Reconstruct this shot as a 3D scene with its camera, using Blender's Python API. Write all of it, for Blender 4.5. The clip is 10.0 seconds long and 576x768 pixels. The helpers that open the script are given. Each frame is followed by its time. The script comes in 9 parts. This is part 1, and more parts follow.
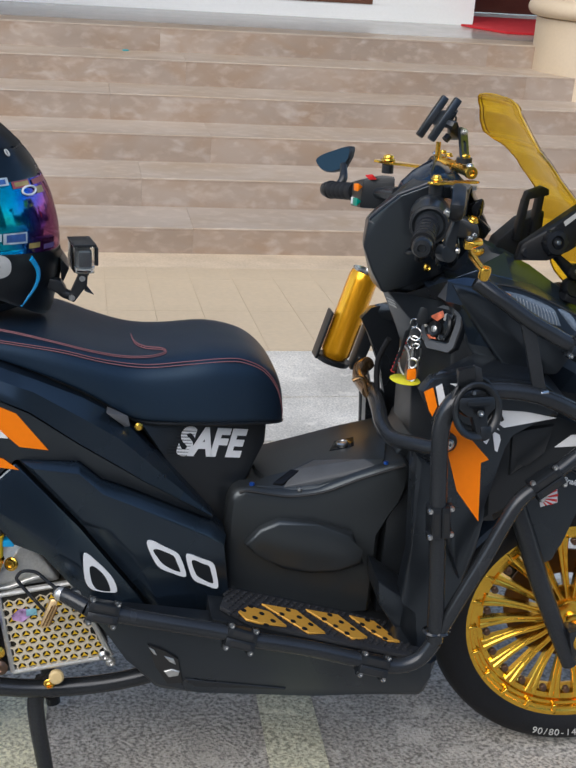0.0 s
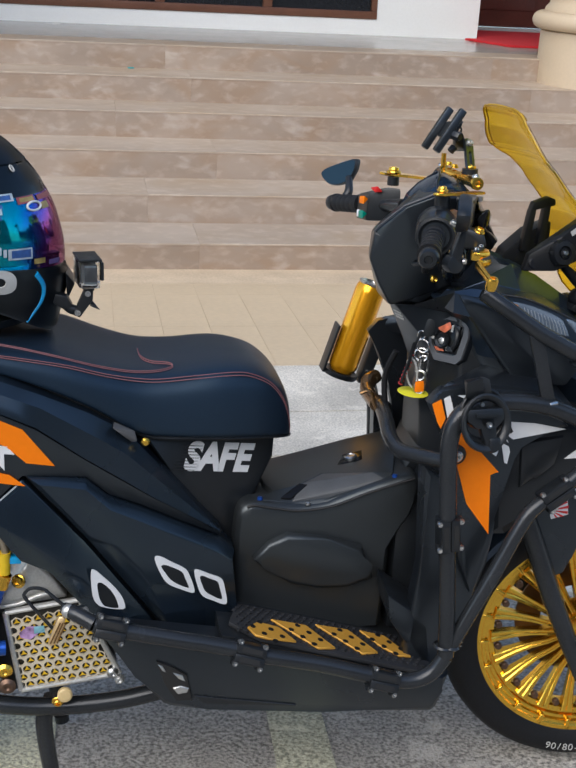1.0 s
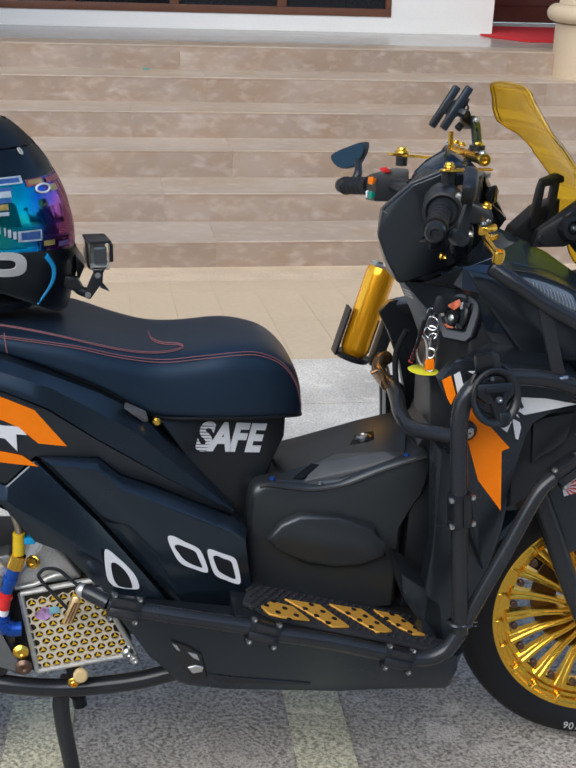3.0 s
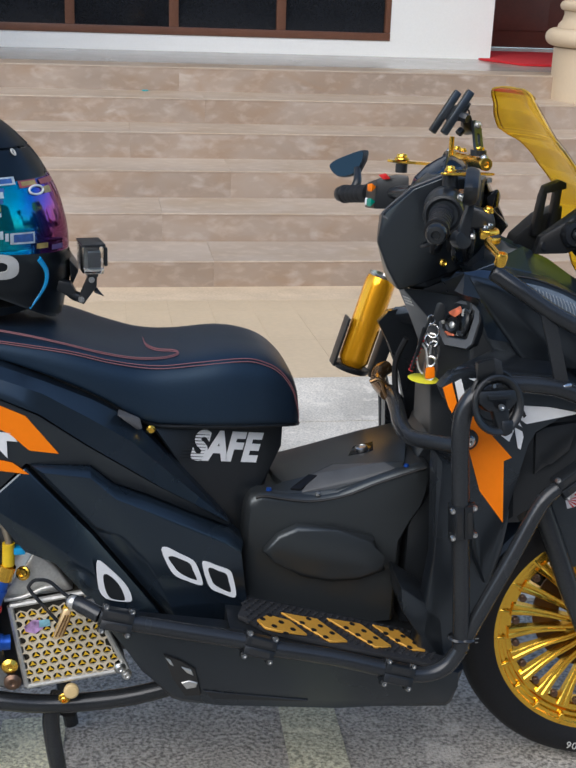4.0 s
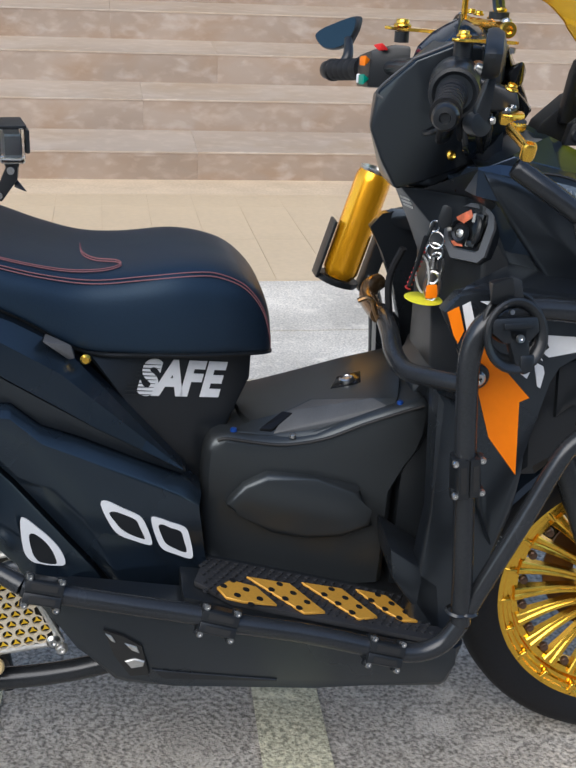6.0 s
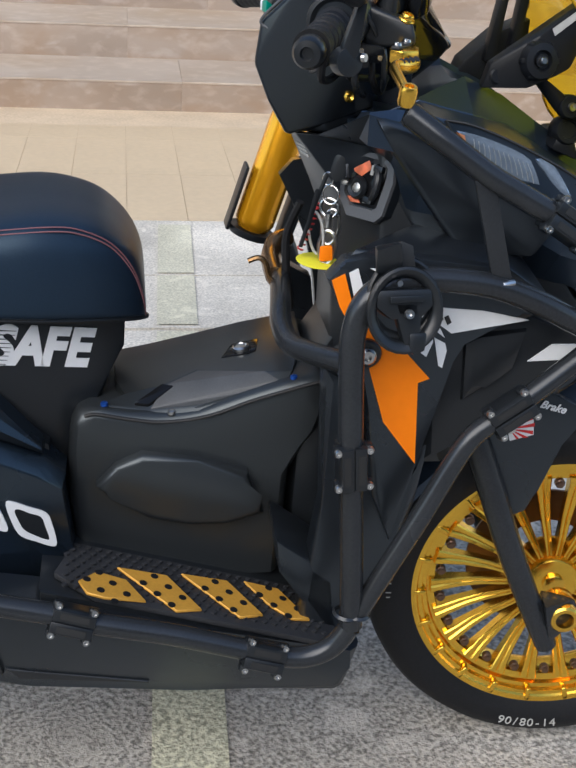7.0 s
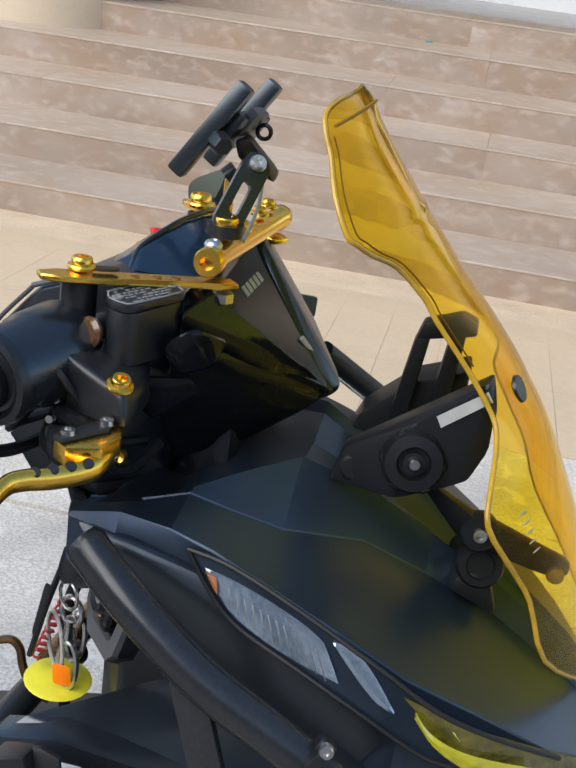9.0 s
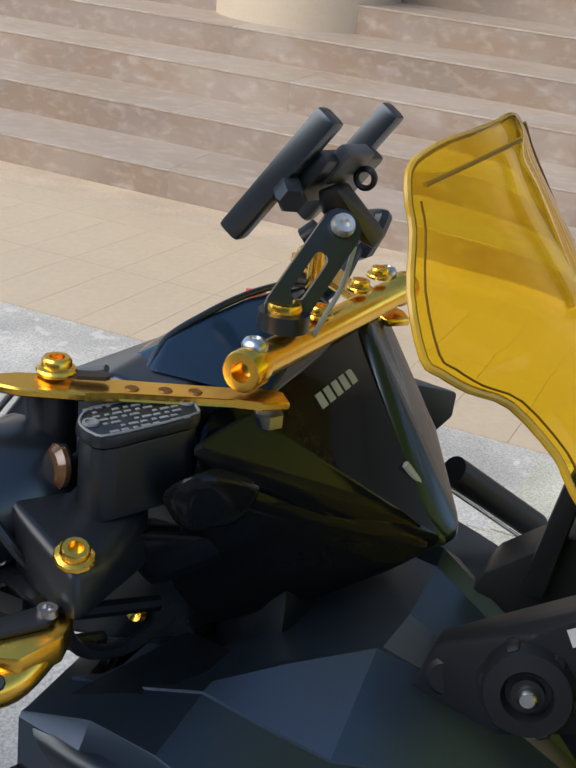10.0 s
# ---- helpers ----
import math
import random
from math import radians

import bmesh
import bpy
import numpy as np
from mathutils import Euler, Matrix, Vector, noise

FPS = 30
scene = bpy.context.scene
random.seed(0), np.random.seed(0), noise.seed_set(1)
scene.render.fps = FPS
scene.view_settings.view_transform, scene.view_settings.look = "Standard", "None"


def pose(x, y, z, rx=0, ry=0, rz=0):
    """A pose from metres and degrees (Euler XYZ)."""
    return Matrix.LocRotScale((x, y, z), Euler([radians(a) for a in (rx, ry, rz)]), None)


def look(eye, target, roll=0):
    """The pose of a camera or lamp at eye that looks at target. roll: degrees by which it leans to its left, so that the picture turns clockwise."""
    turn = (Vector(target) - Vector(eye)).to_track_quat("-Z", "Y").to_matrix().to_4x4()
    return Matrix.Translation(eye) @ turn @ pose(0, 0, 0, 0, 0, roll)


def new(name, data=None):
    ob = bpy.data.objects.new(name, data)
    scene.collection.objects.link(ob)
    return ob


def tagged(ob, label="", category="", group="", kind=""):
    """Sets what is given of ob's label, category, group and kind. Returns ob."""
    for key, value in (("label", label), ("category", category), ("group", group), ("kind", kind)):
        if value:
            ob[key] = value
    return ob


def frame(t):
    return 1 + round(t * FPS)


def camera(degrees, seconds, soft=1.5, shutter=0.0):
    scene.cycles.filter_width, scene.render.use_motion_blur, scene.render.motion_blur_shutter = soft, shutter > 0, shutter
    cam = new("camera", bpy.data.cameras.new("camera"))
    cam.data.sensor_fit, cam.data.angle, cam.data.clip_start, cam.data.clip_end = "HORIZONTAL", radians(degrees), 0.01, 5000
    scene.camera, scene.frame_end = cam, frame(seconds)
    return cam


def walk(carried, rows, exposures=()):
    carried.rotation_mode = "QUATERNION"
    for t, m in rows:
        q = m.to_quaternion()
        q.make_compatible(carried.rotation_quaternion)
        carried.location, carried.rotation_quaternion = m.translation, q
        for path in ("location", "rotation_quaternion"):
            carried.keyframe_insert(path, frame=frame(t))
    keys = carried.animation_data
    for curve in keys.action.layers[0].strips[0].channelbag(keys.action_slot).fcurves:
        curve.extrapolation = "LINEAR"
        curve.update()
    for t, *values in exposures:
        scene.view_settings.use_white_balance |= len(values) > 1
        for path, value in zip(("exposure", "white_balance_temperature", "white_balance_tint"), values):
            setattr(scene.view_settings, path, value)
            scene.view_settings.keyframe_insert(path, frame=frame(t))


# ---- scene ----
cam = camera(28.68, 10.0, soft=2.1)
PATH = [
    (0.0, look((-0.2066, -1.5954, 1.3512), (0.1476, 0.2243, 0.6008), 3.85)),
    (0.5, look((-0.2095, -1.5930, 1.3439), (0.1408, 0.2269, 0.5918), 3.88)),
    (1.0, look((-0.2038, -1.5887, 1.3455), (0.1366, 0.2435, 0.6195), 3.12)),
    (1.5, look((-0.2025, -1.5978, 1.3488), (0.1422, 0.2382, 0.6345), 2.96)),
    (2.0, look((-0.2027, -1.6075, 1.3351), (0.1294, 0.2280, 0.6134), 2.85)),
    (2.5, look((-0.2048, -1.6115, 1.3248), (0.0971, 0.2286, 0.6019), 2.17)),
    (2.7, look((-0.1953, -1.6126, 1.3225), (0.1069, 0.2252, 0.5937), 1.90)),
    (4.0, look((-0.1832, -1.5859, 1.2766), (0.1245, 0.2698, 0.5971), 2.13)),
    (4.5, look((-0.1916, -1.5717, 1.2659), (0.1166, 0.2741, 0.5600), 2.39)),
    (5.0, look((-0.1952, -1.4957, 1.2247), (0.1267, 0.2954, 0.3950), 2.95)),
    (5.2, look((-0.1973, -1.4472, 1.2117), (0.1326, 0.3284, 0.3524), 3.32)),
    (6.3, look((-0.0535, -1.2557, 1.1989), (0.2568, 0.5287, 0.3506), 3.00)),
    (6.5, look((-0.0219, -1.2348, 1.1967), (0.2855, 0.5406, 0.3287), 3.11)),
    (7.0, look((0.0767, -1.1507, 1.1783), (0.3614, 0.5824, 0.2216), 3.96)),
    (7.5, look((0.2084, -1.0267, 1.1253), (0.5150, 0.6751, 0.1203), 5.67)),
    (7.8, look((0.3312, -0.9465, 1.1286), (0.5606, 0.7591, 0.1097), 5.67)),
    (8.0, look((0.3837, -0.9142, 1.1355), (0.5177, 0.7998, 0.1136), 6.35)),
    (8.3, look((0.4612, -0.8537, 1.1611), (0.3359, 0.8785, 0.1693), 7.26)),
    (8.5, look((0.4818, -0.7969, 1.1858), (0.2989, 0.9564, 0.2411), 6.97)),
    (8.8, look((0.5030, -0.6997, 1.2320), (0.2758, 1.0874, 0.3632), 7.63)),
    (9.0, look((0.5158, -0.6400, 1.2448), (0.2516, 1.1735, 0.4439), 7.65)),
    (9.5, look((0.5240, -0.4987, 1.2366), (0.1570, 1.3189, 0.4871), 3.24)),
    (10.0, look((0.5442, -0.3905, 1.2280), (-0.1355, 1.2914, 0.3859), 6.05)),
]
walk(cam, PATH, [(0.0, 0.55, 6150, 9), (5.2, 0.60, 6150, 9), (6.4, 0.77, 6150, 9), (7.0, 0.74, 6150, 9), (8.5, 1.02, 6150, 9), (9.0, 0.78, 6150, 9), (9.5, 0.47, 6150, 9), (10.0, 0.55, 6150, 9)])

# ---------------------------------------------------------------- light
world = bpy.data.worlds.new("sky")
scene.world = world
world.use_nodes = True
wn = world.node_tree.nodes
sky = wn.new("ShaderNodeTexSky")
sky.sky_type, sky.sun_disc = "NISHITA", False
sky.sun_elevation, sky.sun_rotation = radians(40), radians(215)
sky.air_density, sky.dust_density = 1.0, 0.9
world.node_tree.links.new(sky.outputs[0], wn["Background"].inputs[0])
wn["Background"].inputs[1].default_value = 0.15
sun_data = bpy.data.lights.new("sun", "SUN")
sun_data.energy, sun_data.angle, sun_data.color = 2.1, radians(60), (1.0, 0.90, 0.77)
sun = new("sun", sun_data)
sun.matrix_world = look((-2.4, -3.4, 3.5), (0.0, 0.0, 0.0))


# ---------------------------------------------------------------- materials
def shade(name, color, rough=0.5, metal=0.0, vary=0.15, scale=6.0, fine=90.0, bump=0.05, depth=0.002, coat=0.0, spec=0.5):
    """A surface with stains at one scale, grain at another, and fine relief."""
    mat = bpy.data.materials.new(name)
    mat.use_nodes = True
    nt = mat.node_tree
    n, l = nt.nodes, nt.links
    b = n["Principled BSDF"]
    co = n.new("ShaderNodeTexCoord")
    big, small = n.new("ShaderNodeTexNoise"), n.new("ShaderNodeTexNoise")
    big.inputs["Scale"].default_value, small.inputs["Scale"].default_value = scale, fine
    big.inputs["Detail"].default_value, small.inputs["Detail"].default_value = 5, 3
    mixer = n.new("ShaderNodeMath")
    mixer.operation = "ADD"
    ramp = n.new("ShaderNodeMapRange")
    ramp.inputs["From Min"].default_value, ramp.inputs["From Max"].default_value = 0.6, 1.4
    ramp.inputs["To Min"].default_value, ramp.inputs["To Max"].default_value = 1 - vary, 1 + vary
    hsv = n.new("ShaderNodeHueSaturation")
    hsv.inputs["Color"].default_value = (*color, 1)
    for t in (big, small):
        l.new(co.outputs["Object"], t.inputs["Vector"])
    l.new(big.outputs["Fac"], mixer.inputs[0])
    l.new(small.outputs["Fac"], mixer.inputs[1])
    l.new(mixer.outputs[0], ramp.inputs["Value"])
    l.new(ramp.outputs[0], hsv.inputs["Value"])
    l.new(hsv.outputs[0], b.inputs["Base Color"])
    rr = n.new("ShaderNodeMapRange")
    rr.inputs["To Min"].default_value, rr.inputs["To Max"].default_value = max(rough - 0.08, 0.02), min(rough + 0.08, 1)
    l.new(big.outputs["Fac"], rr.inputs["Value"])
    l.new(rr.outputs[0], b.inputs["Roughness"])
    b.inputs["Metallic"].default_value = metal
    b.inputs["Coat Weight"].default_value = coat
    b.inputs["Specular IOR Level"].default_value = spec
    if bump:
        bp = n.new("ShaderNodeBump")
        bp.inputs["Strength"].default_value, bp.inputs["Distance"].default_value = bump, depth
        l.new(small.outputs["Fac"], bp.inputs["Height"])
        l.new(bp.outputs[0], b.inputs["Normal"])
    return mat


def stone_mat(name, light, dark, rust, rough=0.45, seed=0.0):
    """Polished travertine: cloudy veins, rusty stains and small pits, different on each slab."""
    mat = bpy.data.materials.new(name)
    mat.use_nodes = True
    n, l = mat.node_tree.nodes, mat.node_tree.links
    b = n["Principled BSDF"]
    co, oi = n.new("ShaderNodeTexCoord"), n.new("ShaderNodeObjectInfo")
    sh = n.new("ShaderNodeVectorMath")
    sh.operation = "ADD"
    sc = n.new("ShaderNodeVectorMath")
    sc.operation = "SCALE"
    sc.inputs["Scale"].default_value = 37.0
    cmb = n.new("ShaderNodeCombineXYZ")
    for k in range(3):
        l.new(oi.outputs["Random"], cmb.inputs[k])
    l.new(cmb.outputs[0], sc.inputs[0])
    l.new(co.outputs["Object"], sh.inputs[0])
    l.new(sc.outputs[0], sh.inputs[1])
    mp = n.new("ShaderNodeMapping")
    mp.inputs["Scale"].default_value = (1.0, 1.2, 1.8)
    l.new(sh.outputs[0], mp.inputs["Vector"])
    cloud, vein, pit = n.new("ShaderNodeTexNoise"), n.new("ShaderNodeTexNoise"), n.new("ShaderNodeTexNoise")
    for t, s, d, w in ((cloud, 1.1, 7, 0.5), (vein, 2.2, 6, 0.8), (pit, 13.0, 8, 0.3)):
        t.inputs["Scale"].default_value, t.inputs["Detail"].default_value, t.inputs["Distortion"].default_value = s, d, w
        l.new(mp.outputs[0], t.inputs["Vector"])
    r1 = n.new("ShaderNodeValToRGB")
    r1.color_ramp.elements[0].position, r1.color_ramp.elements[1].position = 0.32, 0.66
    r1.color_ramp.elements[0].color, r1.color_ramp.elements[1].color = (*dark, 1), (*light, 1)
    l.new(cloud.outputs["Fac"], r1.inputs[0])
    r2 = n.new("ShaderNodeMapRange")
    r2.inputs["From Min"].default_value, r2.inputs["From Max"].default_value = 0.45, 0.75
    r2.inputs["To Max"].default_value = 0.75
    l.new(vein.outputs["Fac"], r2.inputs["Value"])
    m1 = n.new("ShaderNodeMix")
    m1.data_type = "RGBA"
    l.new(r2.outputs[0], m1.inputs["Factor"])
    l.new(r1.outputs[0], m1.inputs["A"])
    m1.inputs["B"].default_value = (*rust, 1)
    r3 = n.new("ShaderNodeMapRange")
    r3.inputs["From Min"].default_value, r3.inputs["From Max"].default_value = 0.50, 0.78
    r3.inputs["To Max"].default_value = 0.55
    l.new(pit.outputs["Fac"], r3.inputs["Value"])
    m2 = n.new("ShaderNodeMix")
    m2.data_type = "RGBA"
    l.new(r3.outputs[0], m2.inputs["Factor"])
    l.new(m1.outputs["Result"], m2.inputs["A"])
    m2.inputs["B"].default_value = (*[min(c * 1.28 + 0.02, 0.8) for c in light], 1)
    scuff = n.new("ShaderNodeTexNoise")
    scuff.inputs["Scale"].default_value, scuff.inputs["Detail"].default_value, scuff.inputs["Distortion"].default_value = 6.5, 14, 0.35
    l.new(mp.outputs[0], scuff.inputs["Vector"])
    r4 = n.new("ShaderNodeMapRange")
    r4.inputs["From Min"].default_value, r4.inputs["From Max"].default_value = 0.58, 0.74
    r4.inputs["To Max"].default_value = 0.42
    l.new(scuff.outputs["Fac"], r4.inputs["Value"])
    m3 = n.new("ShaderNodeMix")
    m3.data_type = "RGBA"
    l.new(r4.outputs[0], m3.inputs["Factor"])
    l.new(m2.outputs["Result"], m3.inputs["A"])
    m3.inputs["B"].default_value = (0.52, 0.46, 0.41, 1)
    var = n.new("ShaderNodeHueSaturation")
    vr = n.new("ShaderNodeMapRange")
    vr.inputs["To Min"].default_value, vr.inputs["To Max"].default_value = 0.96, 1.04
    l.new(oi.outputs["Random"], vr.inputs["Value"])
    l.new(vr.outputs[0], var.inputs["Value"])
    l.new(m3.outputs["Result"], var.inputs["Color"])
    l.new(var.outputs[0], b.inputs["Base Color"])
    rr = n.new("ShaderNodeMapRange")
    rr.inputs["To Min"].default_value, rr.inputs["To Max"].default_value = rough - 0.12, rough + 0.15
    l.new(vein.outputs["Fac"], rr.inputs["Value"])
    l.new(rr.outputs[0], b.inputs["Roughness"])
    bp = n.new("ShaderNodeBump")
    bp.inputs["Strength"].default_value, bp.inputs["Distance"].default_value = 0.15, 0.003
    l.new(pit.outputs["Fac"], bp.inputs["Height"])
    l.new(bp.outputs[0], b.inputs["Normal"])
    return mat


def concrete_mat(name, base, pitted, stripe=None):
    """Weathered slab: cloudy tone, exposed aggregate and dark pits; pitted says how strongly."""
    mat = bpy.data.materials.new(name)
    mat.use_nodes = True
    n, l = mat.node_tree.nodes, mat.node_tree.links
    b = n["Principled BSDF"]
    co = n.new("ShaderNodeTexCoord")
    cloud, grain, pit, chip = (n.new("ShaderNodeTexNoise") for _ in range(4))
    for t, s, d, w in ((cloud, 2.5, 6, 0.3), (grain, 160.0, 3, 0.0), (pit, 150.0, 7, 0.0), (chip, 14.0, 6, 0.4)):
        t.inputs["Scale"].default_value, t.inputs["Detail"].default_value, t.inputs["Distortion"].default_value = s, d, w
        l.new(co.outputs["Object"], t.inputs["Vector"])
    r1 = n.new("ShaderNodeValToRGB")
    r1.color_ramp.elements[0].position, r1.color_ramp.elements[1].position = 0.3, 0.7
    r1.color_ramp.elements[0].color = (*[c * 0.70 for c in base], 1)
    r1.color_ramp.elements[1].color = (*[min(c * 1.2, 0.9) for c in base], 1)
    l.new(cloud.outputs["Fac"], r1.inputs[0])
    r2 = n.new("ShaderNodeMapRange")
    r2.inputs["From Min"].default_value, r2.inputs["From Max"].default_value = 0.4, 0.6
    r2.inputs["To Min"].default_value, r2.inputs["To Max"].default_value = 0.86, 1.14
    l.new(grain.outputs["Fac"], r2.inputs["Value"])
    h1 = n.new("ShaderNodeHueSaturation")
    l.new(r1.outputs[0], h1.inputs["Color"])
    l.new(r2.outputs[0], h1.inputs["Value"])
    r3 = n.new("ShaderNodeMapRange")
    r3.inputs["From Min"].default_value, r3.inputs["From Max"].default_value = 0.42, 0.66
    r3.inputs["To Max"].default_value = pitted
    l.new(pit.outputs["Fac"], r3.inputs["Value"])
    m1 = n.new("ShaderNodeMix")
    m1.data_type = "RGBA"
    l.new(r3.outputs[0], m1.inputs["Factor"])
    l.new(h1.outputs[0], m1.inputs["A"])
    m1.inputs["B"].default_value = (*[c * 0.13 for c in base], 1)
    r4 = n.new("ShaderNodeMapRange")
    r4.inputs["From Min"].default_value, r4.inputs["From Max"].default_value = 0.6, 0.68
    r4.inputs["To Max"].default_value = 0.5
    l.new(chip.outputs["Fac"], r4.inputs["Value"])
    m2 = n.new("ShaderNodeMix")
    m2.data_type = "RGBA"
    l.new(r4.outputs[0], m2.inputs["Factor"])
    l.new(m1.outputs["Result"], m2.inputs["A"])
    m2.inputs["B"].default_value = (*[c * 1.25 for c in base], 1)
    l.new(m2.outputs["Result"], b.inputs["Base Color"])
    b.inputs["Roughness"].default_value = 0.9
    b.inputs["Specular IOR Level"].default_value = 0.25
    bp = n.new("ShaderNodeBump")
    bp.inputs["Strength"].default_value, bp.inputs["Distance"].default_value = 0.6, 0.004
    sub = n.new("ShaderNodeMath")
    sub.operation = "SUBTRACT"
    l.new(grain.outputs["Fac"], sub.inputs[0])
    l.new(r3.outputs[0], sub.inputs[1])
    l.new(sub.outputs[0], bp.inputs["Height"])
    l.new(bp.outputs[0], b.inputs["Normal"])
    return mat


# Light from above is put into the stone: treads paler, risers darker.
RISER = stone_mat("riser_stone_shaded", (0.375, 0.302, 0.243), (0.255, 0.197, 0.152), (0.295, 0.19, 0.113))
TREAD = stone_mat("tread_stone_top_lit", (0.455, 0.382, 0.312), (0.37, 0.297, 0.23), (0.385, 0.285, 0.19), 0.38)
CREAM_TILE = shade("cream_tile", (0.62, 0.49, 0.325), 0.42, vary=0.08, scale=3.0, fine=40, bump=0.03)
GROUT = shade("tile_grout", (0.58, 0.455, 0.31), 0.9, vary=0.2)
CONCRETE = concrete_mat("rough_concrete", (0.475, 0.44, 0.385), 0.72)
PALE_CONCRETE = concrete_mat("pale_concrete", (0.68, 0.635, 0.55), 0.22)
ROAD_PAINT = concrete_mat("faded_yellow_paint", (0.66, 0.63, 0.46), 0.62)
PALE_PAINT = concrete_mat("pale_yellow_paint", (0.62, 0.59, 0.455), 0.16)
WHITE_WALL = shade("white_wall_paint", (0.80, 0.80, 0.78), 0.6, vary=0.03, scale=2.0, fine=60, bump=0.02)
LANDING = shade("polished_landing_stone", (0.40, 0.385, 0.36), 0.22, vary=0.12, scale=3, fine=30, bump=0.01)
WINDOW_WOOD = shade("brown_window_frame", (0.135, 0.055, 0.03), 0.4, vary=0.2, scale=9, bump=0.02)
DOOR_WOOD = shade("dark_red_door_wood", (0.085, 0.028, 0.018), 0.35, vary=0.25, scale=7, bump=0.03)
DARK_GLASS = shade("dark_window_glass", (0.012, 0.013, 0.016), 0.06, vary=0.3, scale=2, bump=0)
COLUMN_PAINT = shade("cream_column_paint", (0.55, 0.45, 0.325), 0.5, vary=0.05, scale=3, fine=50, bump=0.03)
RED_MAT = shade("red_carpet", (0.52, 0.012, 0.02), 0.9, vary=0.2, scale=20, fine=400, bump=0.3)
BACK_WALL = shade("unseen_wall_grey", (0.13, 0.13, 0.12), 0.8, vary=0.1)


# ---------------------------------------------------------------- mesh helpers
def part(name, bm, mat, parent=None, label="", smooth=True, angle=38):
    """Links a bmesh as one mesh object, under parent if there is one."""
    me = bpy.data.meshes.new(name)
    bmesh.ops.recalc_face_normals(bm, faces=bm.faces[:])
    if smooth:
        lim = radians(angle)
        for f in bm.faces:
            f.smooth = True
        for e in bm.edges:
            if len(e.link_faces) == 2 and e.calc_face_angle(0) > lim:
                e.smooth = False
    bm.to_mesh(me)
    bm.free()
    for m in (mat if isinstance(mat, (list, tuple)) else (mat,)):
        me.materials.append(m)
    ob = new(name, me)
    if parent is not None:
        ob.parent = parent
    if label:
        tagged(ob, label)
    return ob


def bevel(bm, width, segments=2, edges=None):
    if width > 0:
        bmesh.ops.bevel(bm, geom=list(edges or bm.edges), offset=width, segments=segments, affect="EDGES", profile=0.6, clamp_overlap=True)
    return bm


def box(lo, hi, r=0.0, seg=2, bm=None):
    own = bm is None
    bm = bm or bmesh.new()
    c = [(a + b) / 2 for a, b in zip(lo, hi)]
    s = [b - a for a, b in zip(lo, hi)]
    made = bmesh.ops.create_cube(bm, size=1, matrix=Matrix.Translation(c) @ Matrix.Diagonal((*s, 1)))
    if r:
        es = {e for v in made["verts"] for e in v.link_edges}
        bevel(bm, r, seg, es)
    return bm


def slab(outline, y0, y1, r=0.004, seg=2, lean=None, bm=None, bulge=0.0):
    """A panel: an outline in x and z, thick from y0 (outer side) to y1, its outer rim rounded. lean(x, z) shifts y."""
    bm = bm or bmesh.new()
    front = [bm.verts.new((x, y0, z)) for x, z in outline]
    back = [bm.verts.new((x, y1, z)) for x, z in outline]
    n = len(outline)
    f = bm.faces.new(front)
    bm.faces.new(back[::-1])
    for i in range(n):
        j = (i + 1) % n
        bm.faces.new((front[i], back[i], back[j], front[j]))
    made = set(front + back)
    if r:
        res = bmesh.ops.bevel(bm, geom=list(f.edges), offset=r, segments=seg, affect="EDGES", profile=0.6, clamp_overlap=True)
        made |= set(res["verts"])
    if lean:
        for v in made:
            if v.is_valid:
                v.co.y += lean(v.co.x, v.co.z)
    return bm


def smooth_line(pts, steps=8, closed=False):
    """Catmull-Rom through the points."""
    p = [Vector(q) for q in pts]
    n = len(p)
    out = []
    for i in range(n if closed else n - 1):
        a, b, c, d = (p[(i + k) % n] if closed else p[min(max(i + k, 0), n - 1)] for k in (-1, 0, 1, 2))
        for s in range(steps):
            t = s / steps
            out.append(0.5 * (2 * b + (c - a) * t + (2 * a - 5 * b + 4 * c - d) * t * t + (3 * b - a - 3 * c + d) * t ** 3))
    if not closed:
        out.append(p[-1])
    return out


def tube(pts, radius, sides=14, steps=8, closed=False, bm=None, smooth=True, cap=True, flat=1.0):
    """A pipe along the points; radius may be one number or one for each point."""
    bm = bm or bmesh.new()
    line = smooth_line(pts, steps, closed) if smooth and len(pts) > 2 else [Vector(q) for q in pts]
    n = len(line)
    rad = [radius] * n if not isinstance(radius, (list, tuple)) else [float(np.interp(i / (n - 1) * (len(radius) - 1), range(len(radius)), radius)) for i in range(n)]
    rings, up = [], None
    for i, q in enumerate(line):
        d = (line[(i + 1) % n] - line[i - 1]) if closed else (line[min(i + 1, n - 1)] - line[max(i - 1, 0)])
        d.normalize()
        if up is None:
            up = d.orthogonal().normalized()
            if abs(d.z) < 0.9:
                up = (Vector((0, 0, 1)) - d * d.z).normalized()
        up = (up - d * up.dot(d)).normalized()
        side = d.cross(up)
        rings.append([bm.verts.new(q + rad[i] * (math.cos(a) * side * flat + math.sin(a) * up)) for a in (2 * math.pi * k / sides for k in range(sides))])
    for i in range(n if closed else n - 1):
        a, b = rings[i], rings[(i + 1) % n]
        for k in range(sides):
            bm.faces.new((a[k], a[(k + 1) % sides], b[(k + 1) % sides], b[k]))
    if not closed and cap:
        bm.faces.new(rings[0][::-1])
        bm.faces.new(rings[-1])
    return bm


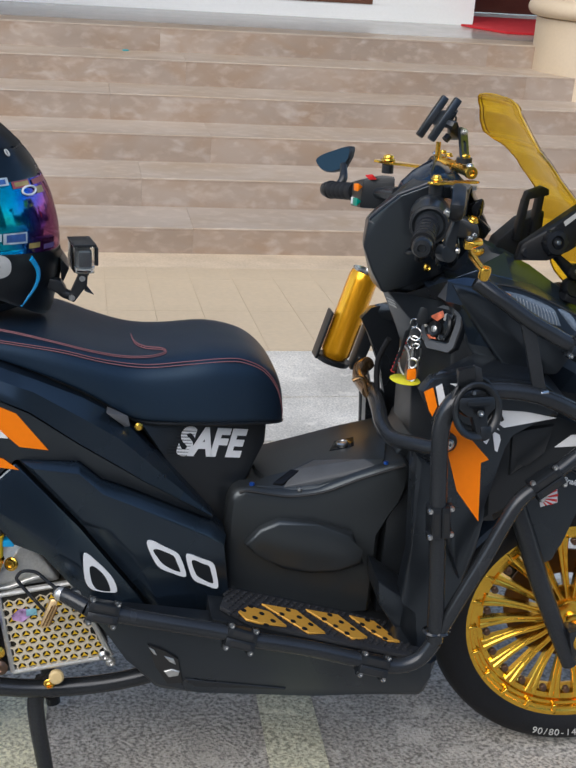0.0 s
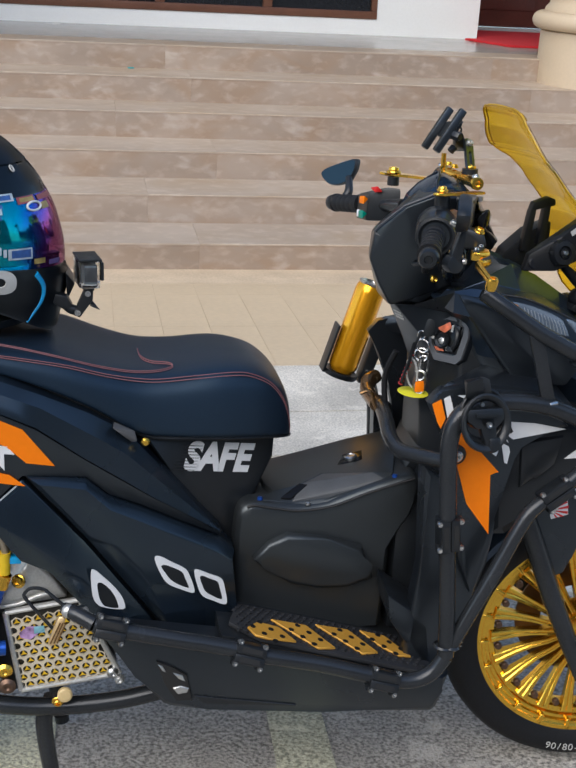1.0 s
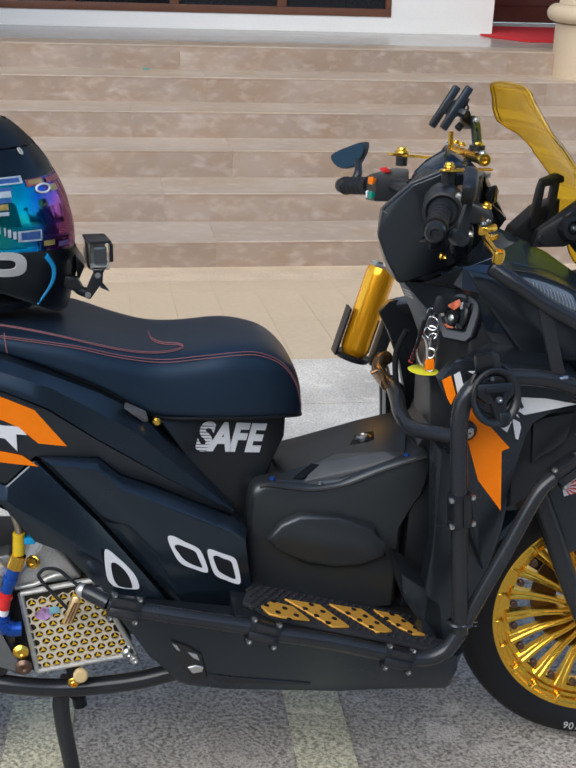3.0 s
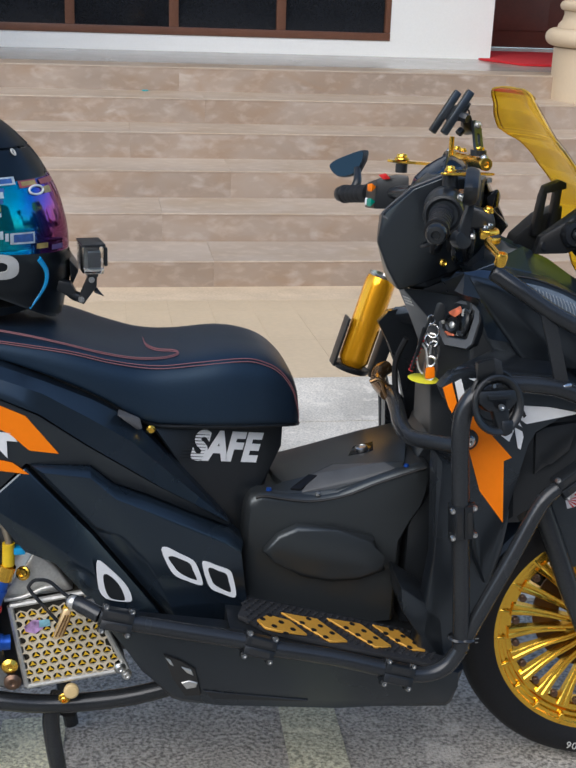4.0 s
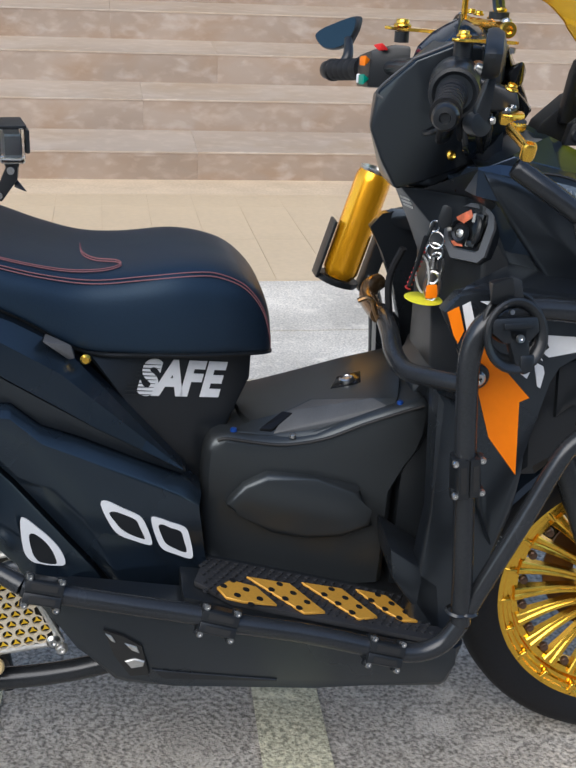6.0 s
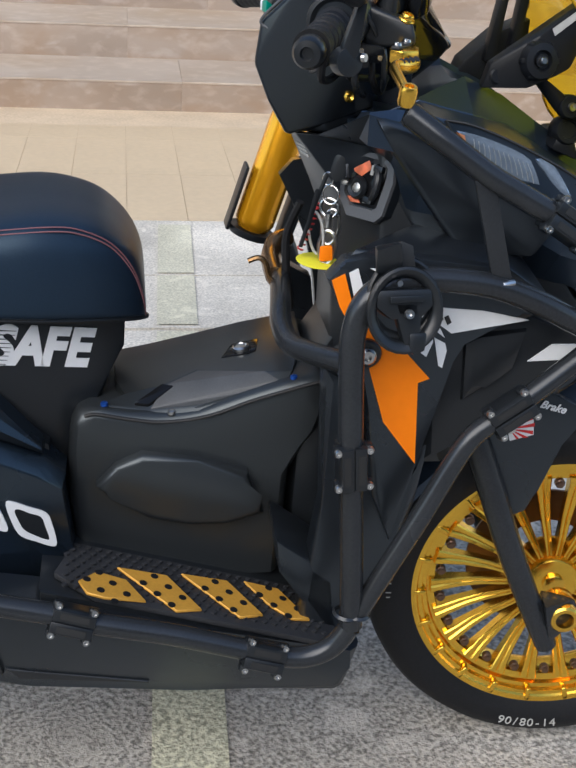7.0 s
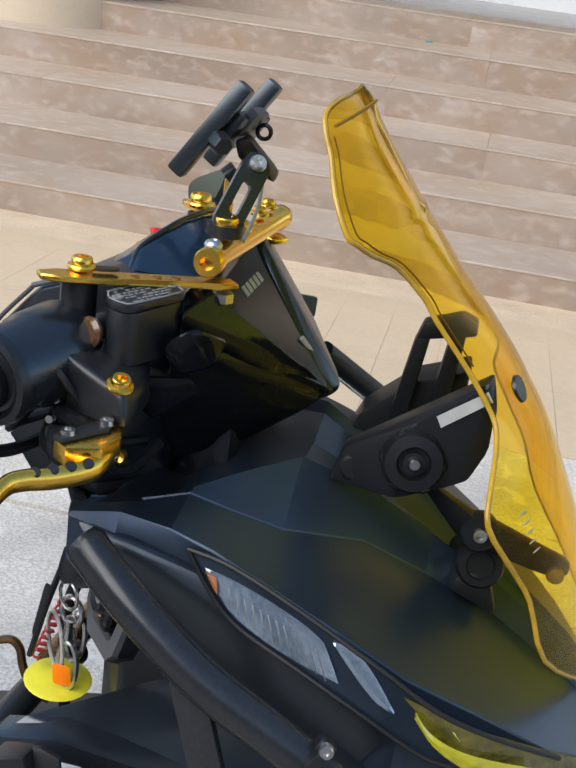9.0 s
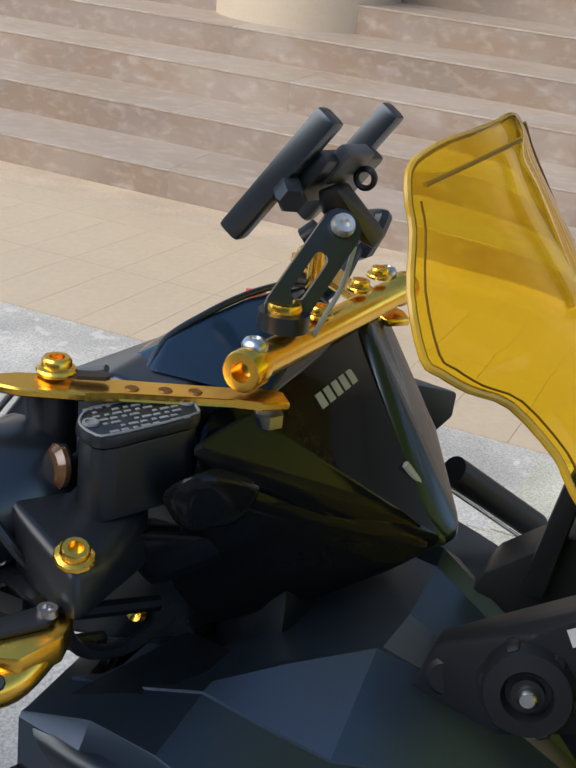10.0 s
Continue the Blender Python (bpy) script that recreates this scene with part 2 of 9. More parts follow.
def lathe(profile, m=None, sides=32, bm=None, close=False):
    """A turned body: profile of (radius, height) round the z axis, set by the matrix m."""
    bm = bm or bmesh.new()
    m = m or Matrix()
    rings = []
    for r, h in profile:
        if r < 1e-6:
            rings.append([bm.verts.new(m @ Vector((0, 0, h)))])
        else:
            rings.append([bm.verts.new(m @ Vector((r * math.cos(a), r * math.sin(a), h))) for a in (2 * math.pi * k / sides for k in range(sides))])
    seq = list(zip(rings, rings[1:])) + ([(rings[-1], rings[0])] if close else [])
    for a, b in seq:
        for k in range(sides):
            j = (k + 1) % sides
            if len(a) == 1 and len(b) == 1:
                continue
            if len(a) == 1:
                bm.faces.new((a[0], b[k], b[j]))
            elif len(b) == 1:
                bm.faces.new((a[k], a[j], b[0]))
            else:
                bm.faces.new((a[k], a[j], b[j], b[k]))
    return bm


def loft(rings, cap=True, bm=None):
    """Skin over rings of equally many points."""
    bm = bm or bmesh.new()
    vs = [[bm.verts.new(p) for p in ring] for ring in rings]
    for a, b in zip(vs, vs[1:]):
        n = len(a)
        for k in range(n):
            bm.faces.new((a[k], a[(k + 1) % n], b[(k + 1) % n], b[k]))
    if cap:
        bm.faces.new(vs[0][::-1])
        bm.faces.new(vs[-1])
    return bm


def hull(points, r=0.0, bm=None, seg=2):
    """The convex body round some corner points, its edges rounded."""
    own = bmesh.new()
    for p in points:
        own.verts.new(p)
    bmesh.ops.convex_hull(own, input=own.verts[:])
    bmesh.ops.delete(own, geom=[v for v in own.verts if not v.link_faces], context="VERTS")
    bmesh.ops.dissolve_limit(own, angle_limit=radians(1), verts=own.verts[:], edges=own.edges[:])
    if r:
        bevel(own, r, seg, [e for e in own.edges if e.calc_face_angle(0) > radians(8)])
    if bm is None:
        return own
    me = bpy.data.meshes.new("tmp")
    own.to_mesh(me)
    own.free()
    bm.from_mesh(me)
    bpy.data.meshes.remove(me)
    return bm


def axis_to(direction, at):
    """A pose at a place whose z axis points along a direction."""
    return Matrix.Translation(at) @ Vector(direction).normalized().to_track_quat("Z", "Y").to_matrix().to_4x4()


def thing(name, label, category, at=(0, 0, 0), group="", kind=""):
    ob = new(name)
    ob.empty_display_size = 0.1
    ob.location = at
    return tagged(ob, label, category, group, kind)


# ---------------------------------------------------------------- ground and steps
SLOPE = 0.0615            # the yard falls towards the steps
STEP_Y, STEP_Z = 4.065, -0.25
TREAD_D, RISE_1, RISE = 0.445, 0.14, 0.158


def ground_z(y):
    return -SLOPE * min(max(y, -6.0), STEP_Y)


def sheet(x0, x1, ys, lift=0.0, skew=0.0, bm=None):
    """A strip of ground that follows the yard's fall."""
    bm = bm or bmesh.new()
    rows = [[bm.verts.new((x + skew * y, y, ground_z(y) + lift)) for x in (x0, x1)] for y in ys]
    for a, b in zip(rows, rows[1:]):
        bm.faces.new((a[0], a[1], b[1], b[0]))
    return bm


ground = tagged(part("ground", sheet(-400, 400, [-400, -6, -3, 0, 2.37, 4.2, 400], -0.012), CONCRETE, smooth=False), "weathered grey concrete yard, pitted and worn", "ground", kind="structure")

paving = thing("pavement", "pale worn concrete slabs with a broken joint beside the tiled strip", "pavement", kind="structure")


def paving_slab(x0, x1, y0, y1, mat, lift):
    bm = bmesh.new()
    nx, ny = max(int((x1 - x0) / 0.05), 1), 2
    def wob(x, y):
        return 0.010 * noise.noise(Vector((x * 5, y * 3, 2))) + 0.006 * noise.noise(Vector((x * 17, y * 9, 5)))
    top = []
    for j, y in enumerate((y0, y1)):
        row = []
        for i in range(nx + 1):
            x = x0 + (x1 - x0) * i / nx
            yy = y + (wob(x, y0 + y1) if y in BROKEN else 0)
            row.append((x, yy))
        top.append(row)
    a = [bm.verts.new((x, y, ground_z(y) + lift)) for x, y in top[0]]
    b = [bm.verts.new((x, y, ground_z(y) + lift)) for x, y in top[1]]
    a2 = [bm.verts.new((x, y, ground_z(y) - 0.03)) for x, y in top[0]]
    b2 = [bm.verts.new((x, y, ground_z(y) - 0.03)) for x, y in top[1]]
    for i in range(nx):
        bm.faces.new((a[i], a[i + 1], b[i + 1], b[i]))
        bm.faces.new((a[i], a2[i], a2[i + 1], a[i + 1]))
        bm.faces.new((b[i], b[i + 1], b2[i + 1], b2[i]))
    bm.faces.new((a[0], b[0], b2[0], a2[0]))
    bm.faces.new((a[-1], a2[-1], b2[-1], b[-1]))
    return part("slab", bm, mat, paving, smooth=False)


BROKEN = (1.435, 1.450)
for x0, x1 in ((-7.4, -3.72), (-3.71, 4.4), (4.41, 8.1)):
    paving_slab(x0, x1, 1.845, 2.365, PALE_CONCRETE, 0.0)
    paving_slab(x0, x1, 1.450, 1.838, PALE_CONCRETE, -0.001)
    paving_slab(x0, x1, 0.55, 1.435, PALE_CONCRETE, -0.003)

lines = thing("parking_line", "worn yellow painted parking lines on concrete", "parking line", kind="structure")
part("line", sheet(0.108, 0.213, [-3.0, 0.0, 0.53], -0.009, 0.033), ROAD_PAINT, lines, smooth=False)
part("line", sheet(0.108, 0.213, [0.57, 1.425], 0.001, 0.033), PALE_PAINT, lines, smooth=False)
part("line", sheet(0.108, 0.213, [1.465, 1.832], 0.003, 0.033), PALE_PAINT, lines, smooth=False)
part("line", sheet(0.108, 0.213, [1.852, 2.31], 0.004, 0.033), PALE_PAINT, lines, smooth=False)
part("line", sheet(-0.40, -0.285, [-3.0, 0.0, 0.2], -0.009, 0.033), ROAD_PAINT, lines, smooth=False)

# cream tiled strip before the steps
tile_bed = tagged(part("pavement_bed", sheet(-9, 9.5, [2.37, 4.20], -0.006), GROUT, smooth=False), "sandy grout bed under cream paving tiles", "pavement", kind="structure")
TILE_W = 0.2
for row in range(3):
    ya = 2.372 + row * 0.57
    yb = min(ya + 0.5686, 4.075)
    bm = bmesh.new()
    box((0.0007, ya, -0.02), (TILE_W - 0.0007, yb, 0.0), bm=bm)
    for v in bm.verts:
        v.co.z += ground_z(v.co.y)
    proto = part("tile", bm, CREAM_TILE, tile_bed, smooth=False)
    first = True
    for i in range(-18, 24):
        x = 0.085 + i * TILE_W
        if first:
            proto.location.x, first = x, False
        else:
            t = proto.copy()
            scene.collection.objects.link(t)
            t.location.x = x

# six stone steps, each of slabs laid on a core
stairs = thing("stairs", "broad travertine steps in worn pinkish beige stone", "stairs", kind="structure")
for k in range(6):
    y = STEP_Y + k * TREAD_D
    ztop = STEP_Z + RISE_1 + k * RISE
    zlow = ztop - (RISE_1 if k == 0 else RISE)
    left, right = -8.0, 9.0
    deep = TREAD_D if k < 5 else 0.35
    core = box((left, y + 0.025, zlow - 0.2 - 0.1 * k), (right, y + deep + 0.03, ztop - 0.0115))
    part("core", core, GROUT, stairs, smooth=False)
    width = 2.3
    off = (0.345, 0.10, 0.52, -0.05, 0.44, 0.30)[k]
    i = -4
    while off + i * width < 8.4:
        xa, xb = off + i * width, off + (i + 1) * width
        j = random.uniform(-0.0005, 0.0005)
        bm = box((xa + 0.0003, y + j, zlow - (0.01 if k == 0 else 0.0)), (xb - 0.0003, y + 0.03, ztop - 0.0105))
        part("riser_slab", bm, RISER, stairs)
        bm = box((xa + 0.0003, y - 0.003 + j, ztop - 0.010), (xb - 0.0003, y + deep - 0.001 + (0.02 if k < 5 else 0), ztop), 0.0015, 1)
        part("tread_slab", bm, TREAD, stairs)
        i += 1

LAND_Z = STEP_Z + RISE_1 + 5 * RISE
LAND_Y = STEP_Y + 5 * TREAD_D
landing = tagged(part("floor", box((-8, LAND_Y + 0.351, LAND_Z - 0.2), (9, 11.5, LAND_Z - 0.001)), LANDING), "polished grey stone landing at the head of the steps", "floor", kind="structure")

# wall with a long window, and the doorway beside it
WALL_Y = 7.93
wall = thing("wall_front", "white painted wall with a long low window", "wall", kind="structure")
WIN_L, WIN_R, WIN_B, WIN_T = -4.2, 2.14, LAND_Z + 0.125, LAND_Z + 1.75
part("plinth", box((-8, WALL_Y, LAND_Z - 0.003), (3.02, WALL_Y + 0.25, WIN_B)), WHITE_WALL, wall)
part("pier", box((WIN_R, WALL_Y, WIN_B - 0.001), (3.02, WALL_Y + 0.25, 4.4)), WHITE_WALL, wall)
part("pier", box((-8, WALL_Y, WIN_B - 0.001), (WIN_L, WALL_Y + 0.25, 4.4)), WHITE_WALL, wall)
part("lintel", box((WIN_L, WALL_Y, WIN_T), (WIN_R, WALL_Y + 0.25, 4.4)), WHITE_WALL, wall)
part("return_wall", box((2.80, WALL_Y + 0.251, LAND_Z - 0.003), (3.02, 9.0, 4.4)), WHITE_WALL, wall)
part("far_wall", box((4.9, 8.99, LAND_Z - 0.003), (9.0, 9.2, 4.4)), WHITE_WALL, wall)
part("far_wall", box((3.02, 8.99, LAND_Z + 2.1), (4.9, 9.2, 4.4)), WHITE_WALL, wall)
window = thing("window_1", "brown wooden window frame with dark glass panes", "window", kind="structure")
FW = 0.06
part("sill", box((WIN_L, WALL_Y - 0.012, WIN_B), (WIN_R, WALL_Y + 0.09, WIN_B + FW), 0.004), WINDOW_WOOD, window)
part("head", box((WIN_L, WALL_Y - 0.012, WIN_T - FW), (WIN_R, WALL_Y + 0.09, WIN_T - 0.001), 0.004), WINDOW_WOOD, window)
mull = [WIN_R - 0.045, 1.19, 0.32, -0.50, -1.36, -2.2, -3.05, WIN_L]
for a in mull:
    part("mullion", box((a, WALL_Y - 0.008, WIN_B + FW + 0.001), (a + (0.045 if a in (mull[0], mull[-1]) else 0.075), WALL_Y + 0.085, WIN_T - FW - 0.001), 0.004), WINDOW_WOOD, window)
for a, b in zip(mull, mull[1:]):
    part("pane", box((b + 0.03, WALL_Y + 0.04, WIN_B + FW - 0.01), (a + 0.02, WALL_Y + 0.048, WIN_T - FW + 0.01)), DARK_GLASS, window)
door = thing("door_1", "dark red-brown panelled wooden door in the recess", "door", kind="structure")
part("leaf", box((3.04, 8.93, LAND_Z + 0.05), (4.88, 8.985, LAND_Z + 2.08), 0.006), DOOR_WOOD, door)
part("threshold", box((3.04, 8.88, LAND_Z), (4.88, 8.985, LAND_Z + 0.045), 0.004), LANDING, door)
for x0 in (3.14, 4.04):
    part("panel", box((x0, 8.915, LAND_Z + 0.2), (x0 + 0.74, 8.932, LAND_Z + 0.95), 0.006), DOOR_WOOD, door)
bm = bmesh.new()
pts = [(2.87, 7.78), (3.06, 7.20), (4.35, 7.20), (4.35, 8.86), (3.04, 8.86), (3.035, 7.80)]
top = [bm.verts.new((x, y, LAND_Z + 0.018)) for x, y in pts]
low = [bm.verts.new((x, y, LAND_Z + 0.002)) for x, y in pts]
bm.faces.new(top)
bm.faces.new(low[::-1])
for i in range(len(pts)):
    j = (i + 1) % len(pts)
    bm.faces.new((top[i], low[i], low[j], top[j]))
tagged(part("carpet", bm, RED_MAT, smooth=False), "bright red carpet laid on the landing by the door", "carpet")


def column(x, y):
    """A round classical column on a drum, with two rolls at its foot."""
    c = thing("column", "cream painted round column with moulded base standing on the steps", "column", (x, y, 0), "columns of the porch", "structure")
    z0 = STEP_Z + RISE_1 + 3 * RISE
    drum = [(0.0, z0), (0.56, z0), (0.56, 0.875), (0.545, 0.885), (0.0, 0.885)]
    part("drum", lathe(drum, sides=64), COLUMN_PAINT, c)
    roll = [(0.3, 0.8855)] + [(0.565 + 0.062 * math.cos(a), 0.945 + 0.06 * math.sin(a)) for a in (radians(d) for d in range(-90, 91, 15))] + [(0.3, 1.0055)]
    part("roll", lathe(roll, sides=64), COLUMN_PAINT, c)
    neck = [(0.3, 1.006), (0.55, 1.006), (0.545, 1.03), (0.52, 1.06), (0.51, 1.10), (0.515, 1.12), (0.3, 1.12)]
    part("neck", lathe(neck, sides=64), COLUMN_PAINT, c)
    roll2 = [(0.3, 1.1205)] + [(0.51 + 0.035 * math.cos(a), 1.156 + 0.035 * math.sin(a)) for a in (radians(d) for d in range(-90, 91, 15))] + [(0.3, 1.1915)]
    part("roll", lathe(roll2, sides=64), COLUMN_PAINT, c)
    part("shaft", lathe([(0.0, 1.192), (0.49, 1.192), (0.47, 1.24), (0.44, 4.4), (0.0, 4.4)], sides=64), COLUMN_PAINT, c)
    return c


column(-2.24, 6.18)
column(3.50, 6.22)
tagged(part("ceiling", box((-8, 4.9, 4.4), (9, 11.5, 4.6)), WHITE_WALL), "white plaster ceiling of the porch", "ceiling", kind="structure")
# unseen wall, added so that upright panels reflect something dark
tagged(part("unseen_wall_back", box((-16, -10.2, -0.2), (16, -10.0, 5.5)), BACK_WALL), "unseen dark wall added behind the camera to dim reflections", "wall", kind="structure")
chip = lathe([(0.0, 0.0), (0.014, 0.0), (0.016, 0.004), (0.012, 0.009), (0.0, 0.010)], Matrix.Translation((0.07, STEP_Y + 5 * TREAD_D - 0.045, LAND_Z - RISE)) @ Matrix.Diagonal((1.5, 1, 1, 1)), 10)
tagged(part("bottle_cap", chip, shade("teal_plastic", (0.03, 0.30, 0.33), 0.4)), "small teal plastic scrap lying on a step", "litter")


# ---------------------------------------------------------------- materials of the scooter
BODY = shade("matte_black_paint", (0.0105, 0.0125, 0.0155), 0.29, vary=0.12, scale=5, fine=700, bump=0.03, depth=0.0004, spec=0.85)
VELVET = shade("soft_black_plastic", (0.018, 0.0205, 0.0225), 0.34, vary=0.12, scale=5, fine=800, bump=0.05, depth=0.0004, spec=0.7)
NAVY = shade("dark_navy_paint", (0.0065, 0.0105, 0.0165), 0.27, vary=0.12, scale=4, fine=500, bump=0.02, depth=0.0003, coat=0.2, spec=0.8)
# blue-black paint, its base lifted to carry the sky's reflection
COWL = shade("sky_lifted_blue_black_paint", (0.0135, 0.0205, 0.031), 0.33, vary=0.12, scale=4, fine=500, bump=0.02, depth=0.0003, spec=1.0)
TINTED = "Specular Tint"
GLOSS = shade("gloss_black_plastic", (0.0085, 0.0088, 0.0095), 0.10, vary=0.2, scale=6, fine=300, bump=0, spec=0.16)
# the blue of reflected sky is put into these specular tints
for paint, tint in ((GLOSS, (0.70, 0.82, 1.0, 1)), (BODY, (0.80, 0.91, 1.0, 1)), (NAVY, (0.72, 0.88, 1.0, 1)), (COWL, (0.58, 0.74, 1.0, 1)), (VELVET, (0.86, 0.95, 1.0, 1))):
    paint.node_tree.nodes["Principled BSDF"].inputs[TINTED].default_value = tint
PLASTIC = shade("black_grained_plastic", (0.0100, 0.0120, 0.0145), 0.36, vary=0.2, scale=8, fine=900, bump=0.15, depth=0.0004, spec=0.5)
GREY_PLASTIC = shade("grey_plastic", (0.075, 0.078, 0.083), 0.5, vary=0.15, fine=800, bump=0.1, depth=0.0004)
VINYL = shade("black_seat_vinyl", (0.0085, 0.0165, 0.030), 0.40, vary=0.18, scale=7, fine=420, bump=0.25, depth=0.0006)
# bluish sky sheen of the seat, likewise put into its tint
VINYL.node_tree.nodes["Principled BSDF"].inputs[TINTED].default_value = (0.58, 0.80, 1.0, 1)
THREAD = shade("dull_red_thread", (0.20, 0.085, 0.095), 0.8, fine=900, bump=0)
GUARD = shade("satin_black_steel", (0.030, 0.033, 0.037), 0.25, metal=0.35, vary=0.25, scale=9, fine=350, bump=0.05, depth=0.0004)
GOLD = shade("gold_anodised_metal", (0.90, 0.54, 0.08), 0.24, metal=1.0, vary=0.1, scale=20, fine=300, bump=0.02, depth=0.0003)
GOLD_WHEEL = shade("gold_chromed_alloy", (0.95, 0.58, 0.075), 0.22, metal=1.0, vary=0.12, scale=14, fine=200, bump=0.03, depth=0.0004)
PLATE = shade("satin_orange_anodised", (0.62, 0.32, 0.045), 0.48, metal=0.25, vary=0.12, scale=20, fine=300, bump=0.02, depth=0.0003)
STEEL = shade("bright_steel", (0.55, 0.55, 0.54), 0.28, metal=1.0, vary=0.2, bump=0.03)
ALLOY = shade("cast_alloy", (0.60, 0.60, 0.58), 0.40, metal=0.85, vary=0.2, fine=250, bump=0.15)
RUBBER = shade("tyre_rubber", (0.0095, 0.0100, 0.0115), 0.55, vary=0.25, scale=10, fine=260, bump=0.25, depth=0.001, spec=0.25)
ORANGE = shade("orange_vinyl", (0.95, 0.22, 0.003), 0.5, vary=0.04, bump=0, spec=0.2)
WHITE = shade("white_vinyl", (0.74, 0.75, 0.76), 0.4, vary=0.06, bump=0)
INK = shade("black_print", (0.015, 0.015, 0.015), 0.5, bump=0)
RED = shade("red_plastic", (0.62, 0.02, 0.02), 0.4)
BLUE = shade("blue_anodised", (0.02, 0.09, 0.42), 0.3, metal=0.6)
CYAN = shade("cyan_plastic", (0.01, 0.30, 0.62), 0.4)
GREEN = shade("green_plastic", (0.0, 0.24, 0.17), 0.4)
LIME = shade("yellow_rubber_tag", (0.72, 0.68, 0.03), 0.5)
LENS = shade("clear_lamp_lens", (0.29, 0.37, 0.48), 0.12, metal=0.55, vary=0.2, fine=160, bump=0.5, depth=0.002, coat=1.0)
AMBER_LENS = shade("yellow_lamp_lens", (0.55, 0.50, 0.02), 0.12, vary=0.3, fine=120, bump=0.4, depth=0.002, coat=1.0)
PRINT_GREY = shade("pale_grey_print", (0.42, 0.42, 0.40), 0.6, bump=0)


def clear_mat(name, color, rough=0.05, ior=1.3):
    mat = bpy.data.materials.new(name)
    mat.use_nodes = True
    b = mat.node_tree.nodes["Principled BSDF"]
    b.inputs["Base Color"].default_value = (*color, 1)
    b.inputs["Roughness"].default_value = rough
    b.inputs["Transmission Weight"].default_value = 1.0
    b.inputs["IOR"].default_value = ior
    return mat


SHIELD = clear_mat("yellow_acrylic", (0.97, 0.70, 0.03), 0.03, 1.12)
CASE = clear_mat("clear_polycarbonate", (0.75, 0.78, 0.80), 0.08, 1.15)


def write(text, size, m, mat, parent, name="lettering", shear=0.0, depth=0.0006, label="", bold=0.0, tight=1.0):
    """Words as a thin solid in the built-in font, centred on the pose m."""
    cu = bpy.data.curves.new(name, "FONT")
    cu.body, cu.size, cu.align_x, cu.align_y = text, size, "CENTER", "CENTER"
    cu.extrude, cu.shear, cu.offset, cu.space_character = depth, shear, bold, tight
    tmp = bpy.data.objects.new("tmp", cu)
    scene.collection.objects.link(tmp)
    me = bpy.data.meshes.new_from_object(tmp.evaluated_get(bpy.context.evaluated_depsgraph_get()))
    bpy.data.objects.remove(tmp)
    bm = bmesh.new()
    bm.from_mesh(me)
    bpy.data.meshes.remove(me)
    bm.transform(m)
    return part(name, bm, mat, parent, label, smooth=False)


SIDE_ON = Matrix.Rotation(radians(90), 4, "X")       # stands a flat drawing up, facing the right flank

# ---------------------------------------------------------------- the scooter
# Built upright along x (front forwards); it leans over on its stand by 2.8 degrees.
LEAN = Matrix.Rotation(radians(-2.8), 4, "X")
scooter = thing("motor_scooter", "matte black motor scooter with gold wheels, parked on concrete", "motor scooter")
scooter.matrix_world = LEAN
MID = 0.03


def flank(x, z):
    return 0.22 * min(x, 0.0)


def mirror_y(bm):
    for v in bm.verts:
        v.co.y = 2 * MID - v.co.y
    return bm


def panel(name, outline, y, thick, mat, r=0.005, lean=None, label="", twin=True, parent=None):
    ob = part(name, slab(outline, y, y + thick, r, 2, lean), mat, parent or scooter, label)
    if twin:
        part(name, mirror_y(slab(outline, y, y + thick, r, 2, lean)), mat, parent or scooter, label)
    return ob


def faceted(name, pts, faces, mat, thick=0.02, r=0.0015, parent=None, label="", twin=False, angle=24, back=(0, 1, 0)):
    """A moulded panel: facets between corner points, their creases rounded, with a rim turned inwards."""
    for flip in ((False, True) if twin else (False,)):
        bm = bmesh.new()
        vs = [bm.verts.new(p) for p in pts]
        for f in faces:
            bm.faces.new([vs[i] for i in f])
        rim = [e for e in bm.edges if len(e.link_faces) == 1]
        res = bmesh.ops.extrude_edge_only(bm, edges=rim)
        for v in res["geom"]:
            if isinstance(v, bmesh.types.BMVert):
                v.co += Vector(back) * thick
        bmesh.ops.triangulate(bm, faces=[f for f in bm.faces if len(f.verts) > 4])
        bmesh.ops.recalc_face_normals(bm, faces=bm.faces[:])
        bevel(bm, r, 2, [e for e in bm.edges if len(e.link_faces) == 2 and e.calc_face_angle(0) > radians(14)])
        ob = part(name, mirror_y(bm) if flip else bm, mat, parent or scooter, label, angle=angle)
        first = ob if not flip else first
    return first


# front wheel, slightly steered
HUB = Matrix.Translation((0.64, -0.012, 0.2484)) @ Matrix.Rotation(radians(-7.2), 4, "Z")
SPIN = HUB @ Matrix.Rotation(radians(90), 4, "X")     # lathe axis along the axle, +z towards the right flank


BROWN_STEEL = shade("browned_steel", (0.16, 0.10, 0.07), 0.4, metal=0.8)


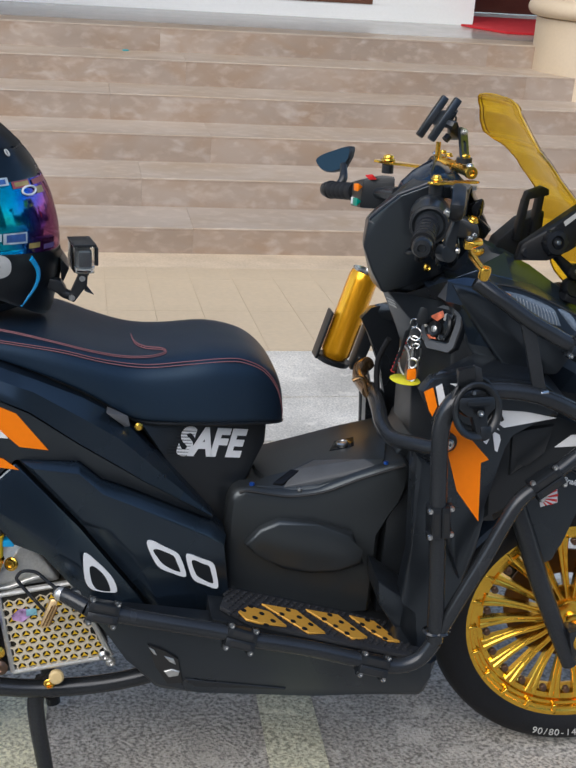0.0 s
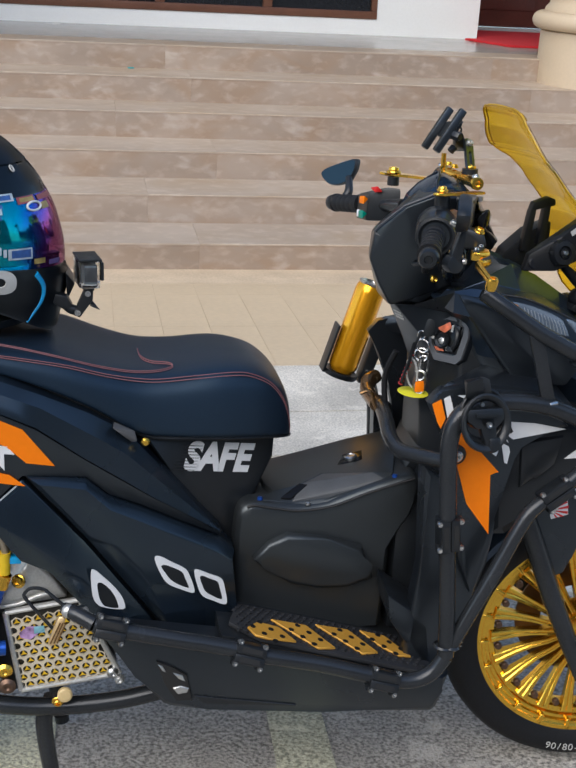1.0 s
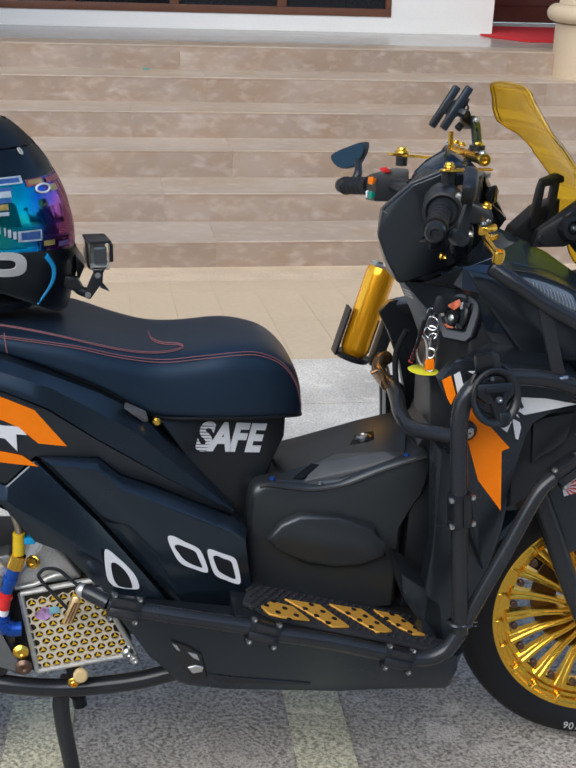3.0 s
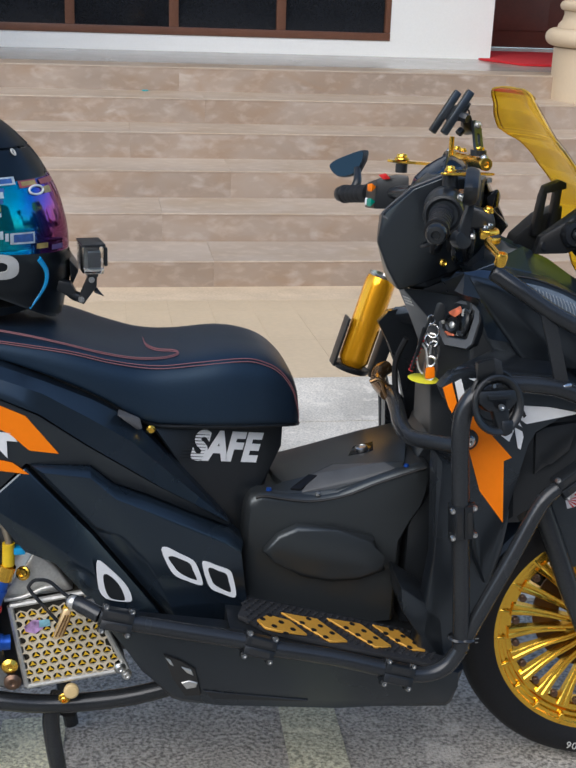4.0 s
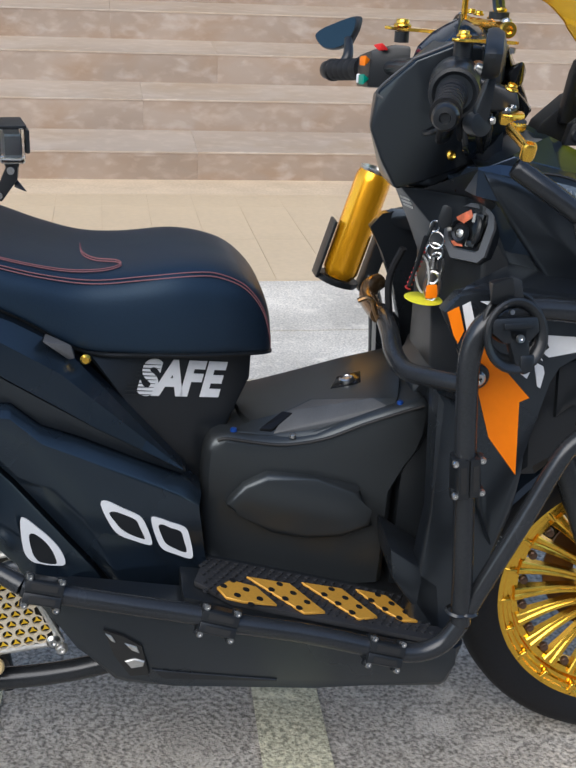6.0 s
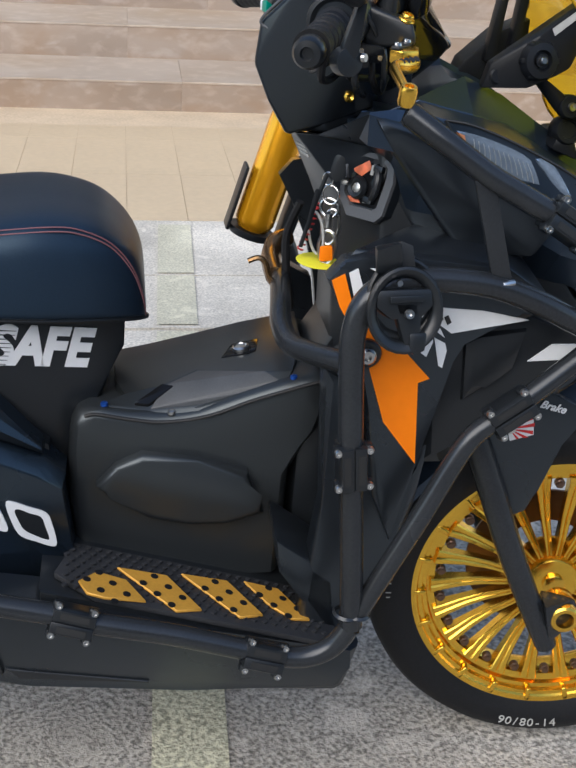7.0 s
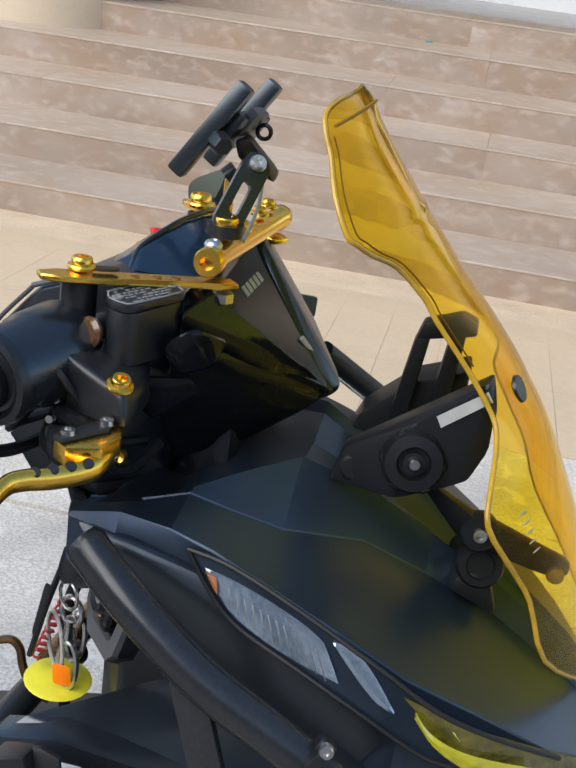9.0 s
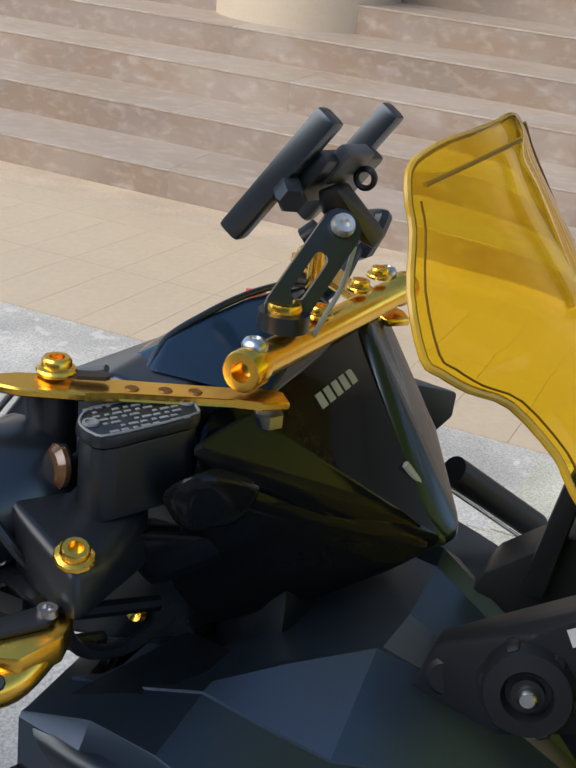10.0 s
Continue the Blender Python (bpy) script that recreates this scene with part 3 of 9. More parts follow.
def wheel(m, spokes, label):
    w = part("wheel", lathe([(0.0, 0.026), (0.012, 0.026), (0.034, 0.0235), (0.037, 0.020), (0.038, 0.014), (0.046, 0.0), (0.046, -0.02), (0.0, -0.022)], m, 40), GOLD_WHEEL, scooter, label)
    tyre = [(0.176, -0.030), (0.188, -0.037), (0.205, -0.045), (0.222, -0.0475), (0.236, -0.042), (0.245, -0.028), (0.2495, -0.010), (0.25, 0.0)]
    tyre = tyre + [(r, -h) for r, h in tyre[-2::-1]]
    part("tyre", lathe(tyre, m, 96), RUBBER, w, "black tubeless tyre with fine tread")
    rim = [(0.170, -0.034), (0.183, -0.037), (0.189, -0.0385), (0.1925, -0.037), (0.1925, -0.033), (0.186, -0.028), (0.172, -0.026),
           (0.168, -0.012), (0.168, 0.012), (0.172, 0.026), (0.186, 0.028), (0.1925, 0.033), (0.1925, 0.037), (0.189, 0.0385), (0.183, 0.037),
           (0.181, 0.034), (0.176, 0.0335), (0.174, 0.027), (0.169, 0.026), (0.167, 0.020), (0.158, 0.018), (0.156, 0.012), (0.156, -0.012), (0.158, -0.02)]
    part("rim", lathe(rim, m, 110, close=True), GOLD_WHEEL, w)
    disc = part("brake_disc", lathe([(0.062, -0.034), (0.108, -0.034), (0.108, -0.038), (0.062, -0.038)], m, 48, close=True), shade("bronze_disc", (0.09, 0.05, 0.03), 0.4, metal=0.8), w, "bronze brake disc")
    lug = box((0.170, -0.0035, 0.026), (0.1895, 0.0035, 0.0385), 0.0012, 1)
    me_lug, me_spoke, me_bolt = bpy.data.meshes.new("lug"), bpy.data.meshes.new("spoke"), bpy.data.meshes.new("bolt")
    for f in lug.faces:
        f.smooth = True
    lug.to_mesh(me_lug)
    lug.free()
    bm = bmesh.new()
    rows = []
    for r, wd, h0, h1 in ((0.032, 0.0036, -0.006, 0.0175), (0.062, 0.0050, 0.000, 0.0185), (0.092, 0.0062, 0.002, 0.0150), (0.120, 0.0074, 0.003, 0.0165), (0.145, 0.0090, 0.004, 0.021), (0.162, 0.0115, 0.004, 0.0245)):
        rows.append([(r, -wd, h0), (r, -wd, h1 - 0.0015), (r, -wd * 0.82, h1), (r, -wd * 0.25, h1 - 0.0004), (r, 0, h1 - 0.0022), (r, wd * 0.25, h1 - 0.0004), (r, wd * 0.82, h1), (r, wd, h1 - 0.0015), (r, wd, h0)])
    loft(rows, bm=bm)
    bmesh.ops.recalc_face_normals(bm, faces=bm.faces[:])
    bm.to_mesh(me_spoke)
    bm.free()
    bm = lathe([(0.0065, 0.012), (0.0065, 0.019), (0.0045, 0.020), (0.0045, 0.0225), (0.0, 0.023)], None, 10)
    bm.to_mesh(me_bolt)
    bm.free()
    for me in (me_lug, me_spoke, me_bolt):
        me.materials.append(GOLD_WHEEL if me is not me_bolt else BROWN_STEEL)
    for i in range(spokes):
        a = 2 * math.pi * (i + 0.3) / spokes
        for me, nm, off in ((me_spoke, "spoke", 0.0), (me_lug, "lug", 0.0), (me_bolt, "bolt", 0.5)):
            o = new(nm, me)
            o.parent = w
            t = Matrix.Rotation(a + off * 2 * math.pi / spokes, 4, "Z")
            if nm == "bolt":
                t = t @ Matrix.Translation((0.150, 0, 0))
            o.matrix_local = m @ t
    return w


front_wheel = wheel(SPIN, 22, "gold chromed multi-spoke front wheel")
# raised size marks on the tyre wall
for i, ch in enumerate("90/80-14"):
    a = radians(-90 + (i - 3.5) * 2.7 - 2)
    r = 0.2215
    # letters stand with their heads inwards, read from the right flank
    q = SPIN @ Matrix.Rotation(-a + radians(180) - radians(180), 4, "Z")
    pos = SPIN @ Matrix.Rotation(a, 4, "Z") @ Matrix.Translation((r, 0, 0.0474)) @ Matrix.Rotation(radians(90), 4, "Z")
    write(ch, 0.019, pos, PRINT_GREY, front_wheel, "size_mark", depth=0.0004)
for k in range(17):
    a = radians(154 + k * 1.9)
    hgt = (0.005, 0.0035, 0.005, 0.004, 0.0)[k % 5]
    if hgt:
        q = SPIN @ Matrix.Rotation(a, 4, "Z") @ Matrix.Translation((0.2215, 0, 0.0474))
        bm = bmesh.new()
        bmesh.ops.create_cube(bm, size=1, matrix=q @ Matrix.Diagonal((hgt * 1.4, 0.0013, 0.0008, 1)))
        part("maker_mark", bm, PRINT_GREY, front_wheel, smooth=False)

# fork, axle end and mudguard
for s, yy in ((1, 0.0), (-1, 2 * MID - 0.085)):
    y0 = -0.105 if s == 1 else 0.120
    leg = tube([(0.455, y0 + 0.02 * s, 0.56), (0.50, y0 + 0.012 * s, 0.455), (0.545, y0 - 0.005 * s, 0.34), (0.604, y0 - 0.012 * s, 0.213)], [0.017, 0.017, 0.0165, 0.014], 20)
    fork = part("fork_leg", leg, GUARD, scooter, "satin black fork leg")
    lug = hull([(0.585, y0 - 0.032 * s, 0.285), (0.632, y0 - 0.015 * s, 0.285), (0.642, y0 - 0.012 * s, 0.250), (0.602, y0 - 0.025 * s, 0.222), (0.590, y0 + 0.01 * s, 0.285), (0.642, y0 + 0.015 * s, 0.262), (0.605, y0 + 0.01 * s, 0.222)], 0.006)
    part("axle_lug", lug, GUARD, fork)
ring = [(0.0125, 0.0), (0.019, 0.0), (0.021, 0.004), (0.021, 0.022), (0.0175, 0.027), (0.0175, 0.036), (0.0205, 0.040), (0.0205, 0.052), (0.018, 0.055), (0.0125, 0.055), (0.0125, 0.02), (0.0, 0.018)]
part("axle_slider", lathe(ring, axis_to((-0.125, -0.99, 0), (0.621, -0.088, 0.263)) @ Matrix.Diagonal((0.92, 0.92, 0.86, 1)), 28), GOLD, scooter, "hollow gold axle slider")
part("axle", lathe([(0.0, -0.02), (0.015, -0.02), (0.015, 0.030), (0.012, 0.032), (0.0, 0.032)], SPIN, 20), GOLD, scooter)
rings = []
for d in range(8, 171, 9):
    a = radians(d)
    ro = 0.300 + 0.030 * math.sin(a) ** 6 - 0.02 * max(0, math.cos(a)) 
    wd = 0.076 * (0.55 + 0.45 * math.sin(a) ** 0.5)
    sec = []
    for u, dr in ((-1, -0.050), (-1.0, -0.040), (-0.62, -0.010), (-0.3, 0.001), (0, 0.004), (0.3, 0.001), (0.62, -0.010), (1.0, -0.040), (1, -0.050), (0.95, -0.050), (0.60, -0.016), (0, -0.002), (-0.60, -0.016), (-0.95, -0.050)):
        rr = ro + dr
        sec.append(HUB @ Vector((rr * math.cos(a), u * wd, rr * math.sin(a))))
    rings.append(sec)
guard = part("front_mudguard", loft(rings), COWL, scooter, "dark blue-black front mudguard")
blade = [(0.489, 0.474), (0.504, 0.528), (0.522, 0.562), (0.556, 0.566), (0.617, 0.537), (0.596, 0.520), (0.585, 0.494), (0.566, 0.431), (0.555, 0.402), (0.538, 0.392), (0.515, 0.405)]
panel("mudguard_blade", blade, -0.094, 0.012, BODY, 0.004, lambda x, z: -0.10 * (x - 0.53), twin=True)
panel("mudguard_flash", [(0.505, 0.628), (0.530, 0.648), (0.556, 0.648), (0.580, 0.636), (0.556, 0.630)], -0.152, 0.004, WHITE, 0.001, twin=False)
panel("mudguard_shoulder", [(0.47, 0.60), (0.505, 0.66), (0.560, 0.655), (0.600, 0.638), (0.610, 0.613), (0.575, 0.606), (0.548, 0.585)], -0.147, 0.06, BODY, 0.004, lambda x, z: 0.4 * max(x - 0.56, 0), twin=True)
panel("mudguard_flash", [(0.566, 0.628), (0.588, 0.637), (0.599, 0.634), (0.606, 0.616)], -0.1490, 0.003, WHITE, 0.0008, lambda x, z: 0.4 * max(x - 0.56, 0), twin=False)
flag = [(0.513, 0.527), (0.545, 0.535), (0.549, 0.508), (0.522, 0.499)]
part("apron_foot", hull([(x, y, z) for y in (-0.085, 2 * MID + 0.085) for x, z in ((0.45, 0.60), (0.47, 0.72), (0.545, 0.715), (0.585, 0.665), (0.572, 0.615))], 0.008), PLASTIC, scooter)
st = panel("sticker", flag, -0.0958, 0.001, WHITE, 0, lambda x, z: -0.10 * (x - 0.53), "white sticker with red rays", False)
for i in range(7):
    a0, a1 = radians(-52 + i * 20), radians(-43 + i * 20)
    cx, cz = 0.519, 0.515
    pts = [(cx, cz)]
    for a in (a0, a1):
        L = 0.03
        for step in range(40):
            q = (cx + L * math.cos(a), cz + L * math.sin(a))
            if 0.513 < q[0] < 0.548 and 0.5 + 0.2 * (q[0] - 0.52) < q[1] < 0.527 + 0.24 * (q[0] - 0.513):
                break
            L -= 0.0008
        pts.append(q)
    part("ray", slab(pts, -0.0966, -0.0960, 0, 1, lambda x, z: -0.10 * (x - 0.53)), RED, st, smooth=False)
write("Brake", 0.0135, Matrix.Translation((0.566, -0.1005, 0.5455)) @ Matrix.Rotation(radians(14), 4, "Y") @ Matrix.Rotation(radians(-6), 4, "Z") @ SIDE_ON, WHITE, scooter, "brake_lettering", 0.25, 0.0005, "small white lettering", 0.0003)
part("maker_mark", slab([(0.541, 0.552), (0.5435, 0.5515), (0.5455, 0.5605), (0.543, 0.561)], -0.0985, -0.0975, 0, 1, lambda x, z: -0.10 * (x - 0.53)), WHITE, scooter, smooth=False)

# seat
SX = [-0.80, -0.62, -0.48, -0.36, -0.26, -0.195, -0.14, -0.087, -0.02, 0.026, 0.057, 0.083, 0.0965, 0.100]
SZT = [0.85, 0.835, 0.820, 0.801, 0.784, 0.764, 0.752, 0.751, 0.758, 0.753, 0.740, 0.714, 0.682, 0.640]
SZB = [0.80, 0.80, 0.795, 0.770, 0.732, 0.698, 0.662, 0.653, 0.648, 0.644, 0.640, 0.635, 0.630, 0.626]
SW = [0.08, 0.13, 0.148, 0.150, 0.146, 0.140, 0.134, 0.130, 0.124, 0.112, 0.098, 0.080, 0.062, 0.048]
SEC = [(-0.90, 0.0), (-0.985, 0.06), (-1.0, 0.28), (-0.985, 0.55), (-0.93, 0.78), (-0.80, 0.92), (-0.50, 0.985), (0.0, 1.0)]


TABLE = smooth_line(list(zip(SX, SZT, SZB)), 8)
WIDE = smooth_line([(x, w, 0) for x, w in zip(SX, SW)], 8)
SEC = [(p.x, p.y) for p in smooth_line([(a, b, 0) for a, b in SEC], 6)]


def seat_at(x, u, lift=0.0):
    """A point of the seat's skin; u runs from the lower right edge (0) over the top (1) to the far side (2)."""
    zt, zb = (float(np.interp(x, [p.x for p in TABLE], [p[j] for p in TABLE])) for j in (1, 2))
    w = float(np.interp(x, [p.x for p in WIDE], [p.y for p in WIDE]))
    k = min(u, 2 - u) * (len(SEC) - 1)
    i = min(int(k), len(SEC) - 2)
    yy, zz = (SEC[i][j] + (SEC[i + 1][j] - SEC[i][j]) * (k - i) for j in (0, 1))
    if u > 1:
        yy = -yy
    p = Vector((x, MID + yy * w, zb + zz * (zt - zb)))
    return p + Vector((0, yy, zz)).normalized() * lift if lift else p


def fine(xs, n):
    out = smooth_line([(x, 0, 0) for x in xs], n)
    return [p.x for p in out]


rings = [[seat_at(x, k / 28) for k in range(57)] for x in fine(SX, 6)]
seat = part("seat", loft(rings), VINYL, scooter, "black vinyl seat with red stitching", angle=60)


def stitch(pts, gap=0.0):
    return tube([seat_at(x, u, 0.0012) for x, u in pts], 0.0009, 5, 6)


main = [(-0.60, 0.45), (-0.45, 0.47), (-0.36, 0.50), (-0.30, 0.53), (-0.24, 0.575), (-0.18, 0.62), (-0.12, 0.645), (-0.06, 0.65), (0.0, 0.65), (0.03, 0.65), (0.062, 0.615), (0.085, 0.52), (0.0965, 0.36), (0.0995, 0.15)]
for du in (0.0, 0.035):
    part("seam", stitch([(x, u + du) for x, u in main]), THREAD, seat)
inner = [(-0.60, 0.72), (-0.45, 0.735), (-0.33, 0.735), (-0.26, 0.70), (-0.20, 0.72), (-0.15, 0.745), (-0.110, 0.77), (-0.088, 0.81), (-0.092, 0.85), (-0.117, 0.87), (-0.132, 0.91), (-0.136, 1.0)]
for du in (0.0, 0.018):
    part("seam", stitch([(x, u + du) for x, u in inner]), THREAD, seat)
part("seam", tube([seat_at(-0.335 - 0.01 * u, u, 0.0012) for u in (0.02, 0.2, 0.35, 0.5, 0.6)], 0.001, 5, 6), THREAD, seat)
part("seat_edge", tube([seat_at(x, 0.0) + Vector((0, 0.002, -0.002)) for x in (-0.6, -0.45, -0.36, -0.28, -0.2, -0.13, -0.06, 0.0, 0.05, 0.085, 0.100)], 0.004, 8, 5), PLASTIC, seat)

# body sides
body_core = hull([(x, y, z) for y in (MID - 0.048, MID + 0.048) for x, z in ((-0.72, 0.80), (-0.36, 0.78), (-0.14, 0.645), (0.07, 0.62), (0.05, 0.55), (0.01, 0.36), (-0.12, 0.33), (-0.22, 0.42), (-0.60, 0.62))], 0.01)
part("body_core", body_core, PLASTIC, scooter)
faceted("upper_side_panel", [(-0.7, -0.155, 0.86), (-0.339, -0.145, 0.765), (-0.276, -0.131, 0.736), (-0.211, -0.116, 0.703), (-0.154, -0.106, 0.667), (-0.112, -0.103, 0.617), (-0.058, -0.101, 0.553), (-0.016, -0.101, 0.504), (-0.7, -0.185, 0.845), (-0.337, -0.17, 0.754), (-0.277, -0.157, 0.726), (-0.213, -0.143, 0.683), (-0.158, -0.131, 0.644), (-0.113, -0.121, 0.599), (-0.061, -0.11, 0.548), (-0.016, -0.102, 0.504), (-0.7, -0.19, 0.822), (-0.338, -0.176, 0.729), (-0.282, -0.164, 0.699), (-0.219, -0.15, 0.648), (-0.165, -0.138, 0.608), (-0.117, -0.128, 0.572), (-0.067, -0.117, 0.539), (-0.016, -0.106, 0.504)],
        [(0, 1, 9, 8), (1, 2, 10, 9), (2, 3, 11, 10), (3, 4, 12, 11), (4, 5, 13, 12), (5, 6, 14, 13), (6, 7, 15, 14), (8, 9, 17, 16), (9, 10, 18, 17), (10, 11, 19, 18), (11, 12, 20, 19), (12, 13, 21, 20), (13, 14, 22, 21), (14, 15, 23, 22)], NAVY, 0.03, 0.003, label="dark tail side panel", twin=True)
MID_TOP, MID_LOW = [(-0.7, -0.186, 0.82), (-0.338, -0.171, 0.726), (-0.283, -0.159, 0.695), (-0.219, -0.145, 0.644), (-0.165, -0.133, 0.604), (-0.117, -0.123, 0.569), (-0.066, -0.112, 0.536), (-0.015, -0.1, 0.5)], [(-0.7, -0.176, 0.735), (-0.345, -0.164, 0.587), (-0.304, -0.155, 0.624), (-0.216, -0.136, 0.612), (-0.183, -0.128, 0.58), (-0.138, -0.118, 0.558), (-0.073, -0.104, 0.521), (-0.014, -0.091, 0.49)]

def on_middle(x, z):
    """Depth of the middle side panel's face."""
    top, low = float(np.interp(x, [p[0] for p in MID_TOP], [p[2] for p in MID_TOP])), float(np.interp(x, [p[0] for p in MID_LOW], [p[2] for p in MID_LOW]))
    f = min(max((top - z) / max(top - low, 0.02), 0.0), 1.0)
    return (1 - f) * float(np.interp(x, [p[0] for p in MID_TOP], [p[1] for p in MID_TOP])) + f * float(np.interp(x, [p[0] for p in MID_LOW], [p[1] for p in MID_LOW]))


faceted("middle_side_panel", MID_TOP + MID_LOW,
        [(0, 1, 9, 8), (1, 2, 10, 9), (2, 3, 11, 10), (3, 4, 12, 11), (4, 5, 13, 12), (5, 6, 14, 13), (6, 7, 15, 14)], BODY, 0.03, 0.002, twin=True)
faceted("lower_side_panel", [(-0.299, -0.156, 0.624), (-0.216, -0.138, 0.611), (-0.184, -0.131, 0.579), (-0.138, -0.12, 0.555), (-0.073, -0.106, 0.519), (-0.013, -0.093, 0.486), (0.009, -0.09, 0.463), (-0.281, -0.164, 0.614), (-0.216, -0.152, 0.599), (-0.181, -0.146, 0.563), (-0.136, -0.136, 0.538), (-0.074, -0.122, 0.502), (-0.022, -0.111, 0.472), (0.005, -0.104, 0.45), (-0.211, -0.148, 0.523), (-0.17, -0.143, 0.501), (-0.137, -0.136, 0.456), (-0.108, -0.128, 0.39), (-0.089, -0.122, 0.343), (-0.215, -0.139, 0.514), (-0.124, -0.119, 0.383), (-0.094, -0.113, 0.338), (0.016, -0.1, 0.359), (0.009, -0.096, 0.323)],
        [(0, 1, 8, 7), (1, 2, 9, 8), (2, 3, 10, 9), (3, 4, 11, 10), (4, 5, 12, 11), (5, 6, 13, 12), (0, 7, 14, 19), (7, 8, 9, 15, 14), (9, 10, 11, 16, 15), (11, 12, 17, 16), (12, 13, 22, 17), (17, 22, 23, 18), (14, 15, 16, 20, 19), (16, 17, 20), (17, 18, 21, 20)], NAVY, 0.04, 0.003, twin=True)
faceted("rear_side_panel", [(-0.7, -0.176, 0.73), (-0.345, -0.164, 0.585), (-0.305, -0.155, 0.619), (-0.219, -0.136, 0.509), (-0.128, -0.116, 0.376), (-0.105, -0.111, 0.336), (-0.7, -0.188, 0.705), (-0.345, -0.176, 0.566), (-0.295, -0.168, 0.523), (-0.223, -0.153, 0.458), (-0.168, -0.141, 0.394), (-0.146, -0.132, 0.35), (-0.7, -0.18, 0.66), (-0.353, -0.17, 0.558), (-0.31, -0.162, 0.494), (-0.27, -0.155, 0.471), (-0.22, -0.145, 0.402), (-0.198, -0.138, 0.356)],
        [(0, 1, 7, 6), (1, 2, 8, 7), (2, 3, 9, 8), (3, 4, 10, 9), (4, 5, 11, 10), (6, 7, 13, 12), (7, 8, 14, 13), (8, 9, 15, 14), (9, 10, 16, 15), (10, 11, 17, 16)], NAVY, 0.03, 0.003, twin=True)
panel("flash", [(-0.375, 0.734), (-0.339, 0.718), (-0.301, 0.697), (-0.259, 0.636), (-0.298, 0.645), (-0.322, 0.672), (-0.34, 0.684), (-0.377, 0.7)], -0.002, 0.002, ORANGE, 0, on_middle, "orange flash decal", False)
panel("flash", [(-0.379, 0.646), (-0.342, 0.637), (-0.321, 0.629), (-0.3, 0.609), (-0.343, 0.621), (-0.38, 0.629)], -0.002, 0.002, ORANGE, 0, on_middle, "orange flash decal", False)
panel("flash", [(-0.377, 0.686), (-0.341, 0.677), (-0.322, 0.674), (-0.313, 0.66), (-0.327, 0.663), (-0.327, 0.637), (-0.342, 0.658), (-0.378, 0.668)], -0.002, 0.002, WHITE, 0, on_middle, "white flash decal", False)
panel("side_backing", [(-0.70, 0.82), (-0.34, 0.735), (-0.17, 0.640), (-0.01, 0.49), (0.0, 0.34), (-0.11, 0.33), (-0.21, 0.43), (-0.33, 0.555), (-0.70, 0.68)], -0.068, 0.02, PLASTIC, 0.003, flank)
def under_seat(x, z):
    """The panel under the seat draws in towards the front."""
    return 0.35 * (x - 0.03)


panel("under_seat_panel", [(-0.132, 0.655), (-0.06, 0.648), (0.03, 0.634), (0.077, 0.631), (0.075, 0.588), (0.059, 0.559), (0.049, 0.531), (0.024, 0.504), (0.021, 0.441), (-0.003, 0.468), (-0.052, 0.531)], -0.032, 0.03, PLASTIC, 0.004, under_seat)
# each letter leans; the first one is cut by stripes that thin out towards the next
ALONG = Matrix(((1, 0, 0, 0), (0.35, 1, 0, -0.0105), (-0.2, 0, 1, 0), (0, 0, 0, 1)))
for ch, x in (("S", -0.0595), ("A", -0.0325), ("F", -0.006), ("E", 0.0205)):
    write(ch, 0.063, ALONG @ Matrix.Translation((x, -0.0338, 0.5975)) @ SIDE_ON @ Matrix.Diagonal((0.80, 1.0, 1, 1)), WHITE, scooter, "safe_lettering", 0.32, 0.0006, "white italic lettering decal", 0.0029)
for i in range(9):
    x, z = -0.0400 - i * 0.0016, 0.6180 - i * 0.0050
    w = 0.026 if i < 5 else 0.033
    bm = slab([(x - w, z), (x, z - 0.0006), (x, z - 0.0010), (x - w, z - 0.0017)], -0.0352, -0.0346, 0, 1)
    bm.transform(ALONG)
    part("letter_stripe", bm, PLASTIC, scooter, smooth=False)


def frame_decal(out, hole, y, lean=flank):
    """A white ring-shaped sticker."""
    out, hole = ([(p.x, p.y) for p in smooth_line([(a, b, 0) for a, b in q], 3, True)] for q in (out, hole))
    bm = bmesh.new()
    n = len(out)
    for yy in (y, y + 0.002):
        for p in out:
            bm.verts.new((p[0], yy + lean(*p), p[1]))
        for p in hole:
            bm.verts.new((p[0], yy + lean(*p), p[1]))
    bm.verts.ensure_lookup_table()
    v = bm.verts
    for i in range(n):
        j = (i + 1) % n
        bm.faces.new((v[i], v[j], v[n + j], v[n + i]))
        bm.faces.new((v[i], v[2 * n + i], v[2 * n + j], v[j]))
        bm.faces.new((v[n + i], v[n + j], v[3 * n + j], v[3 * n + i]))
    return part("window_decal", bm, WHITE, scooter, "white outlined sticker", smooth=False)


def shrink(pts, d, shift=(0, 0)):
    cx, cz = sum(p[0] for p in pts) / len(pts), sum(p[1] for p in pts) / len(pts)
    return [(cx + (x - cx) * d + shift[0], cz + (z - cz) * d + shift[1]) for x, z in pts]


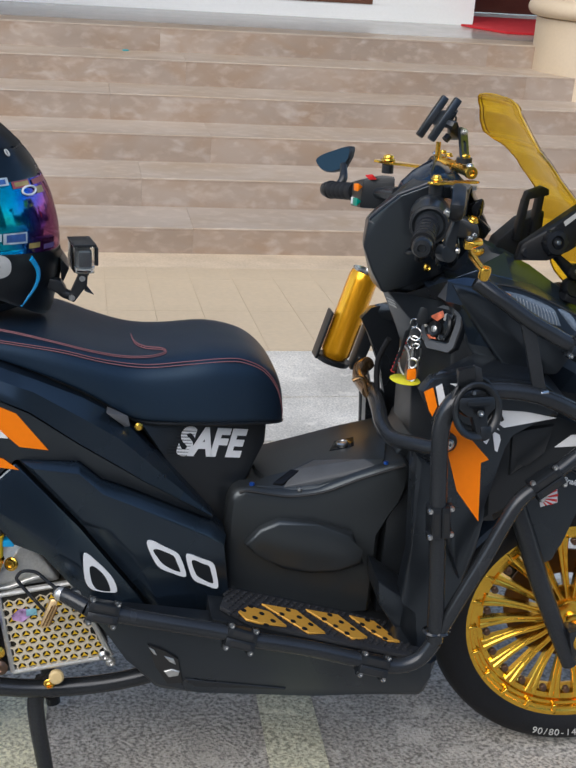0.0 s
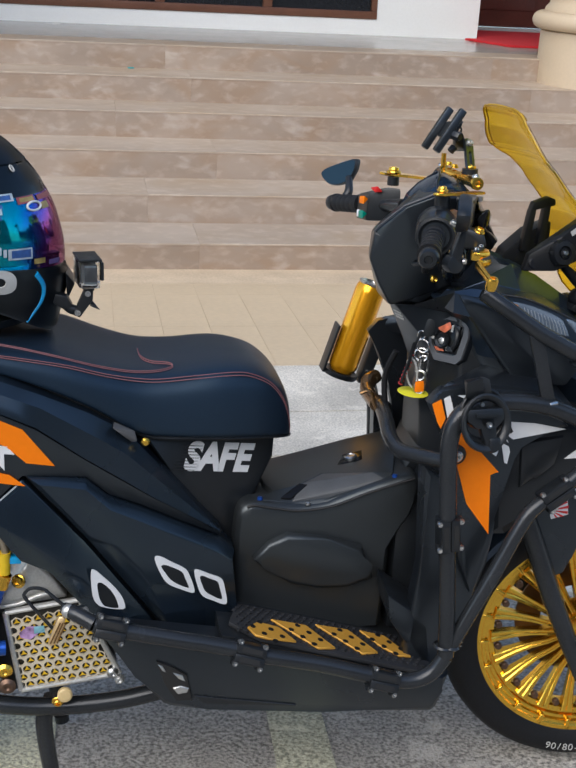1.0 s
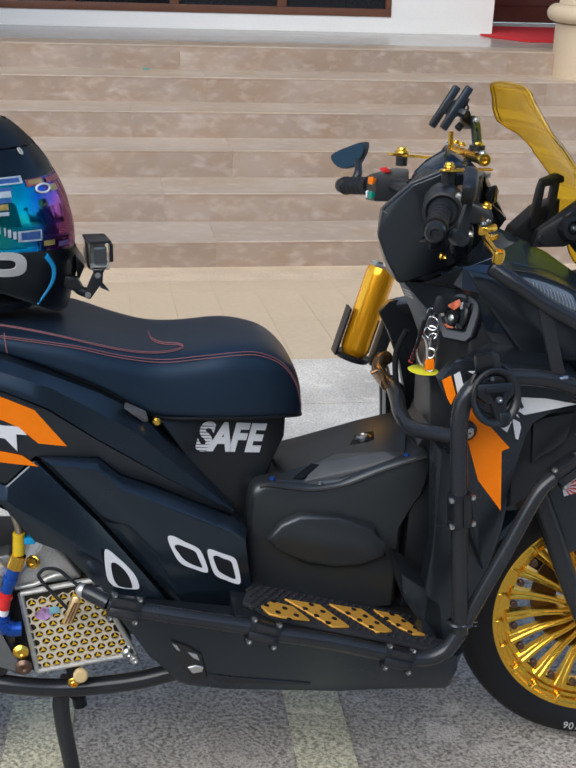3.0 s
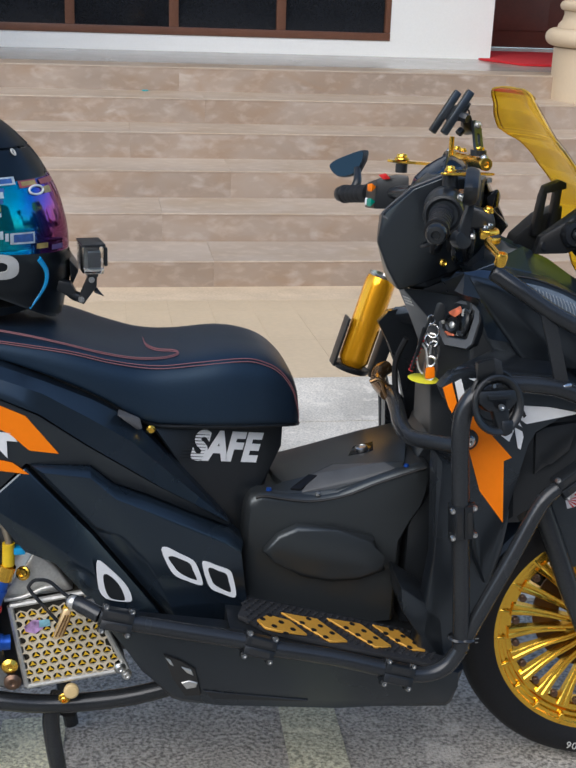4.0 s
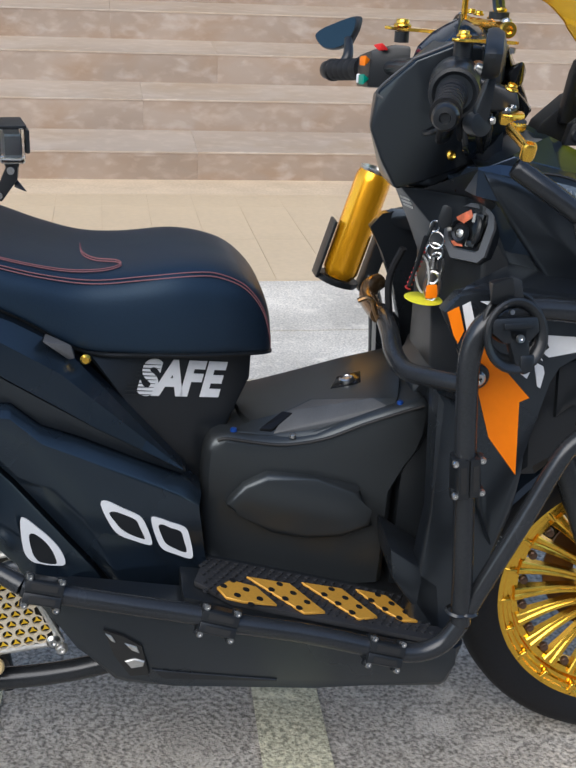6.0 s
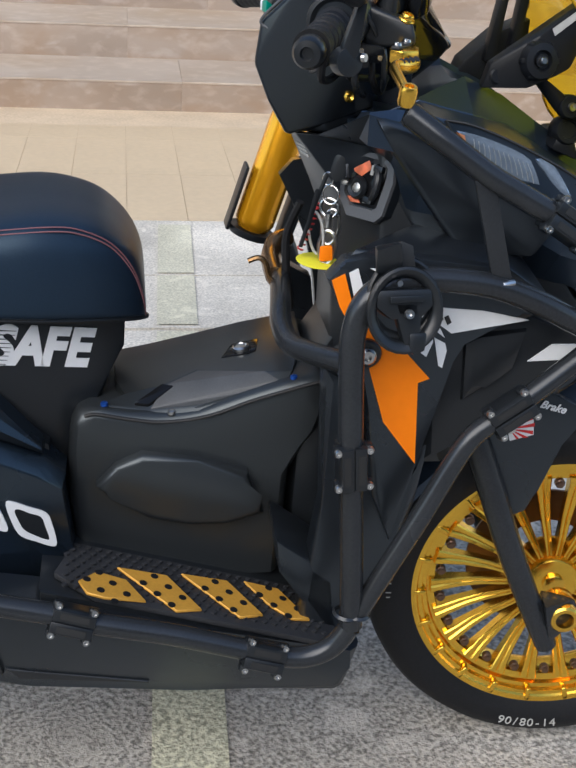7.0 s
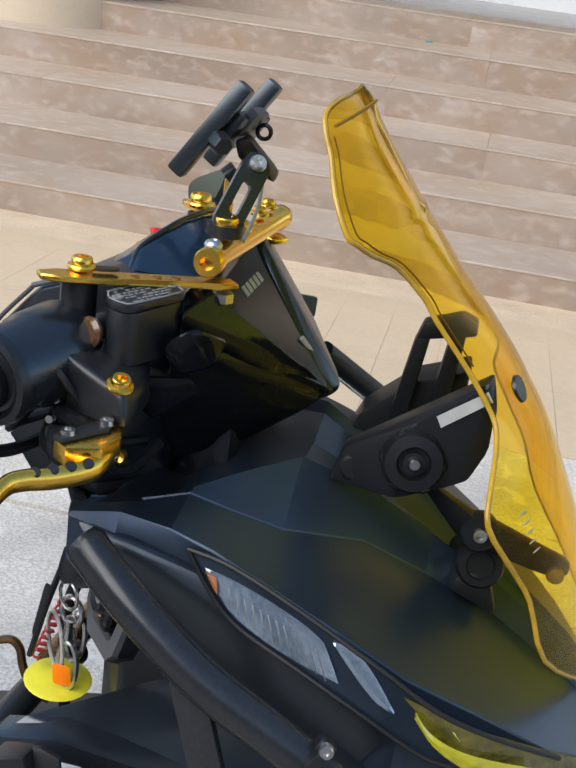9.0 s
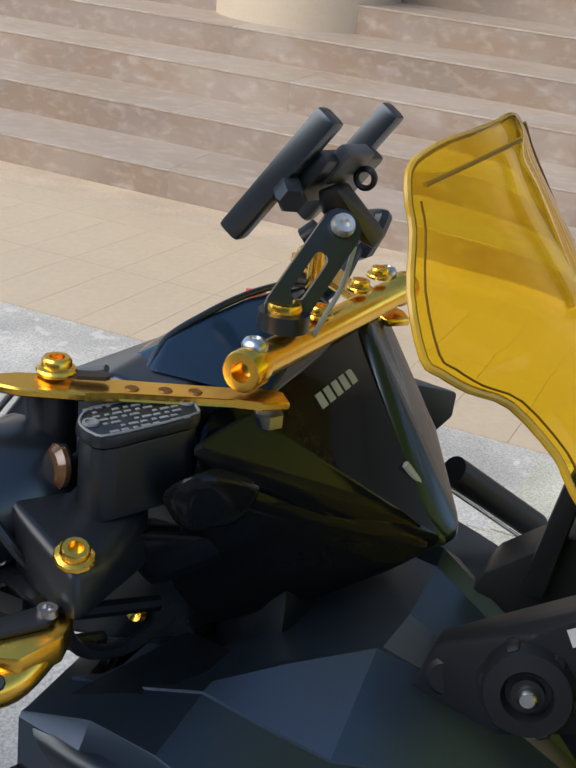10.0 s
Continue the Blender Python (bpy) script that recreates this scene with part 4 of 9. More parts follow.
LOW_FACE, REAR_FACE = (lambda x, z: flank(x, z) - 0.0075), (lambda x, z: flank(x, z) - 0.0065)
for q, h, face in (([(-0.117, 0.475), (-0.109, 0.478), (-0.09, 0.465), (-0.07, 0.451), (-0.062, 0.436), (-0.055, 0.412), (-0.06, 0.409), (-0.077, 0.418), (-0.095, 0.429), (-0.106, 0.445)], [(-0.107, 0.461), (-0.101, 0.463), (-0.088, 0.456), (-0.075, 0.447), (-0.07, 0.435), (-0.064, 0.419), (-0.068, 0.419), (-0.08, 0.426), (-0.092, 0.436), (-0.1, 0.448)], LOW_FACE),
                   ([(-0.056, 0.443), (-0.05, 0.446), (-0.032, 0.436), (-0.013, 0.425), (-0.007, 0.408), (-0.003, 0.383), (-0.009, 0.38), (-0.025, 0.389), (-0.041, 0.399), (-0.049, 0.414)], [(-0.047, 0.433), (-0.042, 0.435), (-0.031, 0.428), (-0.019, 0.421), (-0.015, 0.408), (-0.011, 0.391), (-0.015, 0.39), (-0.026, 0.397), (-0.037, 0.406), (-0.042, 0.416)], LOW_FACE),
                   ([(-0.211, 0.467), (-0.205, 0.47), (-0.192, 0.456), (-0.178, 0.439), (-0.166, 0.42), (-0.161, 0.4), (-0.173, 0.4), (-0.189, 0.405), (-0.201, 0.412), (-0.209, 0.429)], [(-0.202, 0.445), (-0.198, 0.449), (-0.191, 0.444), (-0.182, 0.433), (-0.175, 0.419), (-0.171, 0.403), (-0.176, 0.402), (-0.185, 0.405), (-0.193, 0.41), (-0.199, 0.423)], REAR_FACE)):
    frame_decal(q, h, -0.1005, face)
    inset = [(p.x, p.y) for p in smooth_line([(a, b, 0) for a, b in h], 3, True)]
    part("decal_inset", slab(inset, -0.0998, -0.0985, 0, 1, face), PLASTIC, scooter, smooth=False)
part("side_bolt", lathe([(0.0, 0.0), (0.006, 0.0), (0.0065, 0.003), (0.004, 0.006), (0.0, 0.006)], axis_to((0, -1, 0), (-0.130, -0.113, 0.656)), 14), GOLD, scooter)
part("side_hinge", hull([(-0.178, -0.128, 0.683), (-0.146, -0.120, 0.676), (-0.142, -0.119, 0.658), (-0.150, -0.118, 0.657), (-0.176, -0.10, 0.684), (-0.143, -0.10, 0.66)], 0.002), GREY_PLASTIC, scooter)

# tunnel box between the knees, with its lid
TUNNEL_TOP = [(0.0, 0.512), (0.020, 0.525), (0.040, 0.531), (0.078, 0.524), (0.119, 0.520), (0.158, 0.524), (0.212, 0.545), (0.267, 0.563), (0.310, 0.573)]


def tunnel_z(x):
    """Height of the rim of the box along the scooter."""
    for (xa, za), (xb, zb) in zip(TUNNEL_TOP, TUNNEL_TOP[1:]):
        if x <= xb:
            return za + (zb - za) * (x - xa) / (xb - xa)
    return TUNNEL_TOP[-1][1]


rings = []
for drop, inset, xa, xb in ((0.000, 0.0130, 0.026, 0.292), (0.0015, 0.0085, 0.022, 0.298), (0.005, 0.0045, 0.018, 0.302), (0.012, 0.0015, 0.014, 0.306), (0.024, 0.0002, 0.012, 0.309), (0.048, 0.0008, 0.010, 0.307), (0.070, 0.0020, 0.010, 0.300), (0.090, 0.0030, 0.010, 0.285), (0.120, 0.0035, 0.011, 0.268), (0.230, 0.0040, 0.020, 0.262)):
    w = 0.0965 - inset
    near = [(xa, -w + 0.014), (xa + 0.003, -w + 0.006), (xa + 0.010, -w)] + [(xa + 0.010 + (xb - xa - 0.020) * k / 16, -w) for k in range(1, 16)] + [(xb - 0.010, -w), (xb - 0.003, -w + 0.006), (xb, -w + 0.014)]
    ring_ = near + [(x, -y) for x, y in near[::-1]]
    rings.append([(x, MID + y, tunnel_z(x) - drop if drop < 0.2 else 0.300) for x, y in ring_])
part("tunnel_box", loft(rings), VELVET, scooter, "matte black storage box in the step-through", angle=40)
bulge = [(0.041, 0.437), (0.064, 0.464), (0.094, 0.479), (0.159, 0.469), (0.217, 0.452), (0.226, 0.419), (0.238, 0.397), (0.195, 0.382), (0.149, 0.382), (0.103, 0.392), (0.056, 0.423)]
part("tunnel_bulge", slab(bulge, -0.080, -0.05, 0.009, 3), VELVET, scooter)
# black tube laid along the rim for the shade in the lid's groove
part("lid_gap_shade", tube([(0.030, -0.0665, 0.524), (0.043, -0.0670, 0.5265), (0.081, -0.0670, 0.5195), (0.119, -0.0670, 0.5155), (0.169, -0.0670, 0.5225), (0.224, -0.0670, 0.5430), (0.296, -0.0670, 0.5650)], 0.0022, 8), INK, scooter)
lid_rows = [[(0.040, -0.055, 0.522), (0.10, -0.060, 0.512), (0.165, -0.060, 0.520), (0.225, -0.060, 0.542), (0.292, -0.060, 0.562)],
            [(0.045, -0.048, 0.530), (0.10, -0.050, 0.5215), (0.160, -0.052, 0.528), (0.205, -0.052, 0.541), (0.258, -0.050, 0.556)],
            [(0.075, -0.030, 0.534), (0.118, -0.024, 0.541), (0.159, -0.004, 0.551), (0.238, -0.034, 0.5625), (0.268, -0.040, 0.566)],
            [(0.065, 0.00, 0.535), (0.110, 0.02, 0.541), (0.160, 0.03, 0.550), (0.220, 0.03, 0.559), (0.285, 0.02, 0.580)],
            [(0.060, 0.10, 0.530), (0.105, 0.11, 0.535), (0.160, 0.11, 0.549), (0.220, 0.11, 0.565), (0.290, 0.11, 0.580)]]
lid_ob = faceted("tunnel_lid", [p for row in lid_rows for p in row], [(5 * j + i, 5 * j + i + 1, 5 * j + i + 6, 5 * j + i + 5) for j in range(4) for i in range(4)], VELVET, 0.03, 0.002, label="grained black lid", back=(0, 0, -1))
part("lid_patch", hull([(x, y, z + d) for d in (0.0, -0.004) for x, y, z in ((0.104, -0.0490, 0.5240), (0.160, -0.0508, 0.5298), (0.205, -0.0508, 0.5428), (0.252, -0.0475, 0.5580), (0.236, -0.0345, 0.5640), (0.160, -0.0070, 0.5520), (0.124, -0.0260, 0.5440))], 0.001), shade("grained_grip_patch", (0.058, 0.062, 0.068), 0.5, vary=0.25, scale=20, fine=700, bump=0.3, depth=0.0006), lid_ob)
part("lid_notch", hull([(x, y, z + d) for d in (0.0, -0.004) for x, y, z in ((0.086, -0.046, 0.5300), (0.118, -0.026, 0.5445), (0.132, -0.030, 0.5435), (0.102, -0.046, 0.5275))], 0.001), GLOSS, lid_ob)
part("lock_recess", hull([(x, y, z + d) for d in (0.0005, -0.004) for x, y, z in ((0.190, 0.020, 0.5555), (0.205, 0.052, 0.5590), (0.238, 0.054, 0.5660), (0.232, 0.022, 0.5625))], 0.001), GLOSS, lid_ob)
part("lid_lock", lathe([(0.0, 0.0), (0.0105, 0.0), (0.0105, 0.004), (0.008, 0.0055), (0.0065, 0.004), (0.0, 0.004)], Matrix.Translation((0.215, 0.034, 0.5605)) @ Matrix.Rotation(radians(-9), 4, "Y"), 20), STEEL, lid_ob)
for x, y, z in ((0.268, -0.052, 0.562), (0.052, -0.050, 0.529), (0.128, -0.057, 0.521)):
    part("lid_screw", lathe([(0.0, 0.0), (0.0045, 0.0), (0.004, 0.004), (0.0, 0.005)], Matrix.Translation((x, y, z)), 10), BLUE if x != 0.128 else STEEL, lid_ob)
part("neck_trough", hull([(x, y, z) for y in (-0.030, 0.09) for x, z in ((0.285, 0.56), (0.310, 0.585), (0.330, 0.63), (0.345, 0.60), (0.335, 0.54))], 0.006), PLASTIC, scooter)

# foot boards, mats and the lower skirt
def board_z(x):
    return 0.362 - 0.277 * x


for side in (1, -1):
    bm = slab([(-0.02, board_z(-0.02)), (0.10, board_z(0.10)), (0.335, board_z(0.335)), (0.335, 0.25), (0.30, 0.225), (-0.02, 0.26)], -0.178, MID, 0.008, 2)
    ob = part("foot_board", bm if side == 1 else mirror_y(bm), PLASTIC, scooter)
    if side == 1:
        board = ob
mat_bm = hull([(x, y, board_z(x) + dz) for dz in (0.001, 0.009) for x, y in ((-0.005, -0.150), (0.015, -0.083), (0.285, -0.083), (0.318, -0.115), (0.320, -0.165), (0.30, -0.185), (0.04, -0.180))], 0.002)
MAT_RUBBER = shade("worn_mat_rubber", (0.022, 0.023, 0.026), 0.5, vary=0.3, scale=14, fine=400, bump=0.2, depth=0.0006)
foot_mat = part("foot_mat", mat_bm, MAT_RUBBER, board, "studded black foot mat with gold plates")
bm = bmesh.new()
for i in range(26):
    for j in range(9):
        x, y = 0.008 + i * 0.0118 + (j % 2) * 0.0059, -0.170 + j * 0.0098
        if 0.0 < x < 0.305:
            bmesh.ops.create_cube(bm, size=1, matrix=Matrix.Translation((x, y, board_z(x) + 0.0098)) @ Matrix.Rotation(radians(45), 4, "Z") @ Matrix.Diagonal((0.005, 0.005, 0.003, 1)))
part("stud", bm, MAT_RUBBER, foot_mat, smooth=False)
PLATES = [[(0.022, -0.162), (0.042, -0.138), (0.075, -0.143), (0.097, -0.176), (0.052, -0.184), (0.032, -0.182)],
          [(0.064, -0.122), (0.122, -0.119), (0.160, -0.172), (0.130, -0.184), (0.104, -0.158)],
          [(0.138, -0.110), (0.194, -0.106), (0.232, -0.160), (0.203, -0.174), (0.171, -0.142)],
          [(0.214, -0.100), (0.257, -0.102), (0.289, -0.152), (0.266, -0.158), (0.240, -0.138)]]
for pts in PLATES:
    g = hull([(x, y, board_z(x) + dz) for dz in (0.0095, 0.0135) for x, y in pts], 0.001, seg=1)
    plate = part("foot_plate", g, PLATE, foot_mat, "gold plate drilled with holes")
    cx, cy = sum(p[0] for p in pts) / len(pts), sum(p[1] for p in pts) / len(pts)
    for c in (-1, 0, 1):
        for r in (-1, 1):
            x, y = cx + c * 0.0155 + r * 0.0065, cy - c * 0.0155 + r * 0.0085
            part("hole", lathe([(0.0, 0.0), (0.0046, 0.0), (0.0046, 0.0012), (0.0, 0.0012)], Matrix.Translation((x, y, board_z(x) + 0.0130)) @ Matrix.Rotation(radians(15.5), 4, "Y"), 10), RUBBER, plate, smooth=False)
skirt = [(-0.198, 0.385), (-0.175, 0.355), (-0.148, 0.308), (-0.106, 0.255), (-0.091, 0.248), (-0.033, 0.239), (0.146, 0.22), (0.32, 0.208), (0.329, 0.216), (0.335, 0.246), (0.343, 0.279), (0.231, 0.290), (0.035, 0.345), (-0.12, 0.372)]
panel("lower_skirt", skirt, -0.190, 0.06, BODY, 0.008, lambda x, z: 0.10 * (0.33 - z), "matte black belly fairing")
# shaded recess drawn as a black patch, the glints in it as alloy chips
part("skirt_recess_shade", slab([(-0.117, 0.337), (-0.094, 0.326), (-0.071, 0.308), (-0.062, 0.262), (-0.086, 0.262), (-0.105, 0.296)], -0.194, -0.185, 0.002, 2, lambda x, z: 0.10 * (0.33 - z)), INK, scooter)
for pts in ([(-0.115, 0.333), (-0.108, 0.329), (-0.103, 0.318), (-0.108, 0.321)], [(-0.092, 0.316), (-0.078, 0.310), (-0.074, 0.299), (-0.084, 0.305)], [(-0.092, 0.288), (-0.080, 0.291), (-0.068, 0.286), (-0.070, 0.278), (-0.084, 0.276)]):
    part("frame_glint", slab(pts, -0.1965, -0.192, 0.001, 1, lambda x, z: 0.10 * (0.33 - z)), ALLOY, scooter)
panel("skirt_rib", [(-0.06, 0.270), (-0.03, 0.262), (0.10, 0.240), (0.10, 0.236), (-0.045, 0.252)], -0.1915, 0.01, PLASTIC, 0.002, lambda x, z: 0.10 * (0.33 - z), twin=False)

# front apron: inner shield, knee shelf, flank with the decals
core = [(0.305, 0.0, 0.835), (0.315, 0.0, 0.80), (0.335, -0.06, 0.76), (0.345, -0.10, 0.72), (0.340, -0.09, 0.60), (0.335, -0.07, 0.45), (0.32, -0.05, 0.30), (0.37, -0.10, 0.40), (0.44, -0.12, 0.60), (0.50, -0.12, 0.70), (0.49, -0.10, 0.82), (0.34, -0.08, 0.868)]
core = core + [(x, 2 * MID - y, z) for x, y, z in core]
part("front_apron", hull(core, 0.01), PLASTIC, scooter, "black front apron")
apron = [(0.276, 0.728), (0.293, 0.748), (0.330, 0.756), (0.46, 0.742), (0.497, 0.688), (0.420, 0.664), (0.408, 0.640), (0.388, 0.512), (0.369, 0.412), (0.342, 0.478), (0.330, 0.586), (0.318, 0.636), (0.297, 0.688)]
panel("apron_side", apron, -0.172, 0.022, BODY, 0.008, label="flank panel with orange and white decals")
panel("leg_panel", [(0.285, 0.62), (0.320, 0.60), (0.338, 0.47), (0.369, 0.405), (0.388, 0.50), (0.412, 0.55), (0.40, 0.45), (0.365, 0.34), (0.337, 0.24), (0.300, 0.225), (0.275, 0.30), (0.293, 0.45)], -0.150, 0.035, BODY, 0.010)
part("leg_well", hull([(x, y, z) for y in (-0.055, 2 * MID + 0.055) for x, z in ((0.272, 0.29), (0.276, 0.46), (0.312, 0.50), (0.318, 0.60), (0.350, 0.60), (0.345, 0.29))], 0.006), PLASTIC, scooter)
part("foot_rest", hull([(0.242, -0.15, 0.407), (0.317, -0.15, 0.35), (0.328, -0.15, 0.273), (0.311, -0.15, 0.268), (0.248, -0.15, 0.361), (0.242, -0.07, 0.417), (0.317, -0.07, 0.36), (0.328, -0.07, 0.28300000000000003), (0.311, -0.07, 0.278), (0.248, -0.07, 0.371)], 0.008), BODY, scooter)
panel("intake", [(0.415, 0.655), (0.50, 0.682), (0.575, 0.655), (0.54, 0.595), (0.47, 0.565), (0.425, 0.50), (0.395, 0.50), (0.404, 0.60)], -0.150, 0.10, PLASTIC, 0.015)
panel("intake_fin", [(0.43, 0.652), (0.445, 0.66), (0.50, 0.668), (0.49, 0.62), (0.46, 0.60), (0.435, 0.58)], -0.158, 0.05, PLASTIC, 0.012)
shelf = [(0.280, -0.168, 0.733), (0.305, -0.155, 0.755), (0.46, -0.165, 0.742), (0.52, -0.15, 0.70), (0.375, -0.10, 0.764), (0.47, -0.06, 0.770), (0.340, -0.125, 0.748), (0.50, -0.05, 0.70)]
part("knee_shelf", hull(shelf, 0.008), BODY, scooter)
part("knee_shelf", mirror_y(hull(shelf, 0.008)), BODY, scooter)
cheek = [(0.314, -0.130, 0.884), (0.338, -0.119, 0.8465), (0.367, -0.110, 0.811), (0.395, -0.116, 0.776), (0.4224, -0.124, 0.742), (0.50, -0.135, 0.740), (0.53, -0.138, 0.790), (0.40, -0.128, 0.862), (0.34, -0.02, 0.875), (0.50, 0.0, 0.84), (0.47, 0.0, 0.74)]
part("upper_cheek", hull(cheek, 0.010), BODY, scooter)
part("upper_cheek", mirror_y(hull(cheek, 0.010)), BODY, scooter)


def decal(name, pts, y, mat, label=""):
    return panel(name, pts, y, 0.0015, mat, 0, None, label, False)


decal("flash", [(0.280, 0.728), (0.293, 0.735), (0.302, 0.706), (0.296, 0.690), (0.290, 0.700)], -0.1733, ORANGE, "orange flash decal")
decal("flash", [(0.309, 0.676), (0.322, 0.690), (0.346, 0.672), (0.360, 0.653), (0.392, 0.619), (0.380, 0.614), (0.387, 0.516), (0.347, 0.568), (0.326, 0.632)], -0.1733, ORANGE, "orange arrow-shaped decal")
decal("flash", [(0.297, 0.736), (0.306, 0.741), (0.314, 0.716), (0.306, 0.703)], -0.1733, WHITE)
decal("flash", [(0.318, 0.741), (0.348, 0.741), (0.371, 0.727), (0.352, 0.727), (0.336, 0.732)], -0.1733, WHITE)
decal("flash", [(0.3760, 0.7012), (0.3965, 0.6990), (0.4194, 0.6972), (0.4401, 0.6956), (0.4544, 0.6929), (0.4910, 0.6852), (0.4097, 0.6706), (0.3825, 0.6895)], -0.1733, WHITE, "white wedge decal")
decal("flash", [(0.3635, 0.7016), (0.3715, 0.7006), (0.3844, 0.6840), (0.3974, 0.6756), (0.4030, 0.6657), (0.3890, 0.6762)], -0.1733, WHITE)
decal("flash", [(0.3920, 0.6658), (0.4041, 0.6593), (0.4069, 0.6509), (0.4041, 0.6313), (0.3999, 0.6337)], -0.1733, WHITE)
decal("flash", [(0.3568, 0.6655), (0.3570, 0.6722), (0.3772, 0.6602), (0.3799, 0.6678), (0.3617, 0.6796), (0.3628, 0.6842), (0.3902, 0.6676), (0.3910, 0.6603), (0.3857, 0.6440)], -0.1733, WHITE, "angular white letter-like decal")
decal("flash", [(0.3517, 0.7026), (0.3566, 0.7023), (0.3588, 0.6942), (0.3565, 0.6869), (0.3536, 0.6932)], -0.1733, WHITE)
for i in range(3):
    x, z = 0.3815 + i * 0.0088, 0.7000 - i * 0.0035
    part("maker_mark", slab([(x, z - 0.004), (x + 0.0042, z - 0.0012), (x + 0.0085, z - 0.0092), (x + 0.0045, z - 0.0125)], -0.1752, -0.1745, 0, 1), INK, scooter, smooth=False)
bolt_washer = part("decal_bolt", lathe([(0.0, 0.0), (0.016, 0.0), (0.016, 0.005), (0.014, 0.007), (0.0, 0.007)], axis_to((0, -1, 0), (0.320, -0.176, 0.651)), 20), PLASTIC, scooter, "black washer under a steel bolt")
part("bolt_head", lathe([(0.0, 0.0), (0.0095, 0.0), (0.0095, 0.005), (0.007, 0.008), (0.004, 0.008), (0.0035, 0.004), (0.0, 0.004)], axis_to((0, -1, 0), (0.320, -0.1828, 0.651)), 16), STEEL, bolt_washer, "small steel bolt head")

# headlamp cowl: a raised bonnet between two shoulders, then the lamp flanks
def cowl_ring(x, zc, yt, yg, zg, ys, zs, wl, zl, zb):
    """Half section: crown, its edge, foot of the bonnet facet, shoulder, lamp line, lower flank."""
    half = [(0.0, zc - 0.012), ((MID - yt) * 0.8, zc - 0.006), (MID - yt, zc), (MID - yg, zg), (MID - yg + 0.0006, zg - 0.0012), (MID - ys, zs), (MID - ys + 0.0008, zs - 0.0014), (wl, zl + 0.03), (wl, zl), (wl * 0.75, zb), (0.0, zb)]
    return [(x, MID - a, z) for a, z in half] + [(x, MID + a, z) for a, z in half[-2:0:-1]]


rows = [cowl_ring(0.314, 0.862, -0.06, -0.088, 0.878, -0.126, 0.885, 0.158, 0.853, 0.850), cowl_ring(0.343, 0.864, -0.05, -0.075, 0.876, -0.118, 0.887, 0.156, 0.846, 0.838), cowl_ring(0.375, 0.888, -0.068, -0.077, 0.8885, -0.118, 0.883, 0.157, 0.815, 0.76),
        cowl_ring(0.402, 0.8955, -0.047, -0.0745, 0.8815, -0.120, 0.876, 0.159, 0.797, 0.74), cowl_ring(0.436, 0.9035, -0.0235, -0.0705, 0.8735, -0.124, 0.864, 0.161, 0.785, 0.73), cowl_ring(0.485, 0.882, -0.006, -0.032, 0.857, -0.129, 0.845, 0.164, 0.766, 0.72), cowl_ring(0.53, 0.853, 0.004, -0.012, 0.832, -0.124, 0.820, 0.162, 0.742, 0.70),
        cowl_ring(0.58, 0.822, 0.012, 0.006, 0.803, -0.105, 0.793, 0.140, 0.722, 0.682), cowl_ring(0.64, 0.778, 0.018, 0.012, 0.763, -0.072, 0.752, 0.104, 0.697, 0.662), cowl_ring(0.685, 0.732, 0.022, 0.018, 0.722, -0.034, 0.712, 0.066, 0.672, 0.648), cowl_ring(0.712, 0.690, 0.026, 0.022, 0.688, 0.008, 0.682, 0.022, 0.662, 0.648)]
cowl = part("headlamp_cowl", loft(rows), COWL, scooter, "dark faceted headlamp cowl", angle=13)
part("steering_neck", hull([(x, y, z) for x in (0.345, 0.385) for y in (-0.01, 0.07) for z in (0.83, 0.91)], 0.01), PLASTIC, scooter)


def strip(name, top, low, mat, parent, thick=0.006, label="", r=0.0015):
    """A curved lens between two lines of corners."""
    n = Vector((0.25, -0.9, 0.35)).normalized()
    a, b = smooth_line(top, 5), smooth_line(low, 5)
    bm = bmesh.new()
    cols = []
    for p, q in zip(a, b):
        m = (p + q) / 2 + n * thick * 0.6
        cols.append([bm.verts.new(v) for v in (p - n * thick, p + n * thick * 0.35, m, q + n * thick * 0.35, q - n * thick)])
    for c, d in zip(cols, cols[1:]):
        for k in range(5):
            bm.faces.new((c[k], c[(k + 1) % 5], d[(k + 1) % 5], d[k]))
    bm.faces.new(cols[0])
    bm.faces.new(cols[-1][::-1])
    return part(name, bm, mat, parent, label)


SMOKED = shade("smoked_yellow_lens", (0.10, 0.085, 0.006), 0.10, vary=0.7, scale=40, fine=140, bump=0.5, depth=0.002, coat=1.0)
lamp_top = [(0.3893, -0.1302, 0.8797), (0.4175, -0.1333, 0.8756), (0.4609, -0.1391, 0.8602), (0.5122, -0.143, 0.8364), (0.55, -0.1399, 0.8139), (0.5883, -0.1262, 0.7953), (0.630, -0.100, 0.773)]
lamp_low = [(0.3893, -0.1302, 0.8797), (0.4061, -0.1318, 0.8549), (0.426, -0.1345, 0.8373), (0.4632, -0.1394, 0.8219), (0.5004, -0.143, 0.8058), (0.542, -0.1411, 0.7839), (0.5642, -0.137, 0.7763)]
strip("lamp_bed", lamp_top, lamp_low, COWL, cowl, 0.0025)
for line_ in (lamp_top, lamp_low):
    part("lamp_gap", tube([Vector(p) + Vector((0.0004, -0.0022, 0.0008)) for p in line_], 0.0015, 6), INK, cowl)
